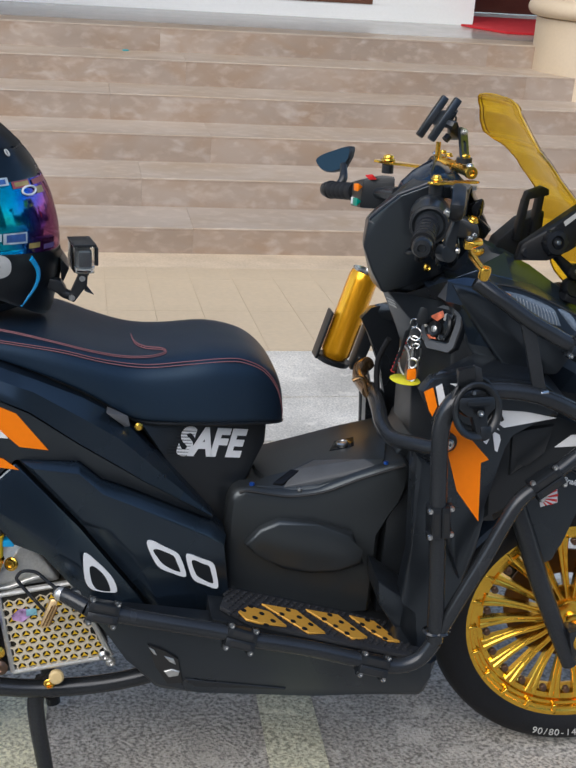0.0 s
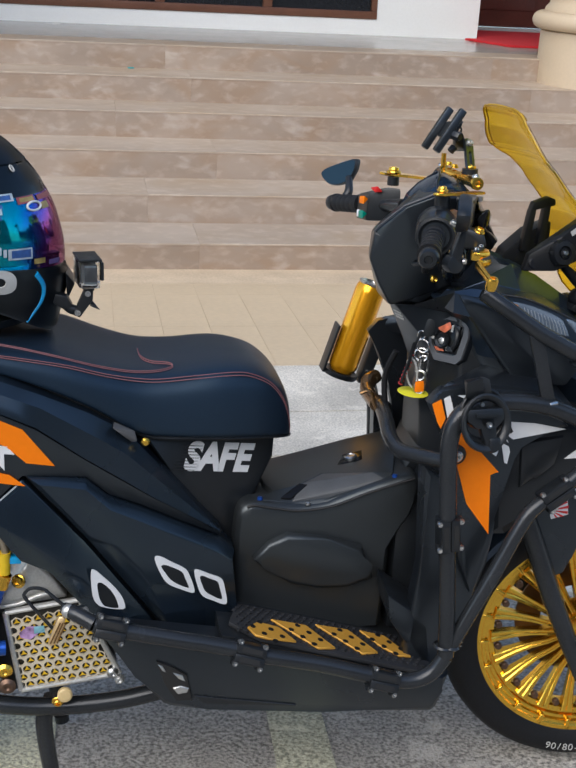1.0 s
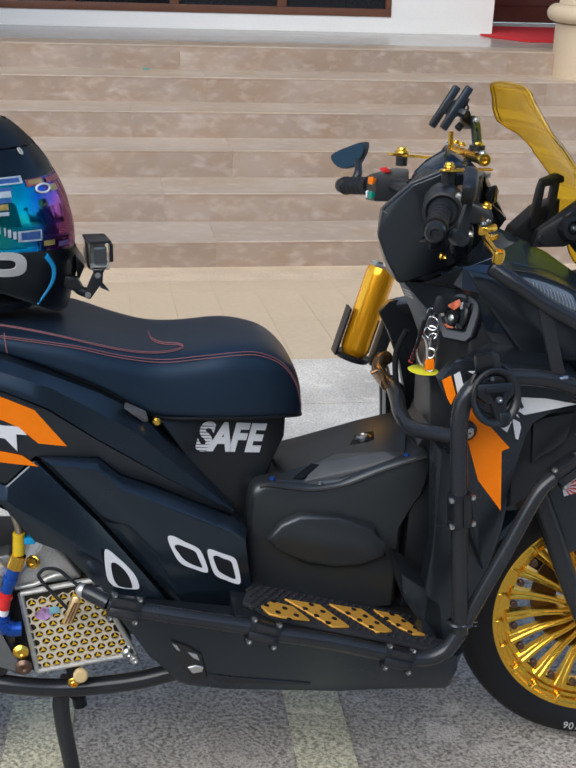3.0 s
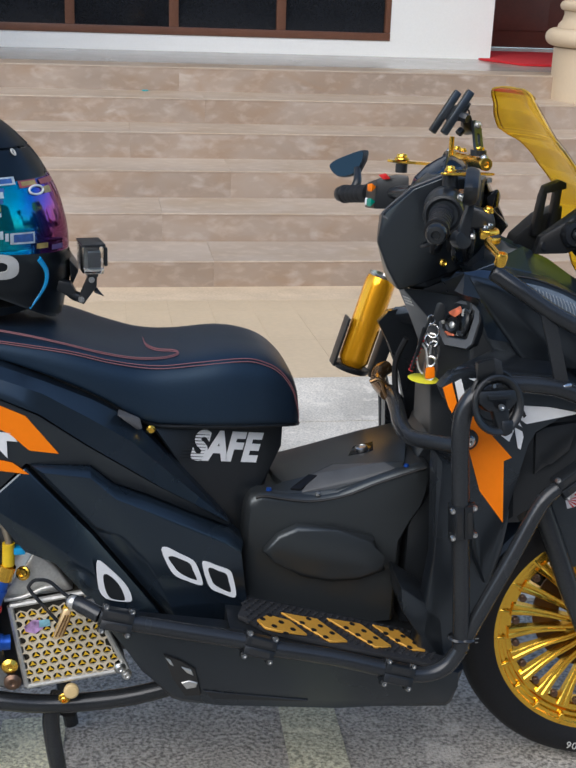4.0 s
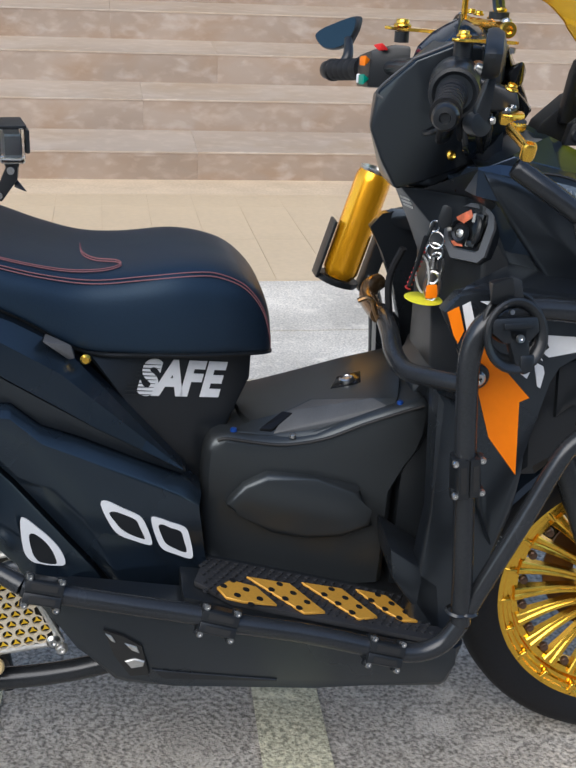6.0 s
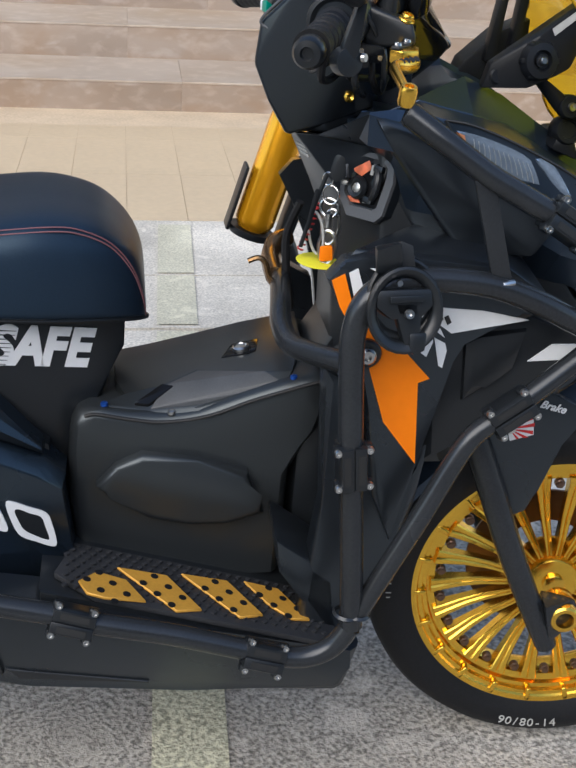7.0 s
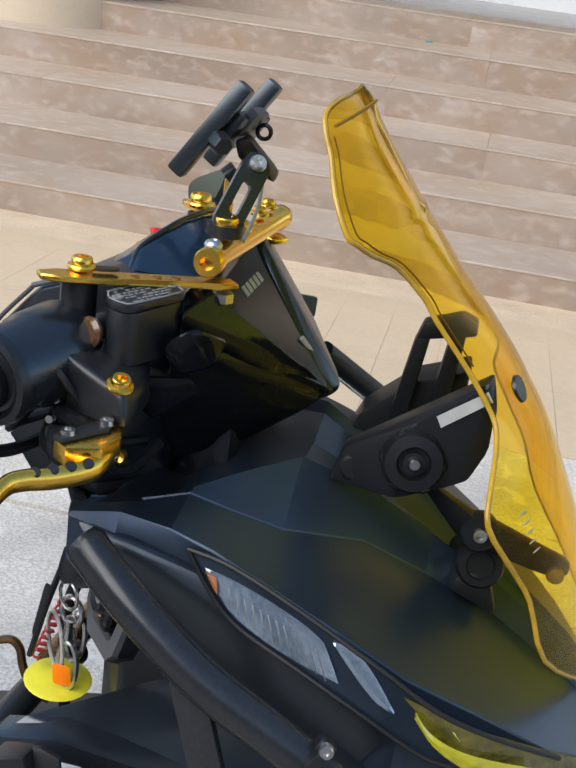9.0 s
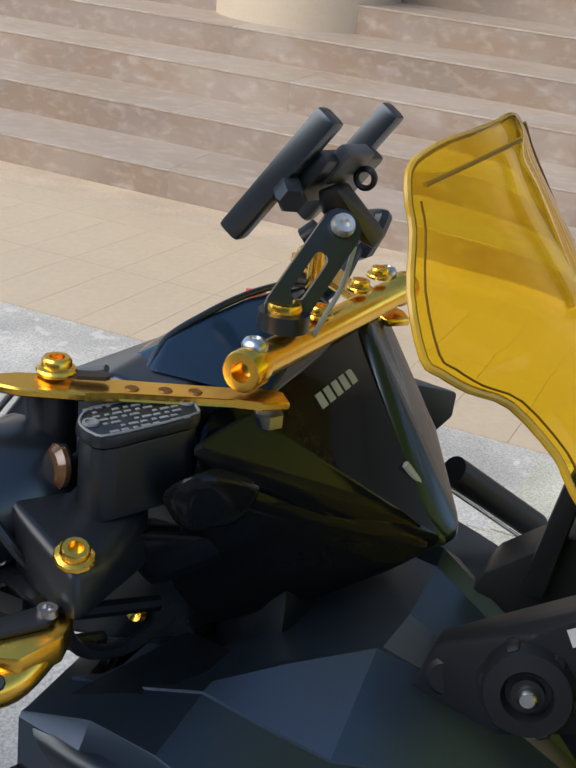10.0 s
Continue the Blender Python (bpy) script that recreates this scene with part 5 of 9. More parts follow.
strip("position_lamp", [(0.4008, -0.1311, 0.8701), (0.4222, -0.134, 0.8666), (0.4474, -0.1373, 0.8589), (0.4675, -0.14, 0.8508), (0.4781, -0.1414, 0.8442)], [(0.4025, -0.1313, 0.8676), (0.4103, -0.1324, 0.8559), (0.4254, -0.1344, 0.8416), (0.4571, -0.1386, 0.8279), (0.4905, -0.143, 0.82)], LENS, cowl, 0.0045, "clear ribbed position lamp lens")
strip("position_lamp", [(0.4829, -0.1421, 0.846), (0.492, -0.143, 0.8463), (0.5034, -0.143, 0.8384), (0.5141, -0.143, 0.8255), (0.525, -0.143, 0.8098)], [(0.4847, -0.1423, 0.8432), (0.4942, -0.143, 0.833), (0.5037, -0.143, 0.8225), (0.5139, -0.143, 0.813), (0.5247, -0.143, 0.8075)], LENS, cowl, 0.0045, "clear ribbed position lamp lens")
strip("headlamp_lens", [(0.5283, -0.143, 0.8215), (0.5502, -0.1398, 0.8128), (0.5728, -0.1332, 0.8027), (0.592, -0.1246, 0.7943), (0.6193, -0.1065, 0.78), (0.655, -0.075, 0.758), (0.682, -0.045, 0.735)], [(0.5375, -0.1418, 0.8117), (0.5477, -0.1402, 0.799), (0.5651, -0.1366, 0.7889), (0.5881, -0.1263, 0.7794), (0.6231, -0.1037, 0.7641), (0.655, -0.077, 0.742), (0.680, -0.050, 0.722)], SMOKED, cowl, 0.004, "smoked yellow headlamp lens")
strip("running_light", [(0.5375, -0.1418, 0.8117), (0.5477, -0.1402, 0.799), (0.5651, -0.1366, 0.7889), (0.5881, -0.1263, 0.7794), (0.6231, -0.1037, 0.7641), (0.652, -0.080, 0.743), (0.670, -0.062, 0.728)], [(0.5378, -0.1418, 0.8067), (0.5512, -0.1397, 0.7897), (0.5715, -0.1338, 0.7748), (0.5949, -0.1233, 0.7642), (0.6262, -0.1014, 0.7509), (0.652, -0.082, 0.734), (0.670, -0.064, 0.721)], AMBER_LENS, cowl, 0.0055, "yellow running light strip")
for k in range(5):
    x, z = 0.560 + 0.014 * k, 0.8000 - 0.0068 * k
    y = -0.1405 + 0.0085 * k
    part("lamp_facet", hull([(x, y, z + 0.003), (x + 0.010, y + 0.006, z - 0.003), (x + 0.013, y + 0.007, z - 0.008), (x + 0.006, y + 0.002, z - 0.004), (x + 0.006, y + 0.010, z)], 0.0005), AMBER_LENS, cowl)
strip("lamp_tip", [(0.4012, -0.1325, 0.8690), (0.405, -0.1330, 0.8675), (0.409, -0.1335, 0.8660)], [(0.4025, -0.1330, 0.8672), (0.4065, -0.1340, 0.8615), (0.4110, -0.1345, 0.8555)], shade("dull_orange_reflector", (0.45, 0.17, 0.06), 0.4), cowl, 0.0052, "orange reflector of the position lamp")
for k in range(12):
    f = k / 11
    a = Vector((0.418, -0.1385, 0.8640)).lerp(Vector((0.4740, -0.1465, 0.8430)), f)
    b = Vector((0.420, -0.1390, 0.8500)).lerp(Vector((0.4830, -0.1475, 0.8230)), f)
    part("lamp_rib", tube([a, (a + b) / 2 + Vector((0.0004, -0.0008, 0.0006)), b], 0.0004, 5), ALLOY, cowl)
part("nose_lip", hull([(0.70, MID - 0.05, 0.668), (0.72, MID, 0.672), (0.70, MID + 0.05, 0.668), (0.60, MID - 0.11, 0.690), (0.60, MID + 0.11, 0.690), (0.58, MID - 0.10, 0.66), (0.58, MID + 0.10, 0.66), (0.705, MID, 0.652)], 0.005), PLASTIC, cowl)
wing = panel("wing_panel", [(0.580, 0.618), (0.609, 0.646), (0.648, 0.657), (0.668, 0.634), (0.627, 0.610)], -0.096, 0.02, WHITE, 0.004, None, "white wing panel with coloured bars", False)
for x, m in ((0.596, RED), (0.612, BLUE), (0.625, RED)):
    panel("wing_bar", [(x, 0.627), (x + 0.009, 0.636), (x + 0.016, 0.631), (x + 0.007, 0.622)], -0.0972, 0.001, m, 0, None, "", False, wing)
panel("clear_lamp", [(0.570, 0.702), (0.607, 0.678), (0.628, 0.664), (0.598, 0.650), (0.577, 0.678)], -0.098, 0.03, CASE, 0.004, None, "clear auxiliary lamp", True)

# inner shield below the handlebar seam, with the ignition switch in its grey barrel
shield_pts = [(0.259, 0.030, 0.829), (0.262, 0.008, 0.832), (0.279, -0.028, 0.838), (0.3125, -0.127, 0.8835), (0.337, -0.115, 0.847), (0.366, -0.101, 0.812), (0.394, -0.111, 0.776), (0.421, -0.120, 0.740), (0.352, -0.080, 0.735), (0.303, 0.030, 0.730), (0.283, 0.030, 0.778), (0.299, -0.035, 0.790), (0.326, -0.062, 0.838)]
faceted("inner_shield", shield_pts, [(0, 1, 11, 10), (1, 2, 12, 11), (2, 3, 4, 12), (4, 5, 12), (12, 5, 6, 8, 11), (6, 7, 8), (10, 11, 8, 9)], BODY, 0.012, 0.002, back=(1, 0.2, 0))
far_shield = [(0.275, 0.04, 0.820), (0.290, 0.04, 0.778), (0.308, 0.04, 0.730), (0.345, 0.10, 0.86), (0.350, 0.185, 0.835), (0.366, 0.185, 0.800), (0.367, 0.185, 0.750), (0.36, 0.04, 0.86), (0.36, 0.04, 0.73)]
part("inner_shield", hull(far_shield, 0.003), PLASTIC, scooter)
INRM = Vector((-0.783, -0.582, 0.221)).normalized()
IU = Vector((0.597, -0.802, 0.0)).normalized()
IV = INRM.cross(IU)


def bay(u, v, d=0.0):
    """A point of the ignition barrel: across it, up it, and out of it."""
    return Vector((0.335, -0.085, 0.797)) + IU * u + IV * v + INRM * d


rim = [(-0.052, 0.023), (-0.031, 0.0344), (0.0027, 0.0362), (0.0195, 0.0262), (0.0228, 0.0107), (0.0180, -0.0255), (0.0100, -0.0345), (-0.0304, -0.0365), (-0.0465, -0.0191)]
mouth = [(-0.043, 0.0214), (-0.0226, 0.0292), (0.0022, 0.0298), (0.0110, 0.0240), (0.0125, 0.0140), (0.0082, -0.0185), (0.0030, -0.0225), (-0.028, -0.0240), (-0.040, -0.0120)]
loops = [[bay(u * 1.10, v * 1.10, -0.034) for u, v in rim], [bay(u, v, -0.004) for u, v in rim], [bay(u * 0.97, v * 0.97, 0.0) for u, v in rim], [bay(u, v, 0.0) for u, v in mouth], [bay(u * 0.95, v * 0.95, -0.007) for u, v in mouth]]
part("ignition_barrel", loft([[tuple(p) for p in ring_] for ring_ in loops[:2]]), BODY, scooter, angle=30)
ign = part("ignition_rim", loft([[tuple(p) for p in ring_] for ring_ in loops[1:]], cap=False), shade("mid_grey_surround", (0.085, 0.088, 0.094), 0.42, vary=0.12, fine=700, bump=0.05), scooter, "grey ignition switch surround", angle=30)
part("ignition_bezel", hull([bay(u * 0.93, v * 0.93, d) for u, v in mouth for d in (-0.0062, -0.0030)], 0.001), GLOSS, ign)
part("ignition_latch", tube([bay(-0.003, 0.024, -0.001), bay(0.0045, 0.012, 0.003), bay(0.004, -0.004, 0.003), bay(-0.004, -0.016, -0.001)], [0.003, 0.0042, 0.0042, 0.003], 8), PLASTIC, ign)
for u, v in ((0.001, 0.0205), (-0.004, -0.0135)):
    part("ignition_latch", hull([bay(u + a, v + b, c) for a in (-0.006, 0.006) for b in (-0.0035, 0.0035) for c in (-0.004, 0.0035)], 0.0012), PLASTIC, ign)
part("ignition_ring", lathe([(0.006, 0.0), (0.0115, 0.0), (0.0125, 0.004), (0.010, 0.008), (0.006, 0.007)], axis_to(INRM, bay(-0.022, -0.004, -0.003)), 20, close=True), PLASTIC, ign)
part("ignition_core", lathe([(0.0, 0.0), (0.0055, 0.0), (0.0055, 0.006), (0.004, 0.007), (0.0, 0.007)], axis_to(INRM, bay(-0.022, -0.004, -0.003)), 14), ALLOY, ign)
CORAL = shade("coral_decal", (0.80, 0.20, 0.09), 0.4, vary=0.35, scale=90)
for mark, m in (([(-0.0408, 0.0193), (-0.0174, 0.0276), (-0.0114, 0.0181), (-0.0225, 0.0080), (-0.0328, 0.0106)], CORAL), ([(-0.0362, -0.0157), (-0.021, -0.0139), (-0.017, -0.0193), (-0.0293, -0.0208)], CORAL), ([(-0.012, 0.022), (-0.007, 0.024), (-0.008, 0.012), (-0.012, 0.012)], PRINT_GREY), ([(-0.014, -0.011), (-0.009, -0.011), (-0.010, -0.018), (-0.014, -0.018)], PRINT_GREY)):
    part("ignition_mark", hull([bay(u, v, d) for u, v in mark for d in (-0.004, -0.0020)], 0.0004), m, ign)
wa, wb = Vector((-0.28, 0.96, 0.0)).normalized(), Vector((0.43, 0.02, -0.90)).normalized()
for i in range(3):
    c = Vector((0.2700, 0.012, 0.8175)) + wb * (0.0055 * i)
    nrm = wa.cross(wb).normalized() * (-1 if wa.cross(wb).x > 0 else 1)
    part("warning_bar", hull([c + wa * (a * 0.011) + wb * (b * 0.0014) + nrm * d for a in (-1, 1) for b in (-1, 1) for d in (-0.004, 0.001)]), PRINT_GREY, scooter, smooth=False)

# handlebar: cover, visor, bars
side = [(0.216, -0.020, 0.952), (0.252, -0.044, 0.992), (0.300, -0.050, 1.012), (0.345, -0.052, 1.008), (0.211, -0.018, 0.910), (0.227, -0.016, 0.872), (0.250, -0.011, 0.833), (0.268, -0.042, 0.945), (0.290, -0.017, 0.846), (0.344, -0.020, 0.868), (0.36, -0.050, 0.955)]
cover = side + [(0.224, 0.03, 0.944), (0.221, 0.03, 0.905), (0.237, 0.03, 0.868), (0.260, 0.03, 0.830), (0.30, 0.03, 1.014)] + [(max(x, 0.245), 2 * MID - y, min(z, 0.940)) for x, y, z in side]
hb = part("handlebar_cover", hull(cover, 0.005, seg=3), BODY, scooter, "matte black handlebar cover")
beak = [(0.350, -0.052, 1.010), (0.3635, 0.100, 1.013), (0.352, 0.150, 0.992), (0.440, 0.056, 0.922), (0.437, 0.070, 0.918), (0.356, -0.070, 0.978), (0.364, 0.160, 0.965), (0.345, -0.062, 0.925), (0.345, 0.160, 0.925), (0.427, 0.040, 0.912), (0.385, 0.02, 0.885), (0.35, -0.03, 0.885), (0.35, 0.12, 0.885)]
part("front_visor", hull(beak, 0.008, seg=4), GLOSS, hb, "gloss black front visor of the handlebar")
trim_n = Vector((0.834, 0.19, 0.52))
trim = [Vector(p) + trim_n * h for p in ((0.3655, 0.096, 1.014), (0.358, 0.150, 1.006), (0.410, 0.120, 0.952), (0.445, 0.072, 0.920), (0.440, 0.058, 0.918), (0.426, 0.053, 0.932)) for h in (0.003, -0.014)]
part("visor_trim", hull(trim, 0.006, seg=5), NAVY, hb, "matte black trim of the visor")
part("visor_sill", hull([(0.366, -0.040, 1.010), (0.356, -0.073, 1.003), (0.357, -0.073, 0.996), (0.424, 0.044, 0.914), (0.433, 0.052, 0.914), (0.430, 0.046, 0.936), (0.36, -0.03, 0.985), (0.40, 0.04, 0.925)], 0.004, seg=4), GLOSS, hb)
part("lamp_pod", hull([(0.318, -0.082, 0.958), (0.340, -0.092, 0.965), (0.368, -0.070, 0.962), (0.372, -0.058, 0.945), (0.345, -0.078, 0.930), (0.33, -0.05, 0.95)], 0.004), GLOSS, hb)
part("lamp_pod", hull([(0.350, -0.0885, 0.983), (0.3565, -0.0900, 0.992), (0.3687, -0.0880, 1.000), (0.3850, -0.0560, 0.985), (0.3780, -0.0650, 0.968), (0.3600, -0.0840, 0.966), (0.360, -0.045, 0.985), (0.360, -0.045, 0.965)], 0.006, seg=3), GLOSS, hb, "gloss black signal lamp pod")
part("visor_flash", tube([(0.4120, 0.062, 0.956), (0.4220, 0.068, 0.942), (0.4300, 0.068, 0.931), (0.4280, 0.063, 0.928)], 0.0022, 8), PRINT_GREY, hb)
logo_n = Vector((0.731, -0.069, 0.679)).normalized()
logo_y = Vector((-0.68, 0.0, 0.73)).normalized()
logo_x = logo_y.cross(logo_n).normalized()
logo_m = Matrix((logo_x, logo_y, logo_n)).transposed().to_4x4()
for i in range(5):
    c = Vector((0.3765, 0.044, 0.9955)) + logo_x * ((i - 1.8) * 0.0088) - logo_n * 0.0030
    bm = bmesh.new()
    bmesh.ops.create_cube(bm, size=1, matrix=Matrix.Translation(c) @ logo_m @ Matrix.Diagonal((0.0062, 0.0078, 0.0016, 1)))
    part("maker_mark", bm, PRINT_GREY, hb, smooth=False)
hood = [(0.314, -0.034, 1.012), (0.311, -0.016, 1.022), (0.319, 0.008, 1.029), (0.326, 0.030, 1.033), (0.333, 0.052, 1.034), (0.337, 0.078, 1.031), (0.338, 0.102, 1.020), (0.360, 0.030, 1.022), (0.366, -0.020, 1.008), (0.362, 0.110, 1.006), (0.33, 0.125, 0.985), (0.285, 0.10, 0.968), (0.298, 0.05, 1.016), (0.280, 0.05, 0.998), (0.295, 0.00, 1.013), (0.274, -0.02, 0.996)]
# navy hood; reflected sky is mixed into its blue
part("meter_hood", hull(hood, 0.002), shade("navy_hood_sky_sheen", (0.010, 0.022, 0.042), 0.12, vary=0.1, bump=0, spec=0.4), hb, "dark instrument hood")
part("hood_rim", tube([(0.309, -0.030, 1.010), (0.309, -0.014, 1.021), (0.318, 0.008, 1.030), (0.325, 0.030, 1.0345), (0.332, 0.052, 1.036), (0.336, 0.078, 1.033), (0.337, 0.102, 1.021)], 0.0018, 10), BODY, hb)
# grey tubes drawn for the streaks of light along the cover's edges
part("cover_edge_highlight", tube([(0.250, -0.044, 0.993), (0.275, -0.048, 1.004), (0.300, -0.051, 1.015)], 0.0018, 8), GREY_PLASTIC, hb)
part("cover_edge_highlight", tube([(0.250, -0.045, 0.992), (0.217, -0.023, 0.955), (0.224, -0.024, 0.945)], 0.0016, 8), GREY_PLASTIC, hb)
part("neck_block", hull([(0.262, 0.03, 0.829), (0.262, 0.00, 0.838), (0.286, -0.018, 0.852), (0.288, -0.018, 0.895), (0.335, -0.020, 0.895), (0.342, -0.016, 0.868), (0.296, -0.016, 0.838), (0.345, 0.08, 0.86), (0.28, 0.07, 0.84), (0.33, 0.05, 0.83)], 0.003), BODY, hb)
part("cover_bolt", lathe([(0.002, 0.003), (0.004, 0.0), (0.0056, 0.0), (0.006, 0.003), (0.004, 0.0055), (0.002, 0.004), (0.0, 0.002)], axis_to((0.1, -1, 0.15), (0.312, -0.0270, 0.879)), 12), GOLD, hb)

bar_r = tube([(0.305, -0.03, 0.975), (0.285, -0.10, 0.972), (0.262, -0.165, 0.967), (0.228, -0.262, 0.962)], [0.011, 0.011, 0.011, 0.011], 14)
bars = part("handlebar", bar_r, GUARD, scooter)
part("handlebar", tube([(0.30, 0.13, 0.965), (0.28, 0.19, 0.955), (0.262, 0.25, 0.945), (0.232, 0.365, 0.930)], 0.011, 14), GUARD, scooter)


def grip(a, b, parent, rings=5):
    a, b = Vector(a), Vector(b)
    L = (b - a).length
    prof = [(0.0, 0.0), (0.0172, 0.0), (0.0178, 0.006)]
    for i in range(rings):
        z = 0.008 + (L - 0.016) * i / rings
        prof += [(0.0153, z + 0.001), (0.0157, z + (L - 0.016) / rings * 0.82), (0.0145, z + (L - 0.016) / rings * 0.88), (0.0145, z + (L - 0.016) / rings * 0.97)]
    prof += [(0.0165, L - 0.006), (0.0165, L), (0.0, L)]
    return part("grip", lathe(prof, axis_to(b - a, a), 22), RUBBER, parent, "ribbed black rubber grip")


grip((0.268, -0.150, 0.968), (0.233, -0.248, 0.963), bars)
grip((0.262, 0.255, 0.945), (0.236, 0.352, 0.931), bars)


def bar_end(at, d, parent):
    part("bar_end", lathe([(0.0, 0.0), (0.0115, 0.0), (0.0138, 0.004), (0.0138, 0.016), (0.0112, 0.020), (0.006, 0.021), (0.005, 0.017), (0.0, 0.017)], axis_to(d, at), 22), PLASTIC, parent, "black bar end weight")


bar_end((0.233, -0.249, 0.963), (-0.33, -0.94, -0.05), bars)
bar_end((0.236, 0.353, 0.931), (-0.25, 0.95, -0.13), bars)
# right switch housing and throttle
part("throttle_housing", lathe([(0.0, -0.002), (0.023, 0.0), (0.026, 0.008), (0.027, 0.030), (0.029, 0.034), (0.030, 0.062), (0.026, 0.070), (0.0, 0.072)], axis_to((0.32, 0.94, 0.05), (0.270, -0.150, 0.970)), 26), BODY, bars)
part("throttle_lip", lathe([(0.020, 0.0), (0.024, -0.003), (0.0275, -0.002), (0.0285, 0.004), (0.020, 0.006)], axis_to((0.32, 0.94, 0.05), (0.270, -0.151, 0.970)), 26, close=True), PLASTIC, bars)
part("switch_lever", hull([(0.262, -0.145, 0.935), (0.285, -0.135, 0.942), (0.28, -0.105, 0.940), (0.255, -0.11, 0.930), (0.268, -0.14, 0.955), (0.285, -0.11, 0.955)], 0.005), PLASTIC, bars)
part("cable_guide", tube([(0.262, -0.140, 0.936), (0.264, -0.130, 0.916), (0.280, -0.105, 0.914), (0.302, -0.06, 0.925)], 0.004, 8), RUBBER, bars)
part("cable", tube([(0.30, -0.10, 0.955), (0.292, -0.115, 0.92), (0.310, -0.085, 0.91), (0.335, -0.05, 0.905)], 0.004, 8), RUBBER, bars)
part("cable", tube([(0.286, -0.095, 0.948), (0.268, -0.110, 0.925), (0.262, -0.080, 0.915), (0.285, -0.055, 0.92)], 0.0032, 8), PLASTIC, bars)
part("cable", tube([(0.318, -0.095, 0.945), (0.318, -0.105, 0.915), (0.332, -0.080, 0.895), (0.345, -0.050, 0.905)], 0.0035, 8), RUBBER, bars)
part("start_button", hull([(0.268, -0.128, 0.992), (0.282, -0.122, 0.996), (0.285, -0.106, 0.996), (0.270, -0.110, 0.993), (0.276, -0.116, 1.001)], 0.002), GREY_PLASTIC, bars)
part("switch_screw", lathe([(0.0, 0.0), (0.0045, 0.0), (0.004, 0.002), (0.0, 0.002)], axis_to((-0.3, -0.9, 0.2), (0.315, -0.125, 0.972)), 10), STEEL, bars)
# brake master cylinder and lever
perch = part("lever_perch", hull([(0.300, -0.125, 0.985), (0.345, -0.140, 0.972), (0.350, -0.120, 0.968), (0.34, -0.075, 0.975), (0.30, -0.085, 0.985), (0.305, -0.12, 0.945), (0.350, -0.145, 0.952), (0.345, -0.08, 0.945), (0.30, -0.08, 0.95)], 0.011, seg=4), PLASTIC, bars)
part("perch_clamp", hull([(0.292, -0.118, 0.990), (0.306, -0.122, 0.987), (0.306, -0.118, 0.944), (0.292, -0.112, 0.946), (0.296, -0.098, 0.990), (0.300, -0.095, 0.944)], 0.003), GUARD, perch)
for zz in (0.981, 0.954):
    part("clamp_screw", lathe([(0.0, 0.0), (0.0036, 0.0), (0.0032, 0.0025), (0.0016, 0.0025), (0.0, 0.001)], axis_to((-0.15, -0.97, 0.1), (0.300, -0.1215, zz)), 12), STEEL, perch)
part("reservoir", hull([(x, y, z) for z in (0.975, 1.008) for x, y in ((0.3185, -0.099), (0.321, -0.103), (0.326, -0.107), (0.331, -0.109), (0.3355, -0.108), (0.339, -0.103), (0.353, -0.071), (0.354, -0.066), (0.3515, -0.061), (0.347, -0.0565), (0.341, -0.053), (0.338, -0.053), (0.333, -0.058), (0.3195, -0.084), (0.317, -0.092))], 0.004), PLASTIC, bars, "black brake fluid reservoir")
part("reservoir_cap", hull([(x, y, z) for z in (1.0085, 1.014) for x, y in ((0.317, -0.099), (0.3195, -0.104), (0.325, -0.1085), (0.331, -0.1105), (0.336, -0.1095), (0.340, -0.104), (0.3545, -0.071), (0.3555, -0.066), (0.353, -0.0605), (0.348, -0.055), (0.342, -0.0515), (0.3375, -0.0515), (0.332, -0.057), (0.318, -0.084), (0.3155, -0.092))], 0.0018), PLASTIC, bars)
CAP_PRINT = shade("worn_cap_print", (0.20, 0.20, 0.195), 0.6, vary=0.4, scale=120, bump=0)
part("cap_rim", tube([(x, y, 1.0142) for x, y in ((0.3185, -0.099), (0.3225, -0.1050), (0.331, -0.1088), (0.3375, -0.1050), (0.3530, -0.0695), (0.3515, -0.0615), (0.342, -0.0530), (0.3365, -0.0540), (0.3195, -0.084), (0.3170, -0.092))], 0.0006, 6, 3, True), CAP_PRINT, bars)
for i in range(7):
    for j in range(8):
        if (i * 3 + j * 2) % 7 != 3:
            c = Matrix.Translation((0.335, -0.081, 1.0142)) @ Matrix.Rotation(radians(62), 4, "Z") @ Matrix.Translation((-0.0178 + j * 0.0048 + 0.0012 * (i % 2), -0.0112 + i * 0.0037, 0))
            bm = bmesh.new()
            bmesh.ops.create_cube(bm, size=1, matrix=c @ Matrix.Diagonal((0.0040 - 0.0011 * ((i + j) % 3), 0.0016, 0.0005, 1)))
            part("caution_bar", bm, CAP_PRINT, bars, smooth=False)
for x, y in ((0.3250, -0.1015), (0.3450, -0.0590)):
    part("cap_screw", lathe([(0.0, 0.0002), (0.0022, 0.0002), (0.0024, 0.0010), (0.0034, 0.0010), (0.0036, 0.0)], Matrix.Translation((x, y, 1.0141)), 12), CAP_PRINT, bars)
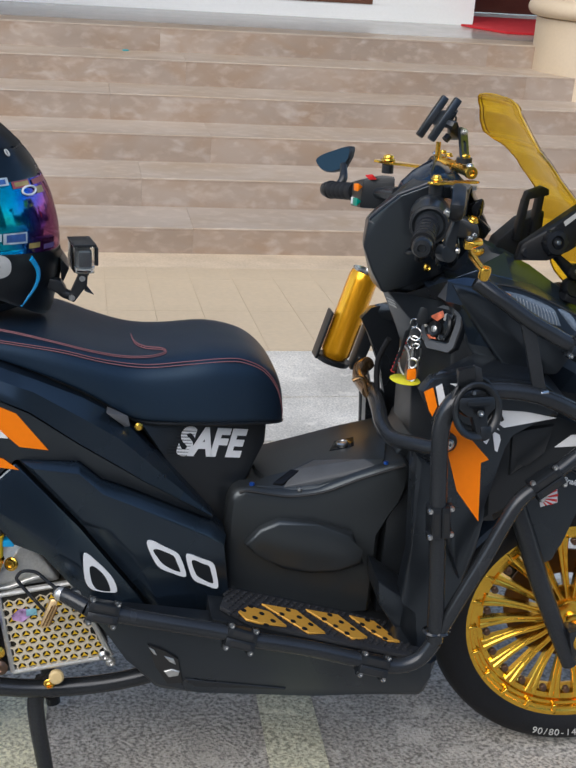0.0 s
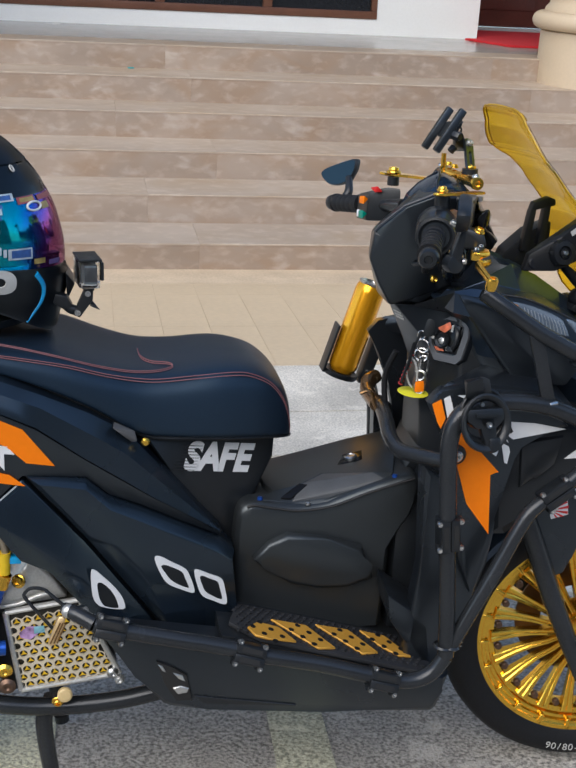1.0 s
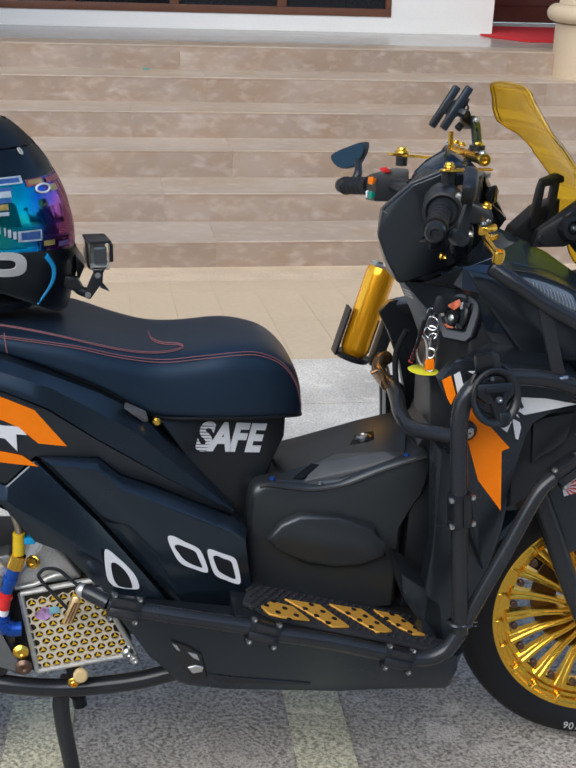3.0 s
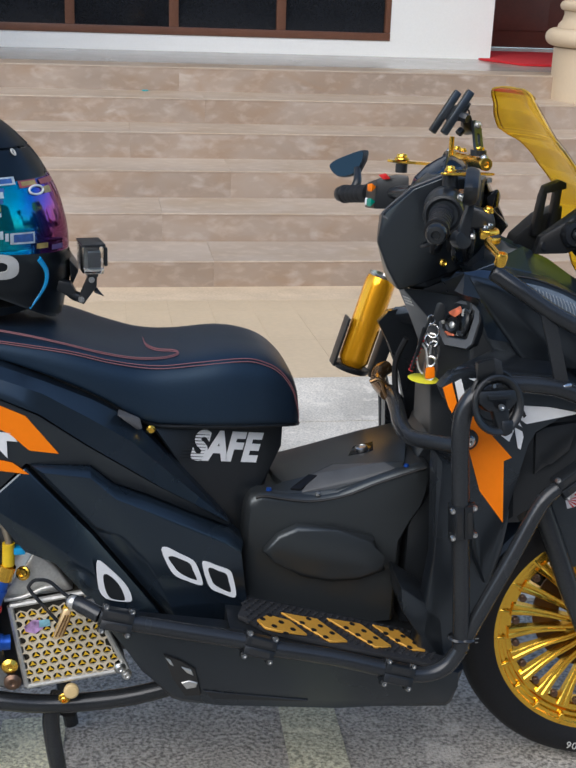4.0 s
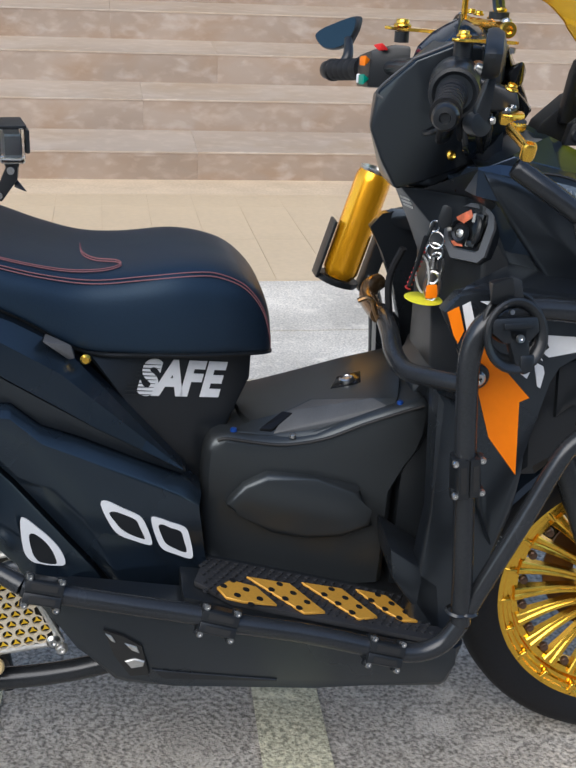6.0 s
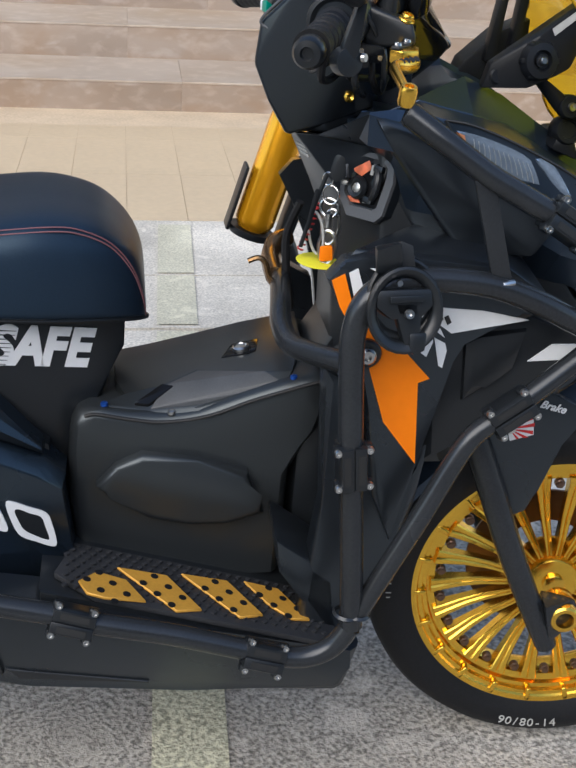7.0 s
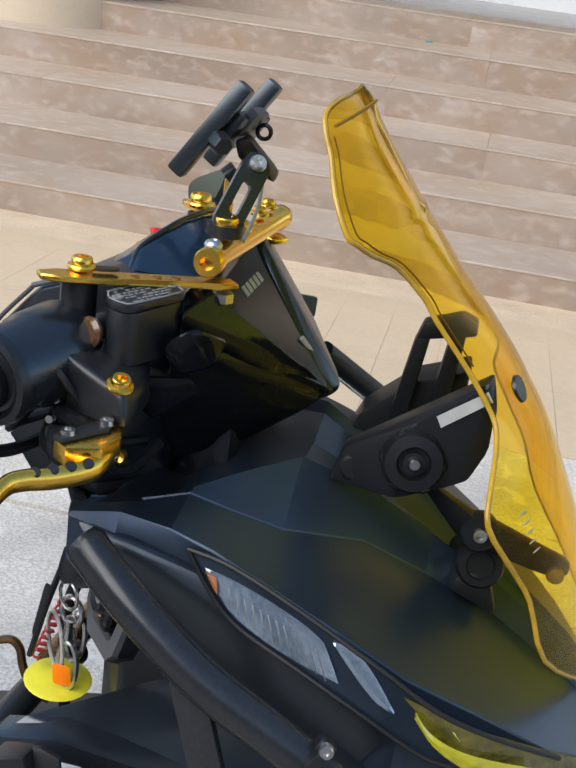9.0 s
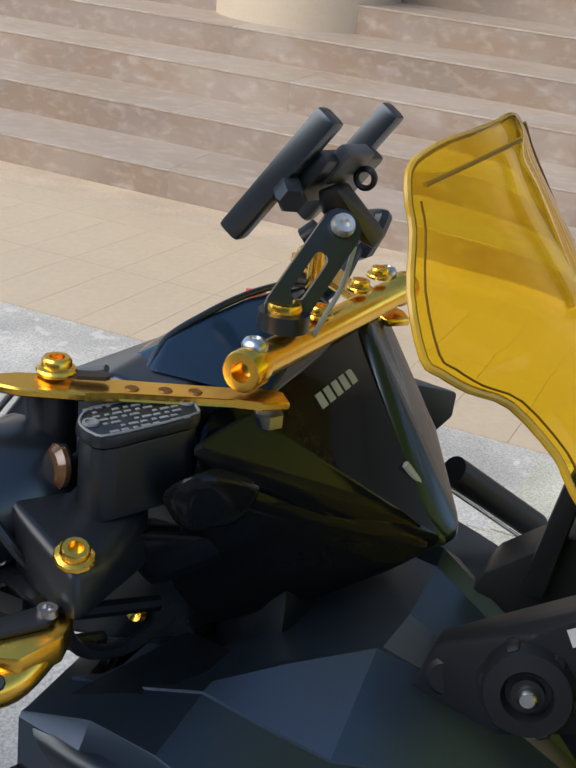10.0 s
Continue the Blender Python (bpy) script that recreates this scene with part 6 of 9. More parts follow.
part("sight_glass", lathe([(0.0, 0.004), (0.0075, 0.004), (0.009, 0.0), (0.0115, 0.0), (0.012, 0.003), (0.009, 0.006), (0.0, 0.005)], axis_to((-0.5, -0.85, 0.1), (0.311, -0.100, 0.990)) @ Matrix.Diagonal((0.8, 0.8, 0.8, 1)), 20), shade("amber_sight_glass", (0.10, 0.05, 0.02), 0.15, coat=0.5, bump=0), bars)


def gold_bolt(at, d, s=1.0):
    """A drilled six-lobed gold bolt."""
    at = Vector(at)
    prof = [(0.0055, 0.0), (0.0112, 0.0), (0.0120, 0.002), (0.0112, 0.0036), (0.0088, 0.0046), (0.0086, 0.0082), (0.0074, 0.0098), (0.0046, 0.0098), (0.004, 0.005), (0.0, 0.005)]
    return lathe([(r * s, h * s) for r, h in prof], axis_to(d, at), 12)


part("perch_bolt", gold_bolt((0.340, -0.132, 0.9725), (0.25, -0.25, 0.93), 0.70), GOLD, bars, "drilled gold bolt")
lever_bm = tube([(0.343, -0.150, 0.944), (0.342, -0.172, 0.940), (0.330, -0.193, 0.941), (0.317, -0.210, 0.944), (0.312, -0.222, 0.944), (0.311, -0.250, 0.940), (0.311, -0.272, 0.936)], [0.0066, 0.0070, 0.0066, 0.0062, 0.0058, 0.0052, 0.0050], 14, 6, flat=0.8)
lever = part("brake_lever", lever_bm, GOLD, bars, "gold brake lever with a drilled shank")
part("lever_tip", lathe([(0.003, -0.009), (0.0068, -0.009), (0.0078, -0.006), (0.0078, 0.005), (0.0066, 0.008), (0.0042, 0.008), (0.0038, 0.005), (0.0, 0.005)], axis_to((0.05, -0.25, 0.97), (0.311, -0.281, 0.934)), 20), GOLD, lever)
part("lever_block", hull([(x, y, z) for z in (0.9525, 0.9405) for x, y in ((0.333, -0.136), (0.346, -0.139), (0.350, -0.152), (0.345, -0.172), (0.328, -0.180), (0.318, -0.172), (0.321, -0.158))], 0.002), GOLD, lever)
for x, y in ((0.339, -0.147), (0.325, -0.169)):
    part("lever_screw", lathe([(0.0, 0.0), (0.0046, 0.0), (0.004, 0.0028), (0.0022, 0.0028), (0.0018, 0.0012), (0.0, 0.0012)], Matrix.Translation((x, y, 0.9555)), 12), STEEL, lever)
part("lever_adjuster", hull([(x, y, z) for z in (0.9525, 0.9560) for x, y in ((0.318, -0.174), (0.325, -0.178), (0.343, -0.152), (0.341, -0.140), (0.335, -0.141))], 0.002), INK, lever)
# black discs on the shank paint the shade inside its drillings
for k in range(4):
    part("lever_hole_shade", lathe([(0.0, 0.0), (0.0034, 0.0), (0.0028, 0.001), (0.0, 0.001)], axis_to((0.35, -0.5, 0.8), (0.3415 - 0.0065 * k, -0.1805 - 0.0085 * k, 0.9462 + 0.0006 * k)), 10), INK, lever, smooth=False)
for pts, r in (([(0.300, -0.100, 0.952), (0.296, -0.118, 0.930), (0.302, -0.110, 0.905), (0.318, -0.070, 0.890)], 0.0036), ([(0.322, -0.108, 0.958), (0.326, -0.118, 0.932), (0.330, -0.100, 0.905), (0.336, -0.060, 0.892)], 0.0032), ([(0.285, -0.128, 0.990), (0.302, -0.132, 0.976), (0.316, -0.124, 0.955), (0.322, -0.100, 0.935)], 0.0024)):
    part("control_cable", tube(pts, r, 8, 5), GUARD, bars)
part("cable_clip", hull([(x, y, z) for x in (0.296, 0.310) for y in (-0.122, -0.104) for z in (0.926, 0.937)], 0.002), PLASTIC, bars)
part("switch_box", hull([(0.298, -0.128, 0.950), (0.322, -0.134, 0.948), (0.326, -0.118, 0.930), (0.300, -0.112, 0.928), (0.300, -0.095, 0.950), (0.326, -0.098, 0.948)], 0.003), GUARD, bars)
for x, y, z in ((0.300, -0.1305, 0.944), (0.318, -0.1325, 0.938)):
    part("box_screw", lathe([(0.0, 0.0), (0.0028, 0.0), (0.0024, 0.0018), (0.0, 0.0018)], axis_to((-0.1, -0.97, 0.1), (x, y, z)), 10), STEEL, bars)
# right bar-end mirror seen from behind its stalk
part("mirror_stalk", hull([(x, y, z) for y in (-0.280, -0.266) for x, z in ((0.249, 0.956), (0.253, 0.951), (0.262, 0.955), (0.268, 0.966), (0.272, 1.006), (0.266, 1.012), (0.261, 0.992))], 0.003), PLASTIC, bars)
part("mirror_pivot", lathe([(0.0, -0.010), (0.010, -0.010), (0.012, -0.006), (0.012, 0.008), (0.0, 0.010)], axis_to((0.3, -0.9, 0.1), (0.258, -0.272, 0.958)), 16), PLASTIC, bars)
part("mirror_pivot_screw", lathe([(0.0, 0.0), (0.0040, 0.0), (0.0034, 0.003), (0.0, 0.003)], axis_to((0.75, -0.65, 0.1), (0.2715, -0.276, 0.962)), 10), STEEL, bars)
part("mirror_ball", lathe([(0.0, -0.008), (0.004, -0.006), (0.0055, 0.0), (0.004, 0.006), (0.0, 0.008)], axis_to((-0.8, 0.1, 0.4), (0.257, -0.272, 1.010)), 14), STEEL, bars)


def mirror_head(c, out, up, back, parent, w=0.044, h=0.032):
    c, out, up, back = (Vector(v) for v in (c, out, up, back))
    shape = [(p.x, p.y) for p in smooth_line([(-0.85, -0.70, 0), (-0.2, -0.95, 0), (0.5, -0.75, 0), (1.12, 0.0, 0), (0.9, 0.42, 0), (0.2, 0.72, 0), (-0.55, 0.95, 0), (-0.92, 0.82, 0), (-1.0, 0.1, 0)], 3)]
    rings = [[c + out * (x * w * k) + up * (z * h * k) + back * d for x, z in shape] for k, d in ((0.93, -0.004), (1.0, 0.0), (1.0, 0.006), (0.86, 0.012), (0.5, 0.015))]
    m = part("mirror_head", loft(rings), PLASTIC, parent, "small black bar mirror", angle=30)
    ring = [[c + out * (x * w * 0.9) + up * (z * h * 0.9) + back * d for x, z in shape] for d in (-0.0046, -0.0040)]
    part("mirror_glass", loft(ring), shade("mirror_glass", (0.055, 0.075, 0.08), 0.08, metal=1.0, bump=0, vary=0.05), m)
    return m


mirror_head((0.257, -0.290, 1.026), (-0.31, -0.95, 0.0), (0.05, 0.0, 1.0), (0.95, -0.31, 0.0), bars, 0.030, 0.024)
mirror_head((0.250, 0.402, 0.978), (-0.62, 0.78, -0.18), (0.28, 0.1, 0.95), (0.78, 0.6, -0.1), bars, 0.039, 0.026)
part("mirror_stalk", tube([(0.246, 0.350, 0.935), (0.258, 0.352, 0.952), (0.262, 0.375, 0.974)], [0.007, 0.008, 0.006], 10), PLASTIC, bars)
# left switch cluster
part("switch_housing", hull([(0.305, 0.165, 0.988), (0.305, 0.165, 0.94), (0.285, 0.175, 0.988), (0.255, 0.19, 0.978), (0.250, 0.245, 0.965), (0.280, 0.240, 0.970), (0.285, 0.175, 0.93), (0.252, 0.19, 0.928), (0.248, 0.245, 0.922), (0.278, 0.24, 0.925)], 0.008), PLASTIC, bars)
part("hazard_switch", hull([(0.246, 0.183, 0.972), (0.243, 0.205, 0.968), (0.243, 0.205, 0.955), (0.246, 0.183, 0.957), (0.256, 0.19, 0.965)], 0.002), ORANGE, bars, "orange push switch")
part("horn_button", hull([(0.246, 0.186, 0.947), (0.243, 0.206, 0.944), (0.243, 0.206, 0.930), (0.246, 0.186, 0.932), (0.256, 0.19, 0.94)], 0.002), GREEN, bars, "green push switch")
part("signal_button", hull([(0.244, 0.207, 0.945), (0.242, 0.214, 0.943), (0.242, 0.214, 0.931), (0.244, 0.207, 0.932), (0.254, 0.21, 0.94)], 0.001), WHITE, bars)
part("start_button", hull([(0.265, 0.170, 0.990), (0.255, 0.185, 0.985), (0.27, 0.19, 0.985), (0.275, 0.17, 0.980), (0.262, 0.175, 0.978)], 0.002), RED, bars)

part("clutch_perch", hull([(0.374, 0.185, 0.951), (0.404, 0.190, 0.951), (0.404, 0.190, 0.934), (0.394, 0.187, 0.920), (0.380, 0.185, 0.930), (0.36, 0.17, 0.955), (0.37, 0.21, 0.945), (0.39, 0.20, 0.93)], 0.003), GREY_PLASTIC, bars)
# gold stiffener plates, cross bar and the phone mount on it
def bar_plate(name, a, b, wide, thick, parent):
    a, b = Vector(a), Vector(b)
    d = (b - a).normalized()
    s = Vector((0, 0, 1)).cross(d).normalized()
    L = (b - a).length
    pts = []
    for t, w in ((0, 0.45), (0.10, 0.9), (0.30, 1.0), (0.42, 0.62), (0.80, 0.55), (0.90, 0.9), (1.0, 0.6)):
        for k in (-1, 1):
            pts.append((a + d * L * t + s * wide * w * k, t, k))
    bm = bmesh.new()
    top = [bm.verts.new(p + Vector((0, 0, thick))) for p, t, k in pts if k < 0] + [bm.verts.new(p + Vector((0, 0, thick))) for p, t, k in reversed(pts) if k > 0]
    low = [bm.verts.new(v.co - Vector((0, 0, thick))) for v in top]
    n = len(top)
    bm.faces.new(top)
    bm.faces.new(low[::-1])
    for i in range(n):
        bm.faces.new((top[i], low[i], low[(i + 1) % n], top[(i + 1) % n]))
    bevel(bm, 0.0008, 1)
    return part(name, bm, GOLD, parent)


stay = part("cross_bar", lathe([(0.0, 0.010), (0.0044, 0.009), (0.0046, 0.0), (0.0086, 0.0), (0.0094, 0.0012), (0.0094, 0.012), (0.0080, 0.0135), (0.0080, 0.186), (0.0094, 0.188), (0.0094, 0.198), (0.0086, 0.2), (0.0, 0.2)], axis_to((0.008, 0.2, -0.008), (0.362, -0.045, 1.028)), 28), GOLD, scooter, "gold handlebar cross bar")
bar_plate("stiffener", (0.279, -0.108, 1.0195), (0.377, -0.026, 1.0105), 0.0100, 0.0038, stay)
bar_plate("stiffener", (0.279, 0.212, 1.004), (0.377, 0.130, 1.004), 0.012, 0.0045, stay)
# holes and slot are dark pieces on top, coloured as the shadow inside
for t in (0.47, 0.58, 0.68):
    p = Vector((0.279, -0.112, 1.019)).lerp(Vector((0.377, -0.026, 1.010)), t)
    part("plate_hole", lathe([(0.0, 0.0), (0.0034, 0.0), (0.0028, 0.0006), (0.0, 0.0006)], Matrix.Translation(p + Vector((0, 0, 0.0043))), 10), shade("bronze_shadow", (0.25, 0.11, 0.02), 0.5, metal=0.8, bump=0), stay, smooth=False)
slot_a, slot_b = Vector((0.3055, -0.0815, 1.0234)), Vector((0.3130, -0.0752, 1.0228))
part("plate_slot", hull([p + Vector((0.0034 * math.cos(a), 0.0034 * math.sin(a), h)) for p in (slot_a, slot_b) for a in (k * math.pi / 5 for k in range(10)) for h in (-0.001, 0.0007)]), shade("slot_shadow", (0.03, 0.02, 0.01), 0.6, bump=0), stay, smooth=False)
part("plate_bolt", gold_bolt((0.296, -0.084, 1.0225), (0, 0, 1), 0.74), GOLD, stay, "drilled gold bolt")
part("plate_bolt", gold_bolt((0.296, 0.19, 1.009), (0, 0, 1), 1.05), GOLD, stay, "drilled gold bolt")
part("spacer", lathe([(0.0, 0.0), (0.011, 0.0), (0.011, 0.03), (0.0, 0.03)], Matrix.Translation((0.296, -0.086, 0.9885)), 16), PLASTIC, stay)
part("spacer", lathe([(0.0, 0.0), (0.010, 0.0), (0.010, 0.014), (0.0, 0.014)], Matrix.Translation((0.296, 0.19, 0.989)), 16), PLASTIC, stay)
for yy, zz in ((-0.033, 1.0355), (0.140, 1.0290)):
    part("dome_bolt", lathe([(0.0058, 0.0), (0.0060, 0.002), (0.0046, 0.0042), (0.0024, 0.0050), (0.0018, 0.0034), (0.0, 0.0034)], Matrix.Translation((0.362, yy, zz)), 16), STEEL, stay)
for yy in (0.03, 0.085, 0.115):
    part("clamp_bolt", gold_bolt((0.366, yy, 1.034), (0, 0, 1), 0.6), GOLD, stay)
part("clamp_bolt", tube([(0.344, 0.075, 1.03), (0.344, 0.075, 1.058)], 0.004, 10), GOLD, stay)
part("under_nut", lathe([(0.0, 0.0), (0.007, 0.0), (0.007, 0.006), (0.0, 0.006)], Matrix.Translation((0.371, -0.030, 1.001)), 6), STEEL, stay)

mount = thing("phone_mount", "black folding phone mount bolted to the gold cross bar", "phone mount")
mount.matrix_world = LEAN


def slotted_arm(a, b, w, thick, parent, mat, normal):
    """A flat bracket with rounded ends and a slot along it."""
    a, b, nrm = Vector(a), Vector(b), Vector(normal).normalized()
    d = (b - a).normalized()
    s = d.cross(nrm).normalized()
    L = (b - a).length
    def loop(r, l0, l1):
        out = []
        for k in range(9):
            t = radians(90 + k * 180 / 8)
            out.append(a + d * (l0 + r * math.cos(t)) + s * (r * math.sin(t)))
        for k in range(9):
            t = radians(-90 + k * 180 / 8)
            out.append(a + d * (l1 + r * math.cos(t)) + s * (r * math.sin(t)))
        return out
    o, i = loop(w, 0, L), loop(w * 0.36, L * 0.22, L * 0.62)
    bm = bmesh.new()
    n = len(o)
    vs = [[bm.verts.new(p + nrm * h) for p in q] for q in (o, i) for h in (-thick / 2, thick / 2)]
    for k in range(n):
        j = (k + 1) % n
        bm.faces.new((vs[0][k], vs[0][j], vs[2][j], vs[2][k]))
        bm.faces.new((vs[1][k], vs[3][k], vs[3][j], vs[1][j]))
        bm.faces.new((vs[0][k], vs[1][k], vs[1][j], vs[0][j]))
        bm.faces.new((vs[2][k], vs[2][j], vs[3][j], vs[3][k]))
    return part("bracket", bm, mat, parent)


slotted_arm((0.362, -0.004, 1.045), (0.369, 0.036, 1.077), 0.0100, 0.005, mount, BODY, (0.50, -0.83, 0.25))
part("charge_cord", tube([(0.372, 0.050, 1.066), (0.374, 0.034, 1.050), (0.372, 0.018, 1.036), (0.368, 0.010, 1.020)], 0.0013, 6, 4), PRINT_GREY, mount, "pale charging cord")
part("arm_collar", lathe([(0.0, 0.0), (0.012, 0.0), (0.012, 0.008), (0.0, 0.008)], Matrix.Translation((0.362, -0.004, 1.037)), 20), PLASTIC, mount)
part("arm_bolt", lathe([(0.0, 0.0), (0.0082, 0.0), (0.0085, 0.003), (0.0078, 0.005), (0.005, 0.0055), (0.004, 0.004), (0.0, 0.004)], Matrix.Translation((0.362, -0.005, 1.0445)), 20), GOLD, mount)
part("hinge_bolt", lathe([(0.0, 0.003), (0.003, 0.003), (0.004, 0.0065), (0.0075, 0.007), (0.009, 0.003), (0.009, 0.0), (0.0, 0.0)], axis_to((0.42, -0.50, 0.65), (0.3700, 0.0345, 1.0785)) @ Matrix.Diagonal((0.66, 0.66, 0.6, 1)), 18), ALLOY, mount)
part("hinge_block", hull([(0.350, 0.046, 1.090), (0.362, 0.042, 1.094), (0.378, 0.080, 1.068), (0.370, 0.090, 1.058), (0.352, 0.050, 1.078), (0.354, 0.075, 1.092), (0.362, 0.09, 1.062), (0.378, 0.064, 1.062)], 0.003), PLASTIC, mount)
part("swivel_knob", lathe([(0.0, 0.0), (0.006, 0.0), (0.0075, 0.003), (0.0075, 0.014), (0.006, 0.017), (0.0, 0.017)], axis_to((0.55, -0.8, -0.2), (0.340, 0.034, 1.092)), 6), PLASTIC, mount)
U, Vv, N = Vector((0.545, 0.10, 0.832)).normalized(), Vector((0.05, 0.99, -0.10)).normalized(), Vector((-0.83, 0.06, 0.55)).normalized()


def plate(c, hu, hv, hn, r, mat, parent, name):
    c = Vector(c)
    pts = [c + U * (a * hu) + Vv * (b * hv) + N * (d * hn) for a in (-1, 1) for b in (-1, 1) for d in (-1, 1)]
    return part(name, hull(pts, r), mat, parent)


cradle = plate((0.3365, 0.033, 1.0965), 0.0375, 0.0065, 0.0062, 0.003, BODY, mount, "cradle_jaw")
tagged(cradle, "black phone clamp jaw with pale rubbed edges")
far_jaw = plate((0.3405, 0.110, 1.0925), 0.0375, 0.0065, 0.0062, 0.003, BODY, mount, "cradle_jaw")
plate((0.3480, 0.110, 1.1000), 0.018, 0.0035, 0.0030, 0.001, INK, far_jaw, "jaw_slot")
plate((0.3490, 0.072, 1.0935), 0.014, 0.036, 0.0045, 0.003, PLASTIC, mount, "cradle_back")
plate((0.3560, 0.066, 1.1010), 0.010, 0.016, 0.004, 0.002, GREY_PLASTIC, mount, "cradle_latch")
part("release_ring", tube([Vector((0.364, 0.074, 1.094)) + 0.0048 * Vector((math.cos(a), 0.2, math.sin(a))) for a in (2 * math.pi * k / 12 for k in range(12))], 0.0016, 6, 2, True), PLASTIC, mount)
part("cradle_screw", tube([(0.352, 0.052, 1.070), (0.346, 0.050, 1.064)], 0.006, 10), PLASTIC, mount)

# windscreen and its folding stays
SHAPE = [(0.4290, 1.1345, 0.020), (0.4305, 1.1338, 0.050), (0.4350, 1.1308, 0.0765), (0.4385, 1.1275, 0.0872), (0.4410, 1.1235, 0.0912), (0.4450, 1.1160, 0.0945), (0.4510, 1.1070, 0.0985), (0.4650, 1.0885, 0.114), (0.4800, 1.0690, 0.1225), (0.4850, 1.0640, 0.1195), (0.4900, 1.0570, 0.110), (0.4970, 1.0490, 0.0945), (0.5130, 1.0300, 0.085), (0.5230, 1.0180, 0.0865),
         (0.5470, 0.9930, 0.089), (0.5680, 0.9690, 0.093), (0.5770, 0.9570, 0.102), (0.5910, 0.9380, 0.130), (0.6020, 0.9200, 0.146), (0.6160, 0.8930, 0.138), (0.6280, 0.8690, 0.130), (0.6440, 0.8300, 0.128), (0.6580, 0.7950, 0.085), (0.6700, 0.7600, 0.020)]
SC = 0.043


def shield_pt(row, u, off=0.0):
    x, z, w = row
    y = u * w
    return Vector((x - 2.0 * y * y + off * 0.86, SC + y, z + off * 0.5))


line = smooth_line(SHAPE, 3)
grid_f = [[shield_pt(tuple(p), k / 7) for k in range(-7, 8)] for p in line]
bm = bmesh.new()
fr = [[bm.verts.new(v) for v in r] for r in grid_f]
bk = [[bm.verts.new(v - Vector((0.0030, 0, 0.0018))) for v in r] for r in grid_f]
for g, flip in ((fr, False), (bk, True)):
    for a, b in zip(g, g[1:]):
        for k in range(len(a) - 1):
            q = (a[k], a[k + 1], b[k + 1], b[k])
            bm.faces.new(q[::-1] if flip else q)
for a, b, c, d in zip(fr, fr[1:], bk, bk[1:]):
    bm.faces.new((a[0], b[0], d[0], c[0]))
    bm.faces.new((a[-1], c[-1], d[-1], b[-1]))
for r, s in ((fr[0], bk[0]), (fr[-1], bk[-1])):
    for k in range(len(r) - 1):
        bm.faces.new((r[k], s[k], s[k + 1], r[k + 1]))
shield = part("windscreen", bm, SHIELD, scooter, "tall yellow tinted acrylic windscreen", angle=50)
edge = [r[0] for r in grid_f] + [r[-1] for r in grid_f[::-1]]
part("windscreen_edge", tube([p - Vector((0.0015, 0, 0.0009)) for p in edge], 0.0017, 8, 1, True, smooth=False), shade("yellow_acrylic_edge", (0.46, 0.27, 0.012), 0.2, vary=0.25, scale=30, bump=0), shield)
part("windscreen_bead", tube([shield_pt(tuple(p), -0.965, 0.0010) for p in line[15:43]], 0.0005, 6, 1, smooth=False), shade("dark_amber_bead", (0.13, 0.065, 0.002), 0.5, bump=0, spec=0.1), shield)
part("windscreen_bead", tube([shield_pt(tuple(p), 0.95, 0.0006) for p in line[10:27]], 0.0010, 6, 1, smooth=False), shade("brown_amber_bead", (0.20, 0.10, 0.005), 0.5, bump=0, spec=0.1), shield)
part("windscreen_bead", tube([shield_pt((0.4425 - 0.0035 * (1 - k * k), 1.1215 + 0.007 * (1 - k * k), 0.0860), k, 0.0006) for k in (e / 10 for e in range(-10, 3))], 0.0011, 6, 1, smooth=False), shade("amber_top_bead", (0.26, 0.14, 0.01), 0.5, bump=0, spec=0.1), shield)
part("windscreen_stud", lathe([(0.0, -0.003), (0.006, -0.003), (0.006, -0.001), (0.0095, 0.0), (0.009, 0.002), (0.0, 0.003)], axis_to((0.80, -0.22, 0.5), shield_pt((0.568, 0.969, 0.093), -0.44, 0.0005)), 18), PLASTIC, shield)
tick = shade("pale_etched_print", (0.45, 0.42, 0.28), 0.6, bump=0)
for i in range(5):
    bm = bmesh.new()
    q = shield_pt((0.6035 + 0.0032 * i, 0.9165 - 0.0056 * i, 0.142), -0.80, 0.0012)
    bmesh.ops.create_cube(bm, size=1, matrix=Matrix.Translation(q) @ Matrix.Rotation(radians(28), 4, "Y") @ Matrix.Rotation(radians(-22), 4, "Z") @ Matrix.Diagonal((0.0006, 0.012 if i < 3 else 0.008, 0.0032, 1)))
    part("care_label_bar", bm, tick, shield, smooth=False)

NYLON = shade("dark_nylon", (0.0075, 0.0085, 0.0105), 0.42, vary=0.2, scale=8, fine=900, bump=0.12, depth=0.0003, spec=0.3)
stays = part("windscreen_stay", hull([(0.455, -0.026, 0.892), (0.462, -0.026, 0.918), (0.505, -0.044, 0.950), (0.545, -0.044, 0.985), (0.552, -0.040, 0.965), (0.553, -0.041, 0.940), (0.544, -0.043, 0.918), (0.530, -0.044, 0.910), (0.500, -0.044, 0.896), (0.455, -0.012, 0.892), (0.462, -0.012, 0.918), (0.548, -0.020, 0.985), (0.53, -0.02, 0.912)], 0.004), NYLON, scooter, "black folding windscreen stay")
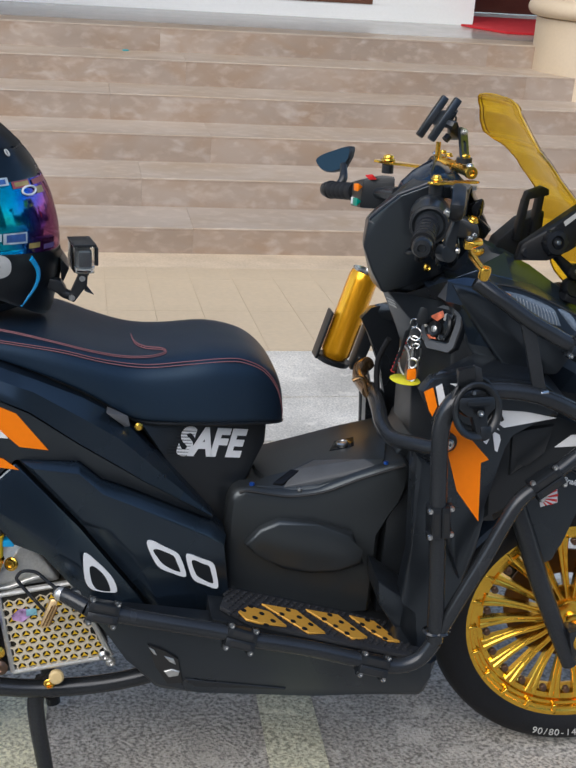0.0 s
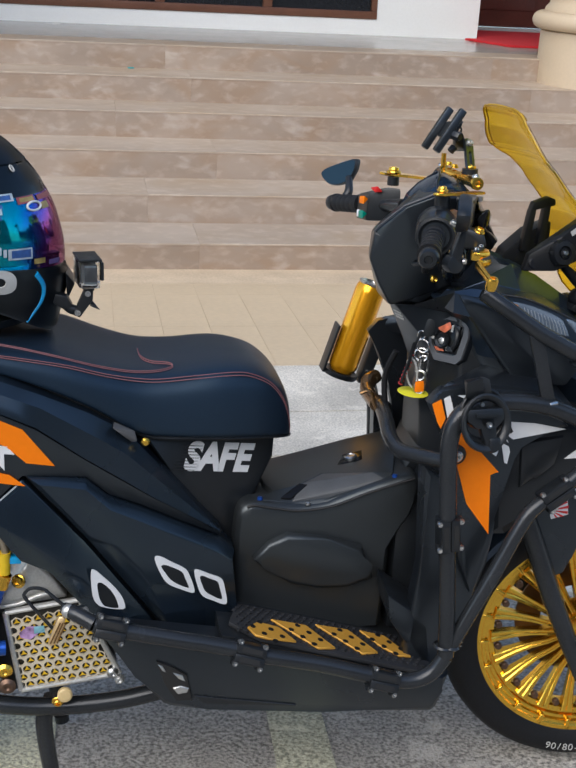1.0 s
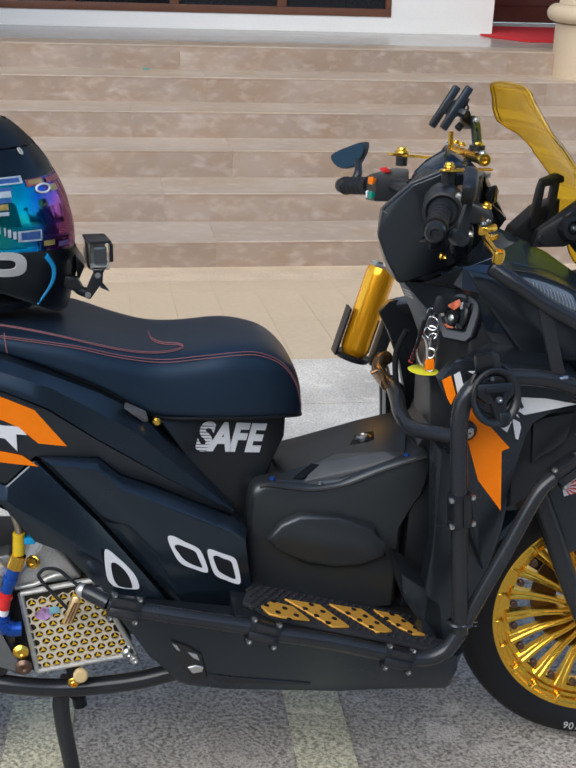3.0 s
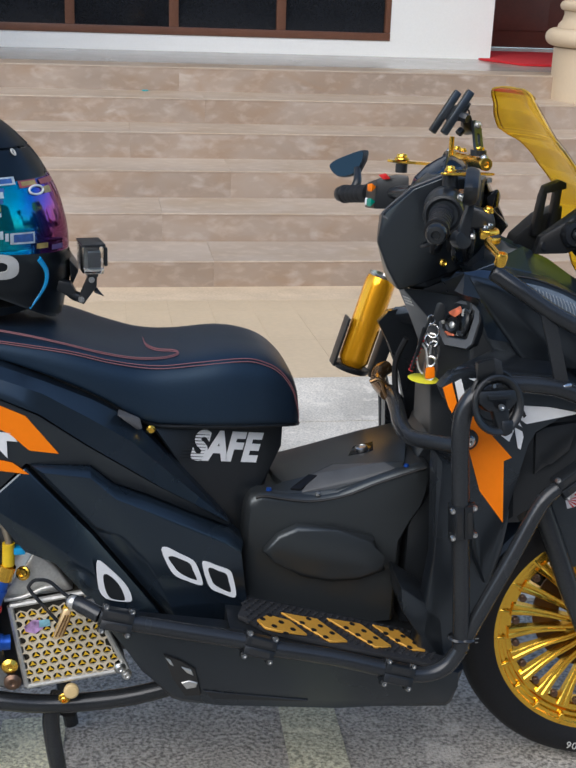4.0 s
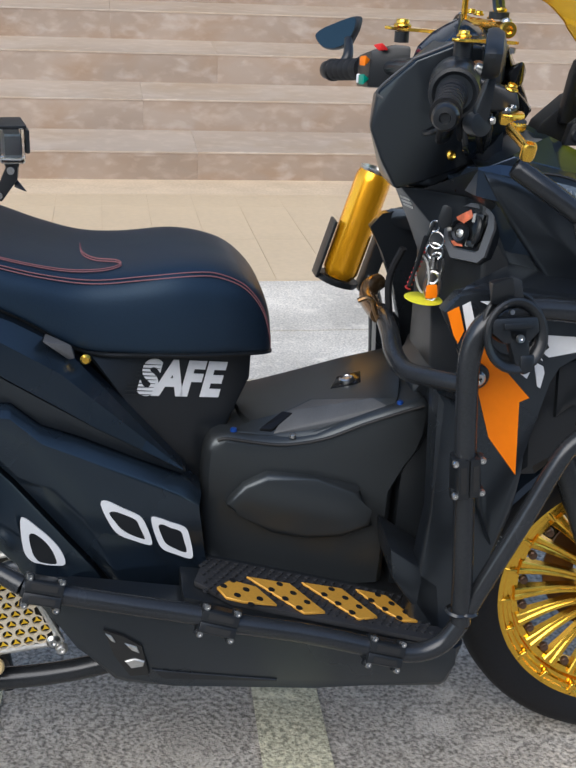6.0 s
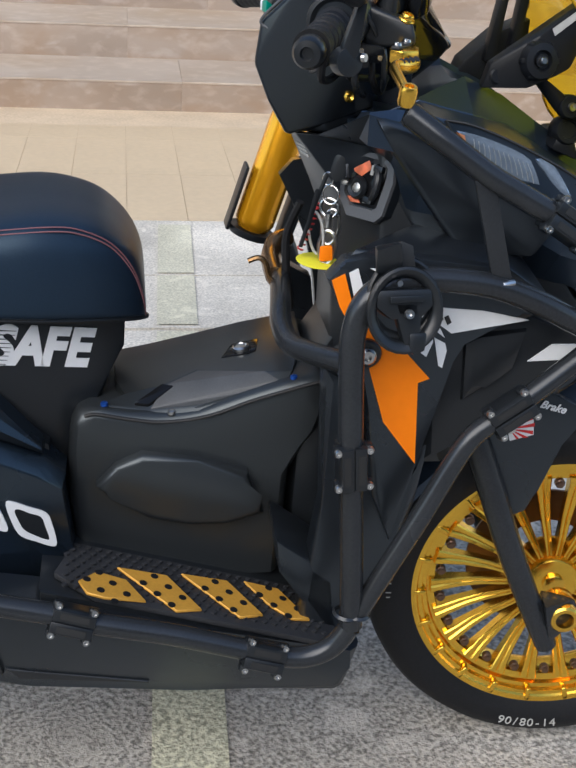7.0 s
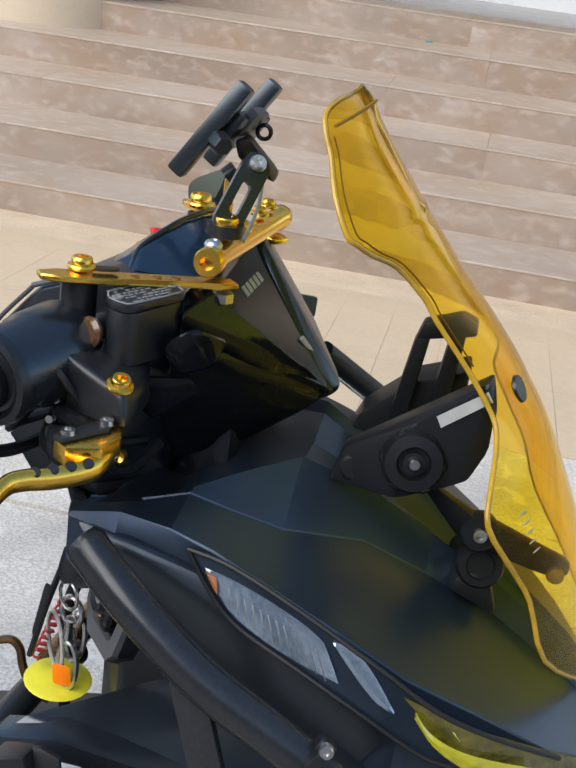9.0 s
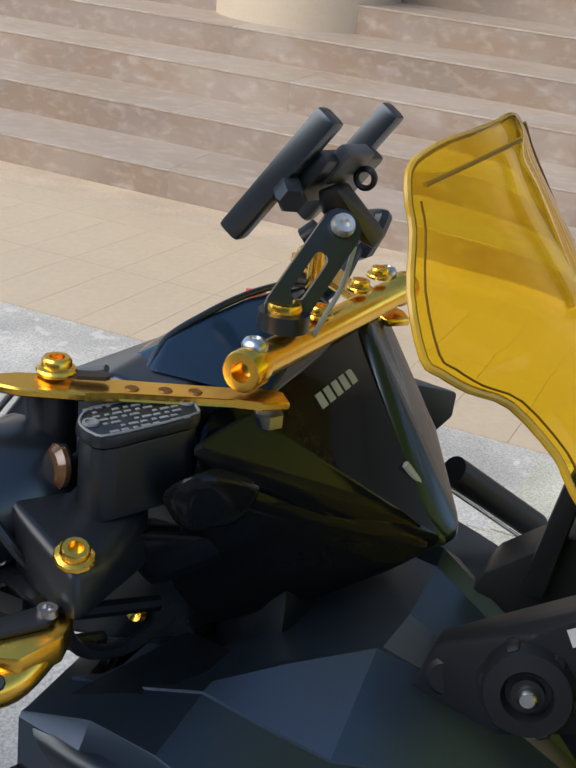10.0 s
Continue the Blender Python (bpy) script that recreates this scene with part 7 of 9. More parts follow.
part("stay_knob", lathe([(0.0, 0.0), (0.018, 0.0), (0.0205, 0.003), (0.0205, 0.010), (0.018, 0.015), (0.011, 0.016), (0.0095, 0.011), (0.007, 0.011), (0.007, 0.015), (0.0, 0.015)], axis_to((0.12, -0.97, 0.18), (0.507, -0.038, 0.924)), 28), NYLON, stays, "ribbed black clamp knob")
part("stay_knob_screw", lathe([(0.0, 0.0), (0.0045, 0.0), (0.0045, 0.003), (0.003, 0.005), (0.0, 0.005)], axis_to((0.12, -0.97, 0.18), (0.509, -0.0525, 0.9268)), 16), STEEL, stays)
for a in range(6):
    t = 2 * math.pi * a / 6
    m = axis_to((0.12, -0.97, 0.18), (0.507, -0.038, 0.924)) @ Matrix.Diagonal((0.73, 0.73, 0.8, 1))
    part("knob_rib", hull([m @ Vector((0.026 * math.cos(t + e), 0.026 * math.sin(t + e), h)) for e in (-0.17, 0.17) for h in (0.002, 0.0175)] + [m @ Vector((0.030 * math.cos(t + e), 0.030 * math.sin(t + e), h)) for e in (-0.14, 0.14) for h in (0.003, 0.013)], 0.001, seg=1), NYLON, stays)
part("stay_pivot", lathe([(0.0, 0.0), (0.0085, 0.0), (0.009, 0.002), (0.007, 0.004), (0.0, 0.004)], axis_to((0.1, -0.97, 0.2), (0.470, -0.0275, 0.905)), 20), NYLON, stays)
for x0, z0, x1, z1 in ((0.482, 0.905, 0.492, 0.972), (0.509, 0.915, 0.516, 0.980)):
    part("stay_post", hull([(x0 + a, y, z0) for a in (0.0, 0.013) for y in (0.060, 0.078)] + [(x1 + a, y, z1 + a * 0.4) for a in (0.0, 0.011) for y in (0.060, 0.078)], 0.003), NYLON, stays)
part("stay_top_bar", hull([(x, y, z) for y in (0.060, 0.078) for x, z in ((0.492, 0.970), (0.496, 0.984), (0.522, 0.994), (0.533, 0.990), (0.534, 0.980))], 0.003), NYLON, stays)
part("stay_plate", hull([(x, y, z) for y in (0.072, 0.112) for x, z in ((0.452, 0.880), (0.461, 0.903), (0.497, 0.936), (0.535, 0.952), (0.535, 0.900), (0.500, 0.876))], 0.004), NYLON, stays)
part("stay_label", hull([(0.517, -0.0452, 0.958), (0.545, -0.0452, 0.980), (0.549, -0.0452, 0.974), (0.521, -0.0452, 0.951), (0.53, -0.043, 0.965)], 0), PRINT_GREY, stays, smooth=False)
part("stay_tube", tube([(0.4195, 0.146, 0.9200), (0.4660, 0.204, 0.8700)], 0.0092, 16, smooth=False), NYLON, stays)
part("stay_tube_edge", tube([(0.4195, 0.139, 0.9115), (0.4640, 0.196, 0.8620)], 0.0012, 8, smooth=False), STEEL, stays)
link = part("stay_link", hull([(0.505, -0.030, 0.915), (0.525, -0.030, 0.905), (0.572, -0.020, 0.872), (0.562, -0.020, 0.858), (0.545, -0.020, 0.866), (0.505, -0.012, 0.910), (0.572, -0.002, 0.872), (0.56, -0.002, 0.858)], 0.004), NYLON, scooter)
part("stay_link", hull([(0.552, -0.022, 0.885), (0.568, -0.022, 0.882), (0.622, -0.010, 0.858), (0.622, -0.010, 0.842), (0.555, -0.022, 0.862), (0.552, -0.006, 0.885), (0.622, 0.006, 0.856), (0.56, -0.006, 0.862)], 0.005), NYLON, link)
for x, y, z, r, m in ((0.5595, -0.0262, 0.8745, 0.0050, STEEL), (0.613, -0.013, 0.850, 0.006, STEEL)):
    part("stay_screw", lathe([(0.0, 0.0), (r, 0.0), (r * 0.9, 0.003), (r * 0.4, 0.003), (0.0, 0.0015)], axis_to((0.1, -0.97, 0.15), (x, y, z)), 14), m, link)
part("stay_foot", lathe([(0.0, -0.014), (0.014, -0.014), (0.0165, -0.010), (0.0165, 0.006), (0.0145, 0.009), (0.010, 0.009), (0.009, 0.0065), (0.0, 0.0065)], axis_to((0.1, -0.95, 0.25), (0.5640, -0.008, 0.845)), 24), NYLON, link)
part("link_boss", lathe([(0.0, -0.012), (0.0115, -0.012), (0.0130, -0.009), (0.0130, 0.002), (0.0115, 0.004), (0.0, 0.004)], axis_to((0.1, -0.97, 0.15), (0.559, -0.0215, 0.874)), 22), NYLON, link)
part("stay_foot_base", hull([(0.545, -0.02, 0.826), (0.583, -0.02, 0.812), (0.575, 0.05, 0.815), (0.540, 0.05, 0.832), (0.556, -0.016, 0.846), (0.572, -0.016, 0.842), (0.56, 0.04, 0.845)], 0.006), NYLON, link)

# crash bars of steel pipe with bolted clamps
def pipe(pts, r=0.0125, steps=8, label=""):
    return part("crash_bar", tube(pts, r, 18, steps), GUARD, scooter, label)


lower_bar = pipe([(-0.207, -0.215, 0.418), (-0.184, -0.217, 0.411), (-0.110, -0.217, 0.392), (-0.010, -0.217, 0.368), (0.031, -0.217, 0.354), (0.129, -0.217, 0.331), (0.225, -0.217, 0.302), (0.270, -0.217, 0.294), (0.302, -0.217, 0.306), (0.322, -0.217, 0.335)], 0.0125, 6, "satin black tubular crash bar")
upright = pipe([(0.322, -0.217, 0.335), (0.318, -0.217, 0.40), (0.308, -0.217, 0.52), (0.298, -0.216, 0.65), (0.298, -0.215, 0.695), (0.310, -0.213, 0.725), (0.338, -0.208, 0.741), (0.385, -0.205, 0.742), (0.438, -0.202, 0.734), (0.485, -0.198, 0.716), (0.531, -0.190, 0.692), (0.585, -0.172, 0.664), (0.632, -0.153, 0.646)], 0.0130, 6, "satin black tubular crash bar")
diagonal = pipe([(0.328, -0.217, 0.350), (0.352, -0.217, 0.402), (0.387, -0.216, 0.475), (0.418, -0.211, 0.540), (0.436, -0.208, 0.569), (0.462, -0.204, 0.588), (0.500, -0.197, 0.614), (0.559, -0.184, 0.656)], 0.0115, 6, "satin black tubular crash bar")
top_bar = pipe([(0.343, -0.176, 0.894), (0.375, -0.190, 0.873), (0.417, -0.200, 0.845), (0.458, -0.203, 0.823), (0.500, -0.203, 0.800), (0.540, -0.198, 0.776), (0.580, -0.185, 0.755), (0.620, -0.165, 0.728), (0.665, -0.135, 0.714)], 0.0122, 6, "satin black tubular crash bar")
part("bar_cap", lathe([(0.0118, -0.004), (0.0126, 0.0), (0.0105, 0.005), (0.0, 0.007)], axis_to((-0.8, 0.25, 0.5), (0.343, -0.176, 0.894)), 18), GUARD, top_bar)
part("bar_cap", lathe([(0.0135, -0.004), (0.0142, 0.0), (0.012, 0.005), (0.0, 0.006)], axis_to((0.9, 0.35, -0.35), (0.632, -0.153, 0.646)), 18), GUARD, upright)
back_bar = pipe([(0.300, -0.207, 0.652), (0.272, -0.168, 0.645), (0.250, -0.130, 0.640), (0.244, -0.092, 0.646), (0.248, -0.050, 0.656), (0.254, 0.0, 0.658), (0.262, 0.06, 0.650)], 0.0120, 6, "satin black tubular crash bar")
for a, b in (((0.413, -0.206, 0.843), (0.445, -0.206, 0.738)), ((0.532, -0.200, 0.772), (0.553, -0.188, 0.682))):
    a, b = Vector(a), Vector(b)
    s = Vector((0.0095, 0, 0.002))
    part("bar_strut", hull([a - s, a + s, b - s, b + s, a - s + Vector((0, 0.008, 0)), a + s + Vector((0, 0.008, 0)), b - s + Vector((0, 0.008, 0)), b + s + Vector((0, 0.008, 0))], 0.0015), GUARD, top_bar)
    part("weld", tube([b - s * 1.1 + Vector((0, -0.002, 0)), b + Vector((0, -0.004, 0.001)), b + s * 1.1 + Vector((0, -0.002, 0))], 0.003, 8), STEEL if a.x < 0.45 else GUARD, top_bar)
for pos in ((0.3155, -0.217, 0.352), (0.328, -0.217, 0.352)):
    part("weld", lathe([(0.013, -0.003), (0.0155, 0.0), (0.013, 0.003)], axis_to((0.1, 0, 1), pos), 16), GUARD, upright)


def clamp(at, along, out, parent, L=0.040, W=0.0178):
    """A split block of two shells round a pipe, with four bolts and two windows."""
    at, along, out = Vector(at), Vector(along).normalized(), Vector(out).normalized()
    side = along.cross(out).normalized()
    out = side.cross(along).normalized()
    def P(a, b, c):
        return at + along * a + side * b + out * c
    bm = bmesh.new()
    for s in (-1, 1):
        hull([P(a, s * b, c) for a in (-L / 2, L / 2) for b, c in ((0.0008, 0.0155), (0.013, 0.0162), (W * 0.86, 0.0105), (W * 0.86, -0.012), (0.004, -0.015), (0.0008, -0.0152))], 0.002, bm)
        for e in (-1, 1):
            hull([P(e * L * 0.42 + a, s * b, c) for a in (-0.0055, 0.0055) for b, c in ((0.012, 0.0105), (W * 1.12, 0.0100), (W * 1.12, 0.0), (0.012, 0.0))], 0.002, bm)
    body = part("clamp", bm, PLASTIC, parent, "black split clamp with steel bolts")
    # each window is a black patch in place of a shaded opening
    for s in (-1, 1):
        part("clamp_window_shade", hull([P(a * 0.34 * L, s * (0.0075 + b), 0.0160 + c) for a in (-1, 1) for b in (-0.0034, 0.0034) for c in (-0.001, 0.0006)], 0), INK, body, smooth=False)
    for a in (-1, 1):
        for s in (-1, 1):
            m = axis_to(out, P(a * L * 0.42, s * W * 0.93, 0.0100))
            part("clamp_bolt", lathe([(0.0, 0.0), (0.0042, 0.0), (0.0045, 0.003), (0.0035, 0.0052), (0.0018, 0.0052), (0.0015, 0.003), (0.0, 0.003)], m, 12), STEEL, body)
    return body


part("bar_stub", tube([(-0.250, -0.190, 0.432), (-0.232, -0.202, 0.428), (-0.207, -0.215, 0.418)], [0.0085, 0.0115, 0.0118], 14), GUARD, lower_bar, "satin black bar end")
part("bar_ball", lathe([(0.0, -0.011), (0.006, -0.009), (0.0105, -0.003), (0.0105, 0.003), (0.006, 0.009), (0.0, 0.011)], axis_to((0.5, -0.8, -0.1), (-0.243, -0.196, 0.4305)), 18), ALLOY, lower_bar, "rounded alloy bar end")
clamp((0.0175, -0.217, 0.357), (0.93, 0, -0.30), (0.05, -0.95, 0.30), lower_bar, 0.046)
clamp((0.2255, -0.217, 0.2985), (0.95, 0, -0.28), (0.05, -0.95, 0.30), lower_bar, 0.046)
clamp((-0.184, -0.217, 0.411), (0.95, 0, -0.25), (0.0, -0.95, 0.30), lower_bar, 0.044)
clamp((0.3065, -0.217, 0.543), (-0.08, 0, 1), (0.05, -0.98, 0.1), upright, 0.050)
clamp((0.501, -0.204, 0.7985), (0.85, 0.02, -0.53), (0.1, -0.95, 0.25), top_bar, 0.049, 0.0174)
clamp((0.474, -0.202, 0.5945), (0.83, 0.1, 0.54), (0.1, -0.97, 0.15), diagonal, 0.049, 0.0170)
part("fork_tab", hull([(0.488, -0.17, 0.575), (0.498, -0.17, 0.578), (0.500, -0.165, 0.548), (0.491, -0.165, 0.545), (0.495, -0.15, 0.56)], 0.002), ALLOY, diagonal)

# universal bottle ring bolted to the upright
holder = thing("ring_holder", "black plastic ring holder strapped to the crash bar", "cup holder")
holder.matrix_world = LEAN
HC = Vector((0.341, -0.232, 0.721))
RX, RZ = Vector((0.98, 0.1, 0.0)).normalized(), Vector((-0.03, 0.22, 0.97)).normalized()
RN = RX.cross(RZ).normalized()
ring = [HC + 0.0330 * math.cos(a) * RX + 0.0370 * math.sin(a) * RZ for a in (2 * math.pi * k / 28 for k in range(28))]
part("ring", tube(ring, 0.0042, 10, 1, True, smooth=False, flat=1.7), PLASTIC, holder)
part("ring", tube([p + Vector((0.001, 0.016, 0.005)) for p in ring], 0.0036, 10, 1, True, smooth=False, flat=1.5), PLASTIC, holder)
for k in (2, 9, 16, 20, 25):
    part("ring_web", hull([ring[k + e] + Vector((0, b, b * 0.3)) for e in (-1, 0, 1) for b in (0.0, 0.016)] + [HC + (ring[k] - HC) * 0.93 + Vector((0, 0.008, 0.002))], 0.001), PLASTIC, holder)
def hold(a, b, c):
    return HC + RX * a * 0.86 + RZ * b * 0.78 + RN * c
part("base", hull([hold(a, b, c) for a, b in ((-0.033, 0.026), (0.031, 0.026), (0.034, 0.004), (0.020, -0.010), (-0.016, -0.012), (-0.034, 0.004)) for c in (-0.016, 0.004)], 0.004), PLASTIC, holder)
part("base", hull([hold(a, b, c) for a, b in ((-0.016, 0.012), (0.018, 0.012), (0.020, -0.040), (0.000, -0.046)) for c in (-0.010, 0.004)], 0.004), PLASTIC, holder)
part("base_cap", hull([hold(a, b, c) for a, b in ((-0.020, 0.019), (0.020, 0.019), (0.020, 0.011), (-0.020, 0.010)) for c in (0.0065, 0.009)], 0.002), PLASTIC, holder)
part("screw", lathe([(0.0, 0.0), (0.0048, 0.0), (0.0045, 0.004), (0.002, 0.004), (0.0, 0.002)], axis_to(RN, hold(0.003, -0.004, 0.006)), 12), STEEL, holder)
part("screw", lathe([(0.0, 0.0), (0.0035, 0.0), (0.003, 0.003), (0.0, 0.003)], axis_to(RN, hold(-0.008, 0.034, 0.004)), 12), STEEL, holder)
part("strap", hull([(0.311, -0.226, 0.778), (0.333, -0.228, 0.787), (0.338, -0.224, 0.766), (0.336, -0.222, 0.752), (0.312, -0.222, 0.754), (0.313, -0.205, 0.776), (0.333, -0.205, 0.780), (0.33, -0.20, 0.752)], 0.003), PLASTIC, holder)
part("strap", hull([hold(a, b, c) for a, b in ((-0.020, 0.078), (-0.002, 0.084), (0.012, 0.078), (0.016, 0.046), (-0.018, 0.040)) for c in (-0.010, -0.005)], 0.003), INK, holder)
part("buckle", hull([hold(a, b, c) for a, b in ((0.004, -0.028), (0.026, -0.028), (0.024, -0.052), (0.010, -0.058), (0.004, -0.048)) for c in (-0.008, 0.006)], 0.004), PLASTIC, holder)

# can in its bracket on the far side
can = thing("drink_can", "tall gold drink can standing in the far bar bracket", "can")
can.matrix_world = LEAN
CB, CT = Vector((0.256, 0.32, 0.620)), Vector((0.307, 0.32, 0.790))
ax = axis_to(CT - CB, CB)
Lc = (CT - CB).length
part("body", lathe([(0.0, 0.004), (0.018, 0.003), (0.0215, 0.0), (0.0255, 0.006), (0.0280, 0.012), (0.0280, 0.018), (0.0280, Lc - 0.020), (0.0272, Lc - 0.013), (0.0245, Lc - 0.005)], ax, 36), shade("gold_can_print", (1.0, 0.46, 0.012), 0.26, metal=0.7, vary=0.06, bump=0, coat=0.3), can)
part("lid", lathe([(0.0245, Lc - 0.005), (0.0255, Lc - 0.002), (0.0255, Lc), (0.0235, Lc + 0.0005), (0.0220, Lc - 0.004), (0.0, Lc - 0.0045)], ax, 36), STEEL, can)
along, across = (CT - CB).normalized(), Vector((0.958, 0.0, -0.287))
def by_can(a, y, h):
    return CB + across * a + along * h + Vector((0, y, 0))
rack = part("can_bracket", hull([by_can(a, y, h) for a in (-0.039, -0.034) for y in (-0.018, 0.018) for h in (-0.008, 0.085)], 0.002), PLASTIC, scooter, "black can bracket")
part("bracket_floor", lathe([(0.0, -0.010), (0.032, -0.010), (0.034, -0.006), (0.034, 0.0), (0.032, -0.001), (0.0, -0.003)], ax, 28), PLASTIC, rack)
part("bracket_side", hull([by_can(a, y, h) for a, h in ((0.036, -0.012), (0.056, -0.006), (0.058, 0.050), (0.048, 0.072), (0.036, 0.076)) for y in (-0.014, 0.02)], 0.003), PLASTIC, rack)
part("bracket_bolt", lathe([(0.0, 0.0), (0.006, 0.0), (0.005, 0.004), (0.0, 0.004)], axis_to((0, -1, 0), by_can(0.046, -0.0142, 0.014)), 12), STEEL, rack)
pipe([(0.325, 0.277, 0.335), (0.318, 0.277, 0.45), (0.312, 0.277, 0.56), (0.305, 0.277, 0.60), (0.296, 0.278, 0.62)], 0.012, 6, "satin black tubular crash bar")
# hooks and pipes behind the shield
BRONZE = shade("bronze_pipe", (0.22, 0.13, 0.06), 0.25, metal=0.9)
part("bag_hook", tube([(0.264, 0.0, 0.645), (0.250, 0.0, 0.650), (0.240, 0.002, 0.668), (0.236, 0.004, 0.682), (0.228, 0.005, 0.688), (0.216, 0.005, 0.684)], 0.0035, 8, 5), BRONZE, scooter, "bronze bag hook")
part("elbow_pipe", tube([(0.252, 0.03, 0.656), (0.254, 0.08, 0.652), (0.258, 0.12, 0.650), (0.268, 0.15, 0.656), (0.284, 0.165, 0.660)], [0.012, 0.0125, 0.013, 0.0135, 0.012], 14), BRONZE, scooter, "bronze pipe elbow")
part("cable", tube([(0.30, -0.10, 0.60), (0.298, -0.115, 0.585), (0.298, -0.118, 0.56), (0.300, -0.12, 0.54)], 0.003, 8), shade("dark_red_sleeve", (0.16, 0.03, 0.02), 0.5), scooter, "dark red cable sleeve")
part("cable", tube([(0.275, 0.02, 0.75), (0.262, 0.03, 0.70), (0.27, 0.02, 0.62)], 0.005, 8), RUBBER, scooter)

def loop_ring(c, r, u, v, t=0.0013, n=18, sx=1.0):
    c, u, v = Vector(c), Vector(u), Vector(v)
    return tube([c + r * (math.cos(a) * u * sx + math.sin(a) * v) for a in (2 * math.pi * k / n for k in range(n))], t, 7, 1, True, smooth=False)


keys = thing("key_ring", "bunch of keys, clips and a yellow tag hanging from the ignition", "keys")
keys.matrix_world = LEAN @ Matrix.Translation((-0.002, 0.027, 0.0))
part("key_head", hull([(0.306, -0.108, 0.832), (0.294, -0.100, 0.830), (0.289, -0.098, 0.806), (0.297, -0.102, 0.796), (0.309, -0.106, 0.806), (0.301, -0.092, 0.82)], 0.004), PLASTIC, keys)
part("key_blade", hull([(0.304, -0.098, 0.806), (0.320, -0.086, 0.800), (0.320, -0.086, 0.793), (0.304, -0.098, 0.796), (0.312, -0.090, 0.799)], 0.0006), STEEL, keys)
part("spare_key", hull([(0.279, -0.088, 0.790), (0.286, -0.088, 0.788), (0.276, -0.086, 0.742), (0.270, -0.086, 0.744), (0.277, -0.083, 0.765)], 0.0012), PLASTIC, keys)
part("key_link", loop_ring((0.292, -0.088, 0.800), 0.0065, (0.7, -0.6, 0), (0.1, 0.1, 1), 0.0012, 14), STEEL, keys)
part("split_ring", loop_ring((0.296, -0.086, 0.782), 0.0100, (0.8, -0.5, 0), (0, 0.1, 1), 0.0014), STEEL, keys)
part("split_ring", loop_ring((0.297, -0.080, 0.766), 0.0100, (0.9, -0.4, 0), (0, 0.1, 1), 0.0020), STEEL, keys)
part("snap_clip", loop_ring((0.300, -0.078, 0.744), 0.020, (0.42, -0.2, 0), (0.10, 0, 1), 0.0020), STEEL, keys)
part("snap_clip", loop_ring((0.297, -0.082, 0.722), 0.019, (0.45, -0.25, 0), (0.04, 0, 1), 0.0021), STEEL, keys)
part("snap_clip", loop_ring((0.285, -0.076, 0.736), 0.024, (0.30, -0.2, 0), (-0.12, 0, 1), 0.0016), PRINT_GREY, keys)
part("snap_clip_neck", lathe([(0.0, -0.008), (0.005, -0.007), (0.004, 0.0), (0.005, 0.008), (0.0, 0.010)], Matrix.Translation((0.297, -0.081, 0.752)), 12), STEEL, keys)
part("lanyard", tube([(0.291, -0.088, 0.806), (0.280, -0.084, 0.770), (0.268, -0.080, 0.722)], 0.0024, 8), PLASTIC, keys)
part("coil_cord", tube([(0.288 - 0.0003 * k + 0.0035 * math.cos(k * 0.9), -0.070 + 0.0035 * math.sin(k * 0.9), 0.768 - k * 0.00085) for k in range(64)], 0.0011, 5, 1, smooth=False), shade("red_cord", (0.42, 0.03, 0.03), 0.45, bump=0), keys)
part("orange_tag", hull([(0.287, -0.088, 0.726), (0.302, -0.090, 0.728), (0.304, -0.088, 0.708), (0.288, -0.086, 0.706), (0.295, -0.082, 0.715)], 0.002), ORANGE, keys)
part("yellow_tag", lathe([(0.0, -0.0010), (0.023, -0.0010), (0.0245, 0.0), (0.023, 0.001), (0.0, 0.001)], Matrix.Translation((0.289, -0.076, 0.704)) @ Matrix.Rotation(radians(4), 4, "Y") @ Matrix.Rotation(radians(2), 4, "X"), 26), LIME, keys)

# engine side: radiator guard, hoses, foot peg, stands
rad_pts = [(-0.337, 0.395), (-0.228, 0.412), (-0.170, 0.281), (-0.318, 0.261)]
rad = part("radiator_core", slab(shrink(rad_pts, 0.96), -0.128, -0.085, 0.003), shade("dark_radiator_mesh", (0.03, 0.028, 0.022), 0.5, metal=0.3, fine=500, bump=0.4), scooter, "dark radiator core")
guard_bm, star_bm = bmesh.new(), bmesh.new()


def inside(p, margin):
    """Is a point of the guard's plane at least so far inside its outline?"""
    for (ax_, az_), (bx, bz) in zip(rad_pts, rad_pts[1:] + rad_pts[:1]):
        L = math.hypot(bx - ax_, bz - az_)
        if ((bz - az_) * (p[0] - ax_) - (bx - ax_) * (p[1] - az_)) / L < margin:
            return False
    return True


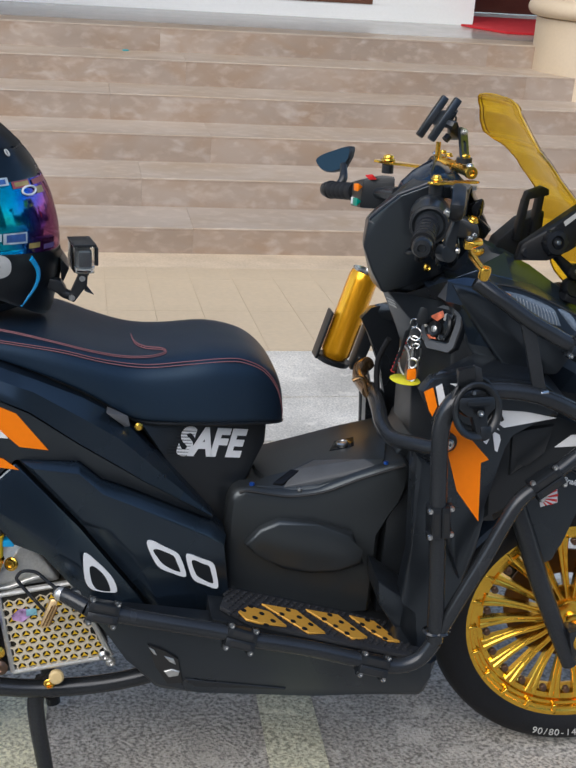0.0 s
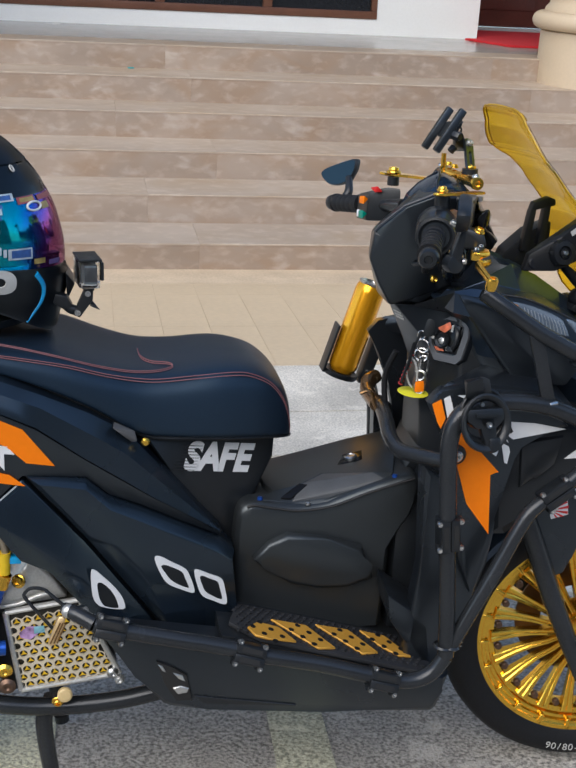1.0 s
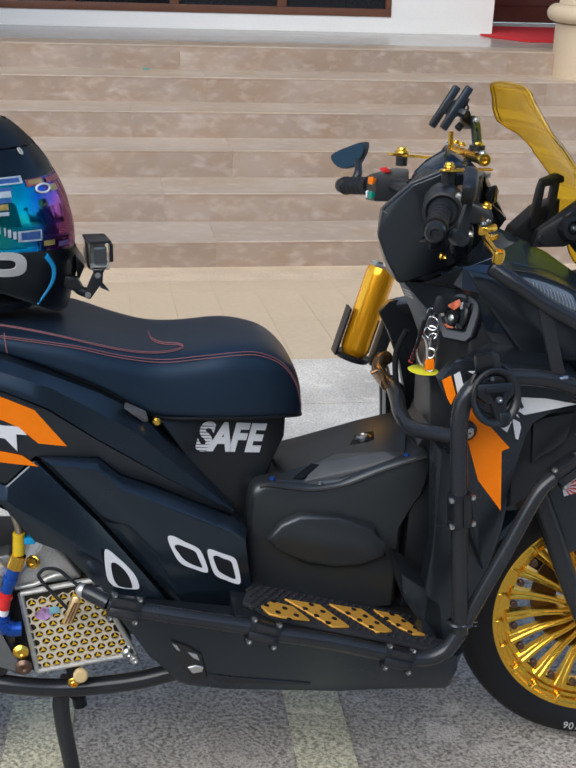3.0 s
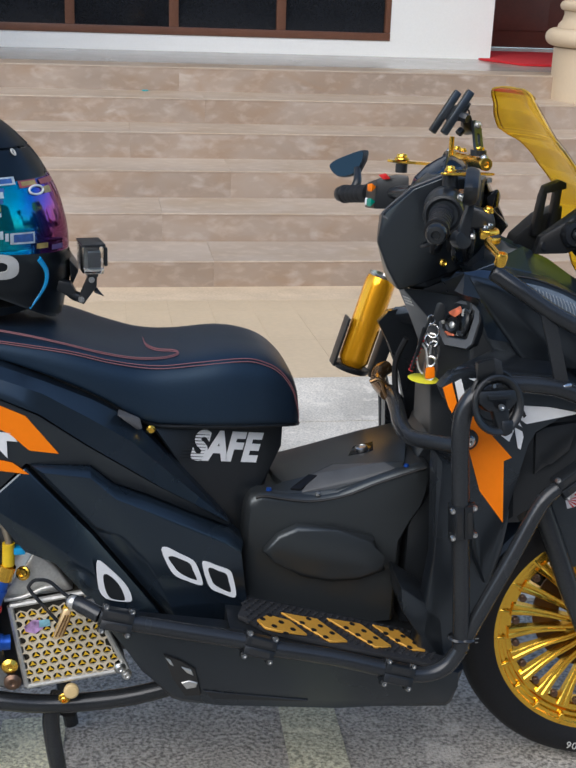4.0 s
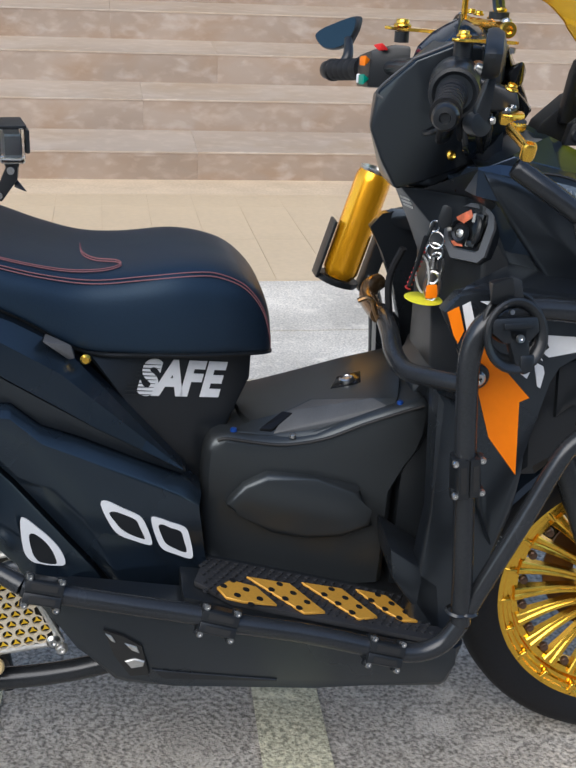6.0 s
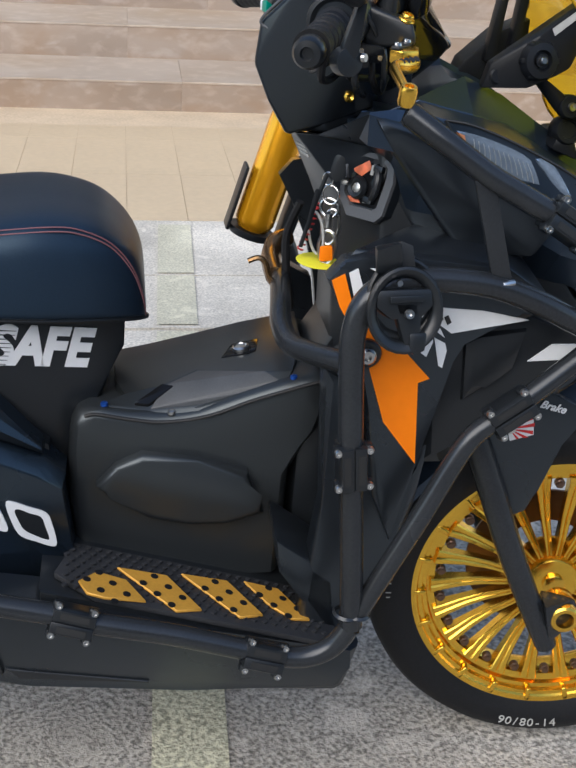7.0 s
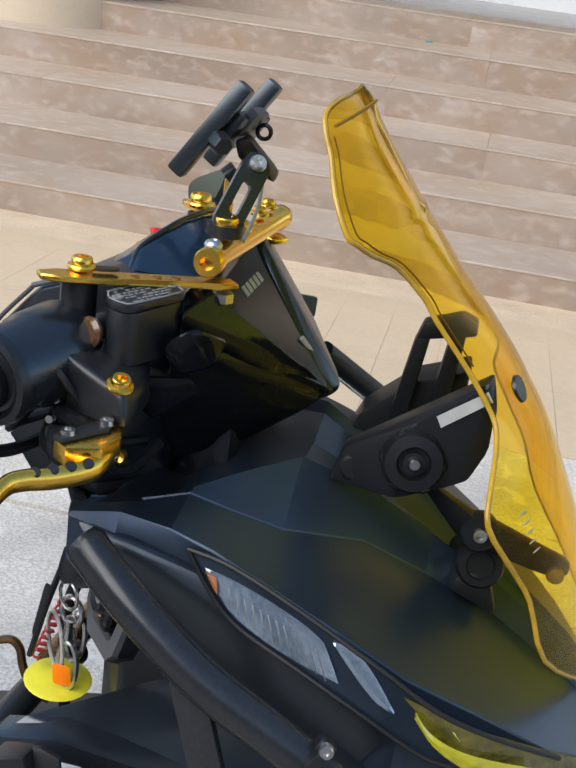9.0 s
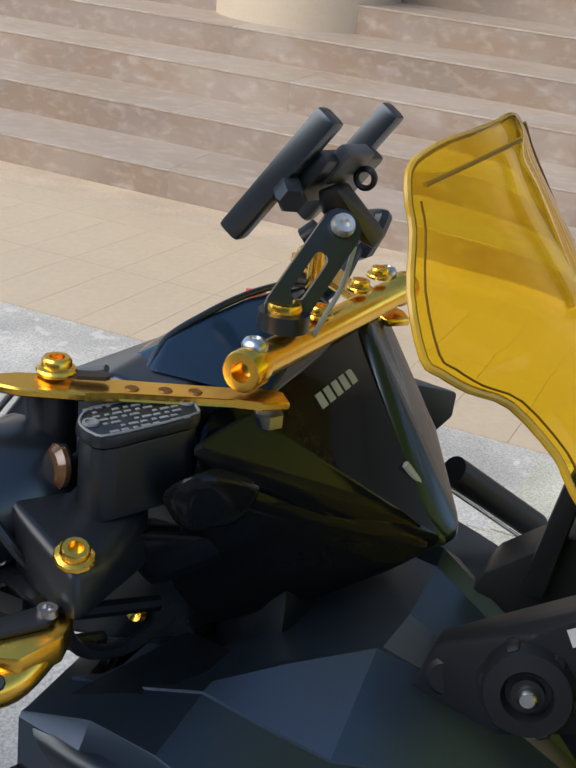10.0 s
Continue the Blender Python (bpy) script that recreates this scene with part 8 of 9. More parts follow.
# a staggered lattice of round holes, with a three-armed inlay in each
PITCH, R = 0.0158, 0.0062
row_d, row_n = Vector((0.985, 0.0, 0.155)).normalized(), Vector((-0.155, 0.0, 0.985)).normalized()
origin = Vector((-0.25, 0.0, 0.335))
for j in range(-8, 9):
    for i in range(-10, 11):
        c = origin + row_d * PITCH * (i + 0.5 * (j % 2)) + row_n * PITCH * 0.866 * j
        if not inside((c.x, c.z), 0.0045):
            continue
        out, inn = [], []
        for k in range(12):
            a = 2 * math.pi * k / 12
            cell = PITCH / math.sqrt(3) * (1.0 if k % 2 else 0.866)
            w = c + row_d * cell * math.cos(a) + row_n * cell * math.sin(a)
            f = 1.0
            while f > 0.45 and not inside(((c + (w - c) * f).x, (c + (w - c) * f).z), 0.0):
                f -= 0.05
            w = c + (w - c) * f
            q = c + (row_d * math.cos(a) + row_n * math.sin(a)) * min(R, 0.94 * f * cell)
            out.append(guard_bm.verts.new((w.x, -0.1345, w.z)))
            inn.append((guard_bm.verts.new((q.x, -0.1345, q.z)), guard_bm.verts.new((q.x, -0.131, q.z))))
        for k in range(12):
            m = (k + 1) % 12
            guard_bm.faces.new((out[k], out[m], inn[m][0], inn[k][0]))
            guard_bm.faces.new((inn[k][0], inn[m][0], inn[m][1], inn[k][1]))
        if inside((c.x, c.z), 0.007):
            ring = []
            for k in range(9):
                a = radians(90 + 40 * k)
                ring.append(c + (row_d * math.cos(a) + row_n * math.sin(a)) * R * (1.02 if k % 3 == 0 else 0.36))
            star_bm.faces.new([star_bm.verts.new((v.x, -0.1325, v.z)) for v in ring])
guard_ob = part("radiator_guard", guard_bm, shade("brushed_pale_metal", (0.68, 0.60, 0.46), 0.42, metal=0.3, fine=300), scooter, "perforated pale metal radiator guard", smooth=False)
tagged(guard_ob, "perforated pale metal radiator guard", kind="stuff")
tagged(part("guard_backing", star_bm, shade("yellow_guard_backing", (0.72, 0.46, 0.02), 0.45, metal=0.2), guard_ob, smooth=False), "yellow three-armed inlays", kind="stuff")
for a, b in zip(rad_pts, rad_pts[1:] + rad_pts[:1]):
    part("guard_edge", tube([(a[0], -0.131, a[1]), (b[0], -0.131, b[1])], 0.0048, 8, smooth=False), ALLOY, guard_ob)
tag_ob = part("guard_sticker", slab([(-0.318, 0.362), (-0.306, 0.372), (-0.288, 0.372), (-0.287, 0.362), (-0.302, 0.350), (-0.316, 0.354)], -0.1362, -0.1352, 0), shade("violet_sticker", (0.36, 0.22, 0.42), 0.3, vary=0.6, scale=90), guard_ob, smooth=False)
part("sticker_end", slab([(-0.296, 0.372), (-0.281, 0.373), (-0.280, 0.362), (-0.296, 0.360)], -0.1368, -0.1363, 0), shade("pale_cyan_print", (0.20, 0.42, 0.50), 0.3, vary=0.5, scale=120), tag_ob, smooth=False)
part("engine_cover", hull([(x, y, z) for x, y, z in ((-0.345, -0.122, 0.398), (-0.342, -0.120, 0.418), (-0.317, -0.118, 0.440), (-0.300, -0.112, 0.472), (-0.285, -0.108, 0.470), (-0.246, -0.116, 0.408))] + [(x, 0.0, z + 0.01) for x, z in ((-0.345, 0.40), (-0.317, 0.44), (-0.295, 0.47), (-0.246, 0.41))], 0.006), ALLOY, scooter, "cast alloy engine cover")
crank_pts = [(-0.420, 0.445), (-0.380, 0.456), (-0.351, 0.462), (-0.341, 0.450), (-0.365, 0.428), (-0.370, 0.410), (-0.372, 0.327), (-0.356, 0.287), (-0.322, 0.263), (-0.346, 0.256), (-0.389, 0.285), (-0.430, 0.300)]
part("crankcase", slab(crank_pts, -0.134, -0.10, 0.005), shade("dull_cast_alloy", (0.17, 0.18, 0.185), 0.45, metal=0.5, vary=0.2, fine=300, bump=0.15), scooter, "dull grey crankcase casting")
part("engine_cover_lip", tube([(-0.345, -0.125, 0.402), (-0.318, -0.126, 0.406), (-0.288, -0.126, 0.418), (-0.270, -0.124, 0.420)], 0.004, 10), ALLOY, scooter)
part("case_rib", tube([(-0.40, -0.128, 0.452), (-0.372, -0.132, 0.445), (-0.352, -0.134, 0.432)], [0.016, 0.014, 0.008], 12), ALLOY, scooter)
part("engine_block", hull([(-0.55, -0.07, 0.42), (-0.16, -0.07, 0.40), (-0.14, -0.06, 0.28), (-0.30, -0.08, 0.235), (-0.55, -0.07, 0.25), (-0.55, 0.12, 0.42), (-0.16, 0.12, 0.40), (-0.14, 0.12, 0.28), (-0.3, 0.12, 0.235), (-0.55, 0.12, 0.25)], 0.012), GREY_PLASTIC, scooter, "dark engine block")
part("swing_arm_cover", hull([(-0.40, -0.125, 0.50), (-0.355, -0.13, 0.40), (-0.345, -0.13, 0.30), (-0.37, -0.12, 0.24), (-0.60, -0.10, 0.24), (-0.60, -0.10, 0.50), (-0.40, -0.08, 0.50), (-0.36, -0.08, 0.25), (-0.6, -0.05, 0.24)], 0.01), PLASTIC, scooter)
hose = [(-0.395, -0.14, 0.622), (-0.372, -0.142, 0.593), (-0.346, -0.145, 0.550), (-0.334, -0.146, 0.512), (-0.333, -0.146, 0.495)]
part("braided_hose", tube(hose, 0.0055, 12), shade("braided_steel", (0.42, 0.36, 0.28), 0.35, metal=0.9, fine=900, bump=0.6), scooter, "braided steel hose")
def sleeve(a, b, r, mat, name):
    return part(name, tube([a, b], r, 14, smooth=False), mat, scooter)


sleeve((-0.333, -0.146, 0.502), (-0.335, -0.146, 0.468), 0.0088, shade("yellow_sleeve", (0.62, 0.42, 0.01), 0.45), "hose_sleeve")
sleeve((-0.335, -0.146, 0.467), (-0.342, -0.146, 0.446), 0.0115, GOLD, "hose_union")
sleeve((-0.342, -0.146, 0.446), (-0.356, -0.146, 0.408), 0.0092, BLUE, "hose_sleeve")
sleeve((-0.356, -0.146, 0.407), (-0.361, -0.146, 0.380), 0.0088, RED, "hose_sleeve")
sleeve((-0.361, -0.146, 0.379), (-0.363, -0.146, 0.370), 0.0080, WHITE, "hose_sleeve")
part("hose_elbow", tube([(-0.364, -0.146, 0.370), (-0.365, -0.146, 0.358), (-0.354, -0.146, 0.345), (-0.338, -0.144, 0.343)], [0.0085, 0.0105, 0.011, 0.0115], 12), BLUE, scooter)
for a, b in (((-0.3652, -0.146, 0.366), (-0.3655, -0.146, 0.3625)), ((-0.3650, -0.146, 0.357), (-0.3635, -0.146, 0.3535)), ((-0.3600, -0.146, 0.349), (-0.3570, -0.146, 0.3465)), ((-0.3520, -0.1458, 0.3445), (-0.3485, -0.1455, 0.3440))):
    sleeve(a, b, 0.0126, BLUE, "hose_ring")
sleeve((-0.348, -0.146, 0.431), (-0.351, -0.146, 0.423), 0.0108, BLUE, "hose_ring")
sleeve((-0.357, -0.146, 0.402), (-0.358, -0.146, 0.396), 0.0106, RED, "hose_ring")
part("bleed_screw", gold_bolt((-0.316, -0.130, 0.446), (-0.2, -0.9, 0.3), 0.9), GOLD, scooter)
part("cyan_clip", box((-0.328, -0.15, 0.484), (-0.310, -0.135, 0.495), 0.002), CYAN, scooter)
part("spring_loop", tube([(-0.262, -0.146, 0.365), (-0.285, -0.150, 0.398), (-0.306, -0.150, 0.428), (-0.306, -0.150, 0.437), (-0.297, -0.150, 0.444), (-0.279, -0.150, 0.441), (-0.262, -0.15, 0.424), (-0.246, -0.15, 0.409)], 0.0027, 8), GUARD, scooter)
peg = part("foot_peg_mount", lathe([(0.0, 0.0), (0.009, 0.0), (0.012, 0.004), (0.012, 0.022), (0.008, 0.028), (0.0, 0.030)], axis_to((-0.5, -0.8, 0.2), (-0.222, -0.165, 0.410)), 20), STEEL, scooter, "polished foot peg joint")
part("foot_peg", hull([(-0.258, -0.172, 0.408), (-0.245, -0.176, 0.409), (-0.260, -0.178, 0.364), (-0.278, -0.176, 0.359), (-0.260, -0.160, 0.404), (-0.269, -0.165, 0.363)], 0.004), shade("pale_gold_alloy", (0.85, 0.62, 0.34), 0.34, metal=0.9, bump=0.02), peg, "pale gold folded foot peg")
# dark brown tubes laid on the peg for the shade in its slots
for k in range(3):
    part("peg_groove", tube([(-0.2560 + k * 0.0042, -0.1775, 0.400), (-0.2705 + k * 0.0050, -0.1795, 0.368)], 0.0011, 6, smooth=False), shade("groove_shade_brown", (0.16, 0.08, 0.02), 0.5, metal=0.5, bump=0), peg)
for x, z, r, m in ((-0.341, 0.299, 0.012, GOLD), (-0.338, 0.272, 0.013, BROWN_STEEL), (-0.180, 0.285, 0.009, STEEL), (-0.170, 0.273, 0.008, ALLOY)):
    part("side_bolt", lathe([(0.0, 0.0), (r, 0.0), (r, 0.004), (r * 0.6, 0.008), (r * 0.35, 0.008), (0.0, 0.004)], axis_to((0, -1, 0), (x, -0.134, z)), 14), m, scooter)
part("reflector", lathe([(0.0, 0.0), (0.0115, 0.0), (0.0115, 0.006), (0.009, 0.009), (0.0, 0.010)], axis_to((0, -1, 0.1), (-0.253, -0.134, 0.251)), 20), shade("cream_reflector", (0.60, 0.45, 0.22), 0.3), scooter, "cream round reflector")
part("drain_bolt", gold_bolt((-0.264, -0.128, 0.236), (0, -0.9, -0.3), 0.8), GOLD, scooter)
frame_tube = part("frame_tube", tube([(-0.48, -0.08, 0.262), (-0.42, -0.10, 0.240), (-0.364, -0.11, 0.226), (-0.282, -0.11, 0.214), (-0.181, -0.11, 0.217), (-0.103, -0.11, 0.232), (-0.03, -0.10, 0.25)], 0.0145, 16), GUARD, scooter, "dark lower frame tube")
stand = part("centre_stand", tube([(-0.275, -0.085, 0.215), (-0.288, -0.090, 0.17), (-0.276, -0.092, 0.06), (-0.268, -0.094, 0.010)], [0.013, 0.0135, 0.013, 0.012], 14), GUARD, scooter, "black stand leg")
part("stand_foot", hull([(-0.285, -0.108, 0.002), (-0.25, -0.108, 0.002), (-0.25, -0.080, 0.002), (-0.285, -0.080, 0.002), (-0.282, -0.105, 0.014), (-0.254, -0.105, 0.014), (-0.254, -0.083, 0.014), (-0.282, -0.083, 0.014)], 0.004), GUARD, stand)
part("stand_stop", lathe([(0.0, -0.02), (0.016, -0.018), (0.018, 0.0), (0.016, 0.016), (0.0, 0.018)], axis_to((0, -1, 0), (-0.262, -0.05, 0.175)), 16), RUBBER, stand)
part("centre_stand", tube([(-0.275, 0.145, 0.215), (-0.288, 0.150, 0.17), (-0.276, 0.152, 0.06), (-0.268, 0.154, 0.002)], 0.013, 14), GUARD, scooter, "black stand leg")
# rear wheel
RW = Matrix.Translation((-0.64, MID, 0.2484)) @ Matrix.Rotation(radians(90), 4, "X")
wheel(RW, 22, "gold chromed multi-spoke rear wheel")
part("silencer", lathe([(0.0, 0.0), (0.03, 0.0), (0.045, 0.02), (0.052, 0.06), (0.052, 0.30), (0.04, 0.34), (0.0, 0.34)], axis_to((-0.93, 0.0, 0.36), (-0.375, -0.125, 0.505)), 24), shade("carbon_cover", (0.02, 0.021, 0.023), 0.3, fine=600, bump=0.4), scooter, "dark carbon silencer")

# helmet on the seat
helmet = thing("helmet", "matte black full-face helmet with rainbow mirrored visor on the seat", "helmet")
helmet.matrix_world = LEAN
HX, HY, HZ = -0.400, 0.025, 0.950
FRONT_EL = [-60, -47, -40, -23, -19, 0, 20, 47, 66, 90]
FRONT_R = [0.212, 0.206, 0.192, 0.172, 0.163, 0.1480, 0.1380, 0.1345, 0.1380, 0.1430]
SIDE_R = [0.176, 0.165, 0.152, 0.138, 0.134, 0.130, 0.130, 0.133, 0.138, 0.1430]


def shell_r(az, el):
    """Radius of the helmet's skin towards an azimuth (0 forwards) and a height angle."""
    d = math.degrees(el)
    a, b = float(np.interp(d, FRONT_EL, FRONT_R)), float(np.interp(d, FRONT_EL, SIDE_R))
    if math.cos(az) < 0:
        a = max(b, 0.145)
    return 1 / math.sqrt((math.cos(az) / a) ** 2 + (math.sin(az) / b) ** 2)


def shell(el0, el1, az0, az1, off, nu, nv, thick=None, low=None):
    bm = bmesh.new()
    grid = []
    for i in range(nu + 1):
        el = el0 + (el1 - el0) * i / nu
        row = []
        for j in range(nv + 1):
            az = az0 + (az1 - az0) * j / nv
            if low:
                bottom = radians(low[0] + (low[1] - low[0]) * max(math.cos(az), 0.0) ** 1.5)
                el = bottom + (el1 - bottom) * i / nu
            r = shell_r(az, el) + off
            p = Vector((r * math.cos(az) * math.cos(el), r * math.sin(az) * math.cos(el), r * math.sin(el) * 1.02))
            row.append(bm.verts.new(p + Vector((HX, HY, HZ))))
        grid.append(row)
    for a, b in zip(grid, grid[1:]):
        for k in range(nv):
            bm.faces.new((a[k], a[k + 1], b[k + 1], b[k]))
    if thick:
        bmesh.ops.solidify(bm, geom=bm.faces[:], thickness=thick)
    return bm


part("shell", shell(radians(-47), radians(89.5), 0, 2 * math.pi, 0.0, 36, 56, None, (-37, -48)), BODY, helmet, "matte black shell", angle=60)
part("lining", lathe([(0.0, 0.812), (0.108, 0.812), (0.115, 0.825), (0.0, 0.83)], Matrix.Translation((HX, HY, 0)), 28), PLASTIC, helmet)
part("chin_bar", shell(radians(-45), radians(-20), radians(-70), radians(70), 0.003, 10, 30, -0.003, (-36, -46)), BODY, helmet)
part("brow_vent", shell(radians(22), radians(40), radians(-75), radians(75), 0.0022, 5, 24, -0.003), NAVY, helmet)
part("crown_panel", shell(radians(41.5), radians(62), radians(-70), radians(70), 0.003, 5, 24, -0.003), BODY, helmet)
part("spoiler", hull([(HX - 0.04, HY - 0.045, 1.085), (HX + 0.046, HY - 0.03, 1.082), (HX + 0.052, HY - 0.02, 1.100), (HX + 0.050, HY + 0.02, 1.114), (HX + 0.040, HY, 1.140), (HX - 0.02, HY - 0.02, 1.150), (HX - 0.06, HY + 0.05, 1.085), (HX + 0.046, HY + 0.03, 1.082), (HX - 0.02, HY + 0.03, 1.150)], 0.008), BODY, helmet)


def visor_mat():
    mat = bpy.data.materials.new("rainbow_mirror_visor")
    mat.use_nodes = True
    n, l = mat.node_tree.nodes, mat.node_tree.links
    b = n["Principled BSDF"]
    co = n.new("ShaderNodeTexCoord")
    sep = n.new("ShaderNodeSeparateXYZ")
    l.new(co.outputs["Generated"], sep.inputs[0])
    nz = n.new("ShaderNodeTexNoise")
    nz.inputs["Scale"].default_value, nz.inputs["Detail"].default_value = 4.0, 3.0
    l.new(co.outputs["Generated"], nz.inputs["Vector"])
    ad = n.new("ShaderNodeMath")
    ad.operation = "MULTIPLY_ADD"
    ad.inputs[1].default_value = 0.25
    l.new(nz.outputs["Fac"], ad.inputs[0])
    l.new(sep.outputs["X"], ad.inputs[2])
    r = n.new("ShaderNodeValToRGB")
    e = r.color_ramp.elements
    e[0].position, e[0].color = 0.38, (0.05, 0.62, 0.60, 1)
    e[1].position, e[1].color = 1.12, (0.42, 0.10, 0.30, 1)
    for p, c in ((0.66, (0.02, 0.62, 0.85, 1)), (0.80, (0.03, 0.25, 0.80, 1)), (0.95, (0.35, 0.08, 0.50, 1))):
        q = e.new(p)
        q.color = c
    l.new(ad.outputs[0], r.inputs[0])
    l.new(r.outputs[0], b.inputs["Base Color"])
    b.inputs["Metallic"].default_value, b.inputs["Roughness"].default_value = 0.9, 0.07
    return mat


visor = part("visor", shell(radians(-18.5), radians(21), radians(-80), radians(80), 0.003, 12, 40, -0.003), visor_mat(), helmet, "rainbow mirrored visor", angle=60)


def on_shell(az, el, off):
    r = shell_r(az, el) + off
    return Vector((HX + r * math.cos(az) * math.cos(el), HY + r * math.sin(az) * math.cos(el), HZ + r * math.sin(el) * 1.02))


def patch(az0, az1, el0, el1, off, mat, name, parent):
    bm = bmesh.new()
    nu, nv = 3, 6
    g = [[bm.verts.new(on_shell(radians(az0 + (az1 - az0) * j / nv), radians(el0 + (el1 - el0) * i / nu), off)) for j in range(nv + 1)] for i in range(nu + 1)]
    for a, b in zip(g, g[1:]):
        for k in range(nv):
            bm.faces.new((a[k], a[k + 1], b[k + 1], b[k]))
    return part(name, bm, mat, parent, smooth=True)


STICKS = [shade("sticker_red", (0.30, 0.06, 0.07), 0.4), shade("sticker_pale", (0.42, 0.50, 0.55), 0.4, vary=0.3, scale=60), shade("sticker_blue", (0.03, 0.09, 0.28), 0.4, vary=0.5, scale=80), shade("sticker_yellow", (0.34, 0.25, 0.08), 0.4, vary=0.5, scale=80), shade("sticker_violet", (0.16, 0.10, 0.24), 0.4)]
for k, (az0, az1, el0, el1, m) in enumerate(((-63, -45, 19.4, 23.9, 1), (-62, -47, 20.3, 23.0, 2), (-43, -28, 16.9, 21.0, 0), (-41, -29, 17.9, 20.3, 3), (-25, -4, 17.2, 20.2, 0), (-71, -54, 15.5, 18.0, 2), (-69, -55, 12.4, 15.9, 1), (-72, -56, 9.4, 11.9, 2), (-72, -58, 5.5, 8.7, 3), (-68, -58, 2.4, 4.5, 1), (-72, -68, -4.0, 3.1, 1), (-54, -39, -12.5, -6.6, 1), (-52, -40, -11.5, -7.4, 2), (-38, -30, -15.5, -12.8, 3), (-27, -17, -16.8, -14.3, 4), (-25, -17, 12.1, 15.8, 3), (-68, -66, -6.2, -2.0, 1), (-66, -64, -7.3, -3.0, 1), (-62, -61, -8.5, -4.1, 1), (-60, -58, -9.5, -5.1, 1), (-57, -55, -10.6, -6.4, 1))):
    patch(az0, az1, el0, el1, 0.0040 + 0.0001 * k, STICKS[m], "sticker", visor)
part("visor_badge", tube([on_shell(radians(-31 + 6 * math.cos(a)), radians(14.7 + 2.4 * math.sin(a)), 0.005) for a in (2 * math.pi * k / 20 for k in range(20))], 0.0016, 6, 1, True, smooth=False), WHITE, visor)
bm = bmesh.new()
loops = [[bm.verts.new(on_shell(radians(-63 + a * math.copysign(abs(math.cos(t)) ** 0.7, math.cos(t))), radians(-24.3 + e * math.copysign(abs(math.sin(t)) ** 0.7, math.sin(t))), h)) for t in (2 * math.pi * k / 32 for k in range(32))] for a, e, h in ((14.0, 6.2, 0.0025), (14.0, 6.2, 0.0042), (7.6, 2.5, 0.0042), (7.6, 2.5, 0.0025))]
for p, q in zip(loops, loops[1:]):
    for k in range(32):
        bm.faces.new((p[k], p[(k + 1) % 32], q[(k + 1) % 32], q[k]))
part("chin_mark", bm, PRINT_GREY, helmet, "pale grey ring mark")
part("chin_mark", tube([on_shell(radians(-88), radians(-21), 0.003), on_shell(radians(-92), radians(-26), 0.003), on_shell(radians(-94), radians(-30), 0.003)], 0.004, 8), PRINT_GREY, helmet)
part("blue_flash", tube([on_shell(radians(-36), radians(-21), 0.001), on_shell(radians(-31), radians(-27), 0.001), on_shell(radians(-31), radians(-34), 0.001), on_shell(radians(-38), radians(-44), 0.001)], [0.005, 0.0045, 0.004, 0.0015], 8), CYAN, helmet, "bright blue flash")
part("vent_badge", tube([on_shell(radians(-36 + 1.4 * math.cos(a)), radians(38 + 2 * math.sin(a)), 0.0045) for a in (2 * math.pi * k / 12 for k in range(12))], 0.0013, 6, 1, True, smooth=False), PRINT_GREY, helmet)
part("chin_vent", hull([on_shell(radians(-12), radians(-22), 0.006), on_shell(radians(12), radians(-22), 0.006), on_shell(radians(10), radians(-34), 0.012), on_shell(radians(-10), radians(-34), 0.012), on_shell(radians(-8), radians(-26), 0.018), on_shell(radians(8), radians(-26), 0.018)], 0.003), PLASTIC, helmet)
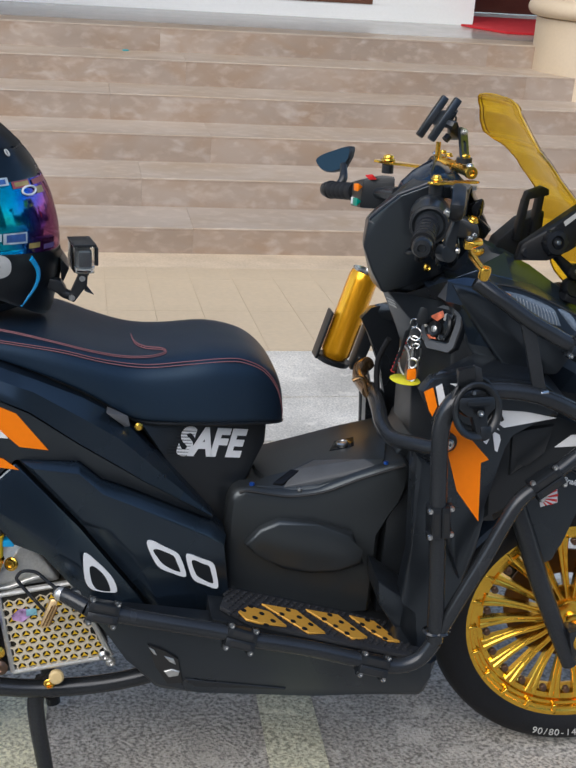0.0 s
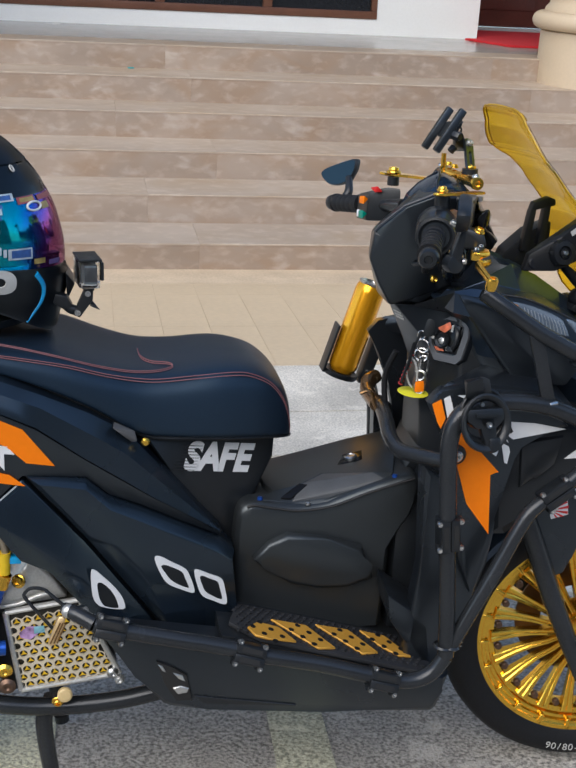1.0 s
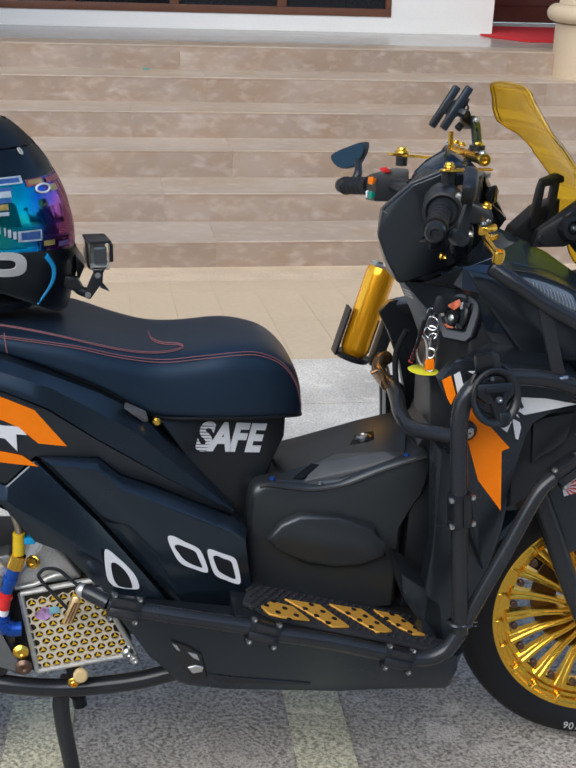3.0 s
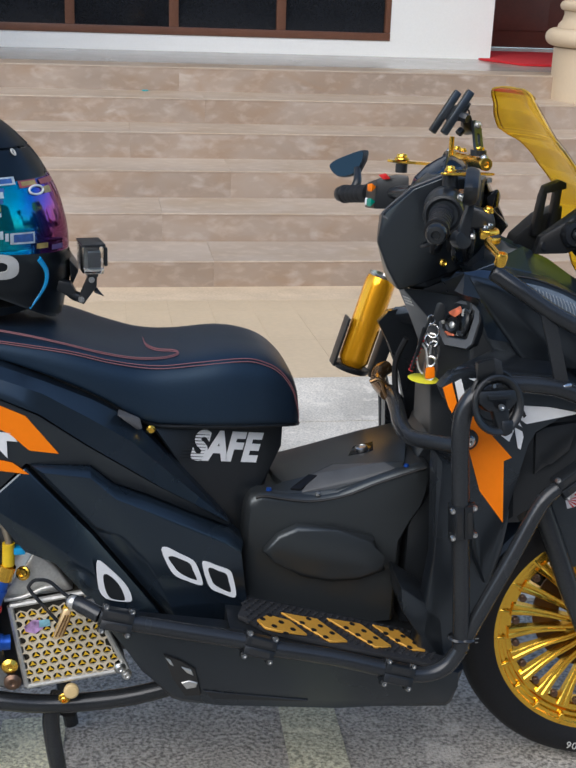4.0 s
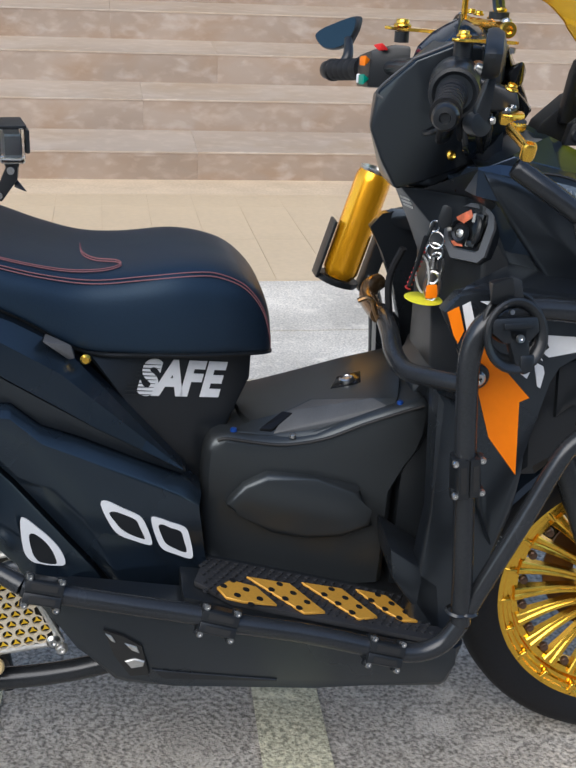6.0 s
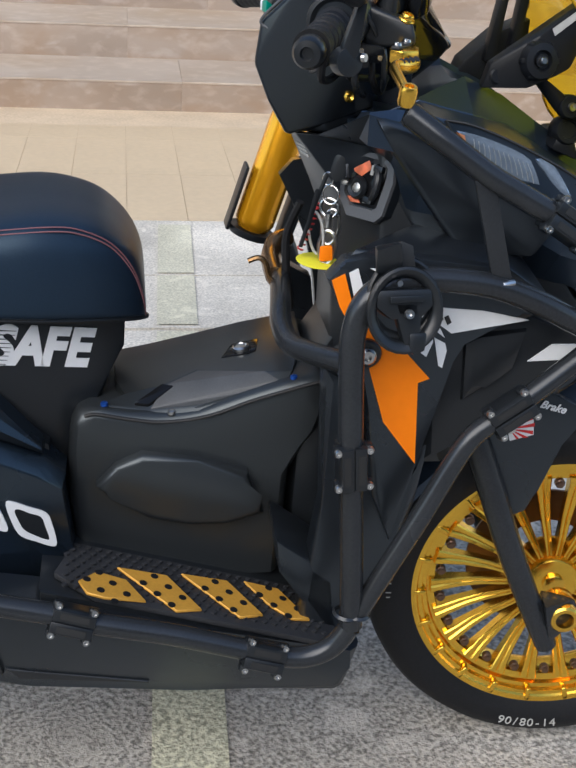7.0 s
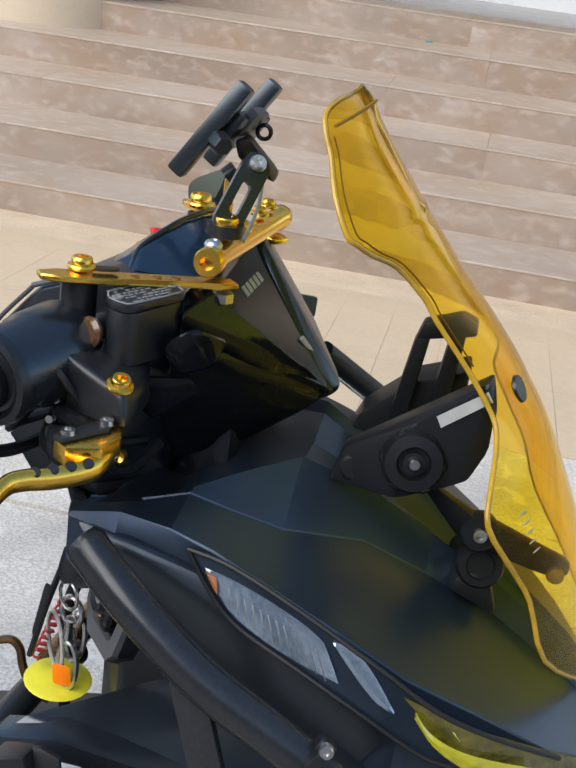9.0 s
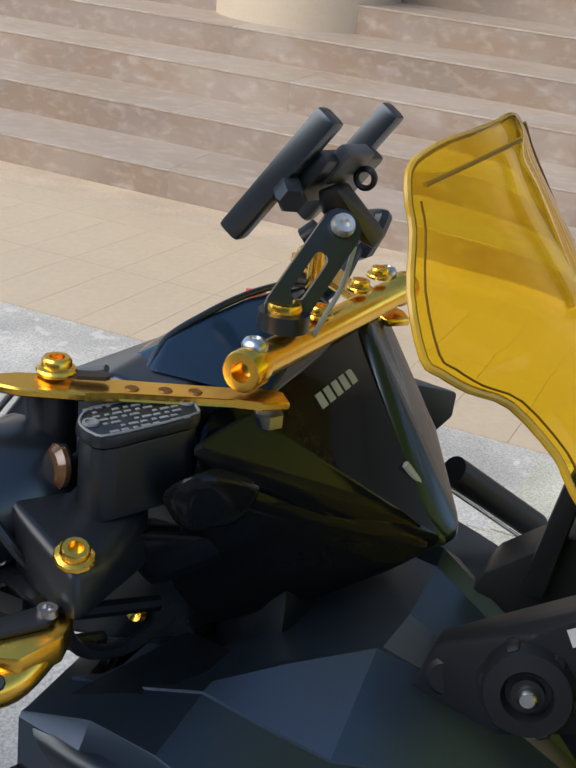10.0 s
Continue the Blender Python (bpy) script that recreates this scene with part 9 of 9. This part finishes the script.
# action camera on the chin bar, turned a little to the right flank
part("camera_arm", hull([(x, y, z) for y in (-0.028, -0.008) for x, z in ((-0.258, 0.856), (-0.240, 0.852), (-0.232, 0.836), (-0.246, 0.832), (-0.262, 0.842))], 0.003), PLASTIC, helmet)
part("camera_arm", tube([(-0.246, -0.018, 0.842), (-0.236, -0.02, 0.832), (-0.225, -0.02, 0.828)], [0.008, 0.0075, 0.0075], 12), PLASTIC, helmet)
for dy in (-0.027, -0.014):
    part("camera_arm", hull([(x, dy + b, z) for b in (-0.003, 0.003) for x, z in ((-0.232, 0.824), (-0.222, 0.820), (-0.203, 0.846), (-0.202, 0.862), (-0.214, 0.864), (-0.219, 0.850))], 0.002), PLASTIC, helmet)
for x, z in ((-0.225, 0.828), (-0.210, 0.857)):
    part("arm_screw", lathe([(0.0, -0.013), (0.0045, -0.013), (0.005, -0.010), (0.003, -0.009), (0.003, 0.012), (0.0, 0.012)], axis_to((0, 1, 0), (x, -0.02, z)), 14), STEEL, helmet)
part("arm_knob", hull([(-0.208, -0.03, 0.838), (-0.192, -0.032, 0.832), (-0.196, -0.005, 0.828), (-0.206, -0.005, 0.836), (-0.205, -0.02, 0.846)], 0.002), PLASTIC, helmet)
CU, CV = Vector((0.985, 0.17, 0.0)), Vector((-0.17, 0.985, 0.0))


def case(u0, u1, v0, v1, z0, z1):
    """Corners of a block of the camera: along its optical axis, across it, and up."""
    return [Vector((-0.210, -0.018, 0.0)) + CU * u + CV * v + Vector((0.0, 0.0, z)) for u in (u0, u1) for v in (v0, v1) for z in (z0, z1)]


cam_body = part("action_camera", hull(case(-0.009, 0.010, -0.024, 0.024, 0.873, 0.901), 0.003), shade("mid_grey_plastic", (0.20, 0.23, 0.25), 0.3), helmet, "small grey action camera in a clear case")
part("camera_case", hull(case(-0.014, 0.014, -0.029, 0.029, 0.867, 0.907), 0.004), CASE, cam_body)
part("case_latch", hull(case(-0.017, 0.016, -0.030, 0.030, 0.9075, 0.9105), 0.001), PLASTIC, cam_body)
part("case_lens", hull(case(0.0145, 0.0195, -0.026, 0.004, 0.878, 0.905), 0.002), PLASTIC, cam_body)
part("case_back", hull(case(-0.0165, -0.0145, -0.028, 0.028, 0.869, 0.906), 0.001), CASE, cam_body)
part("case_foot", hull(case(-0.008, 0.008, -0.012, 0.012, 0.860, 0.8665), 0.002), PLASTIC, cam_body)
part("case_window", hull(case(-0.0085, 0.0095, -0.0255, -0.0242, 0.877, 0.898), 0.001), GREY_PLASTIC, cam_body)
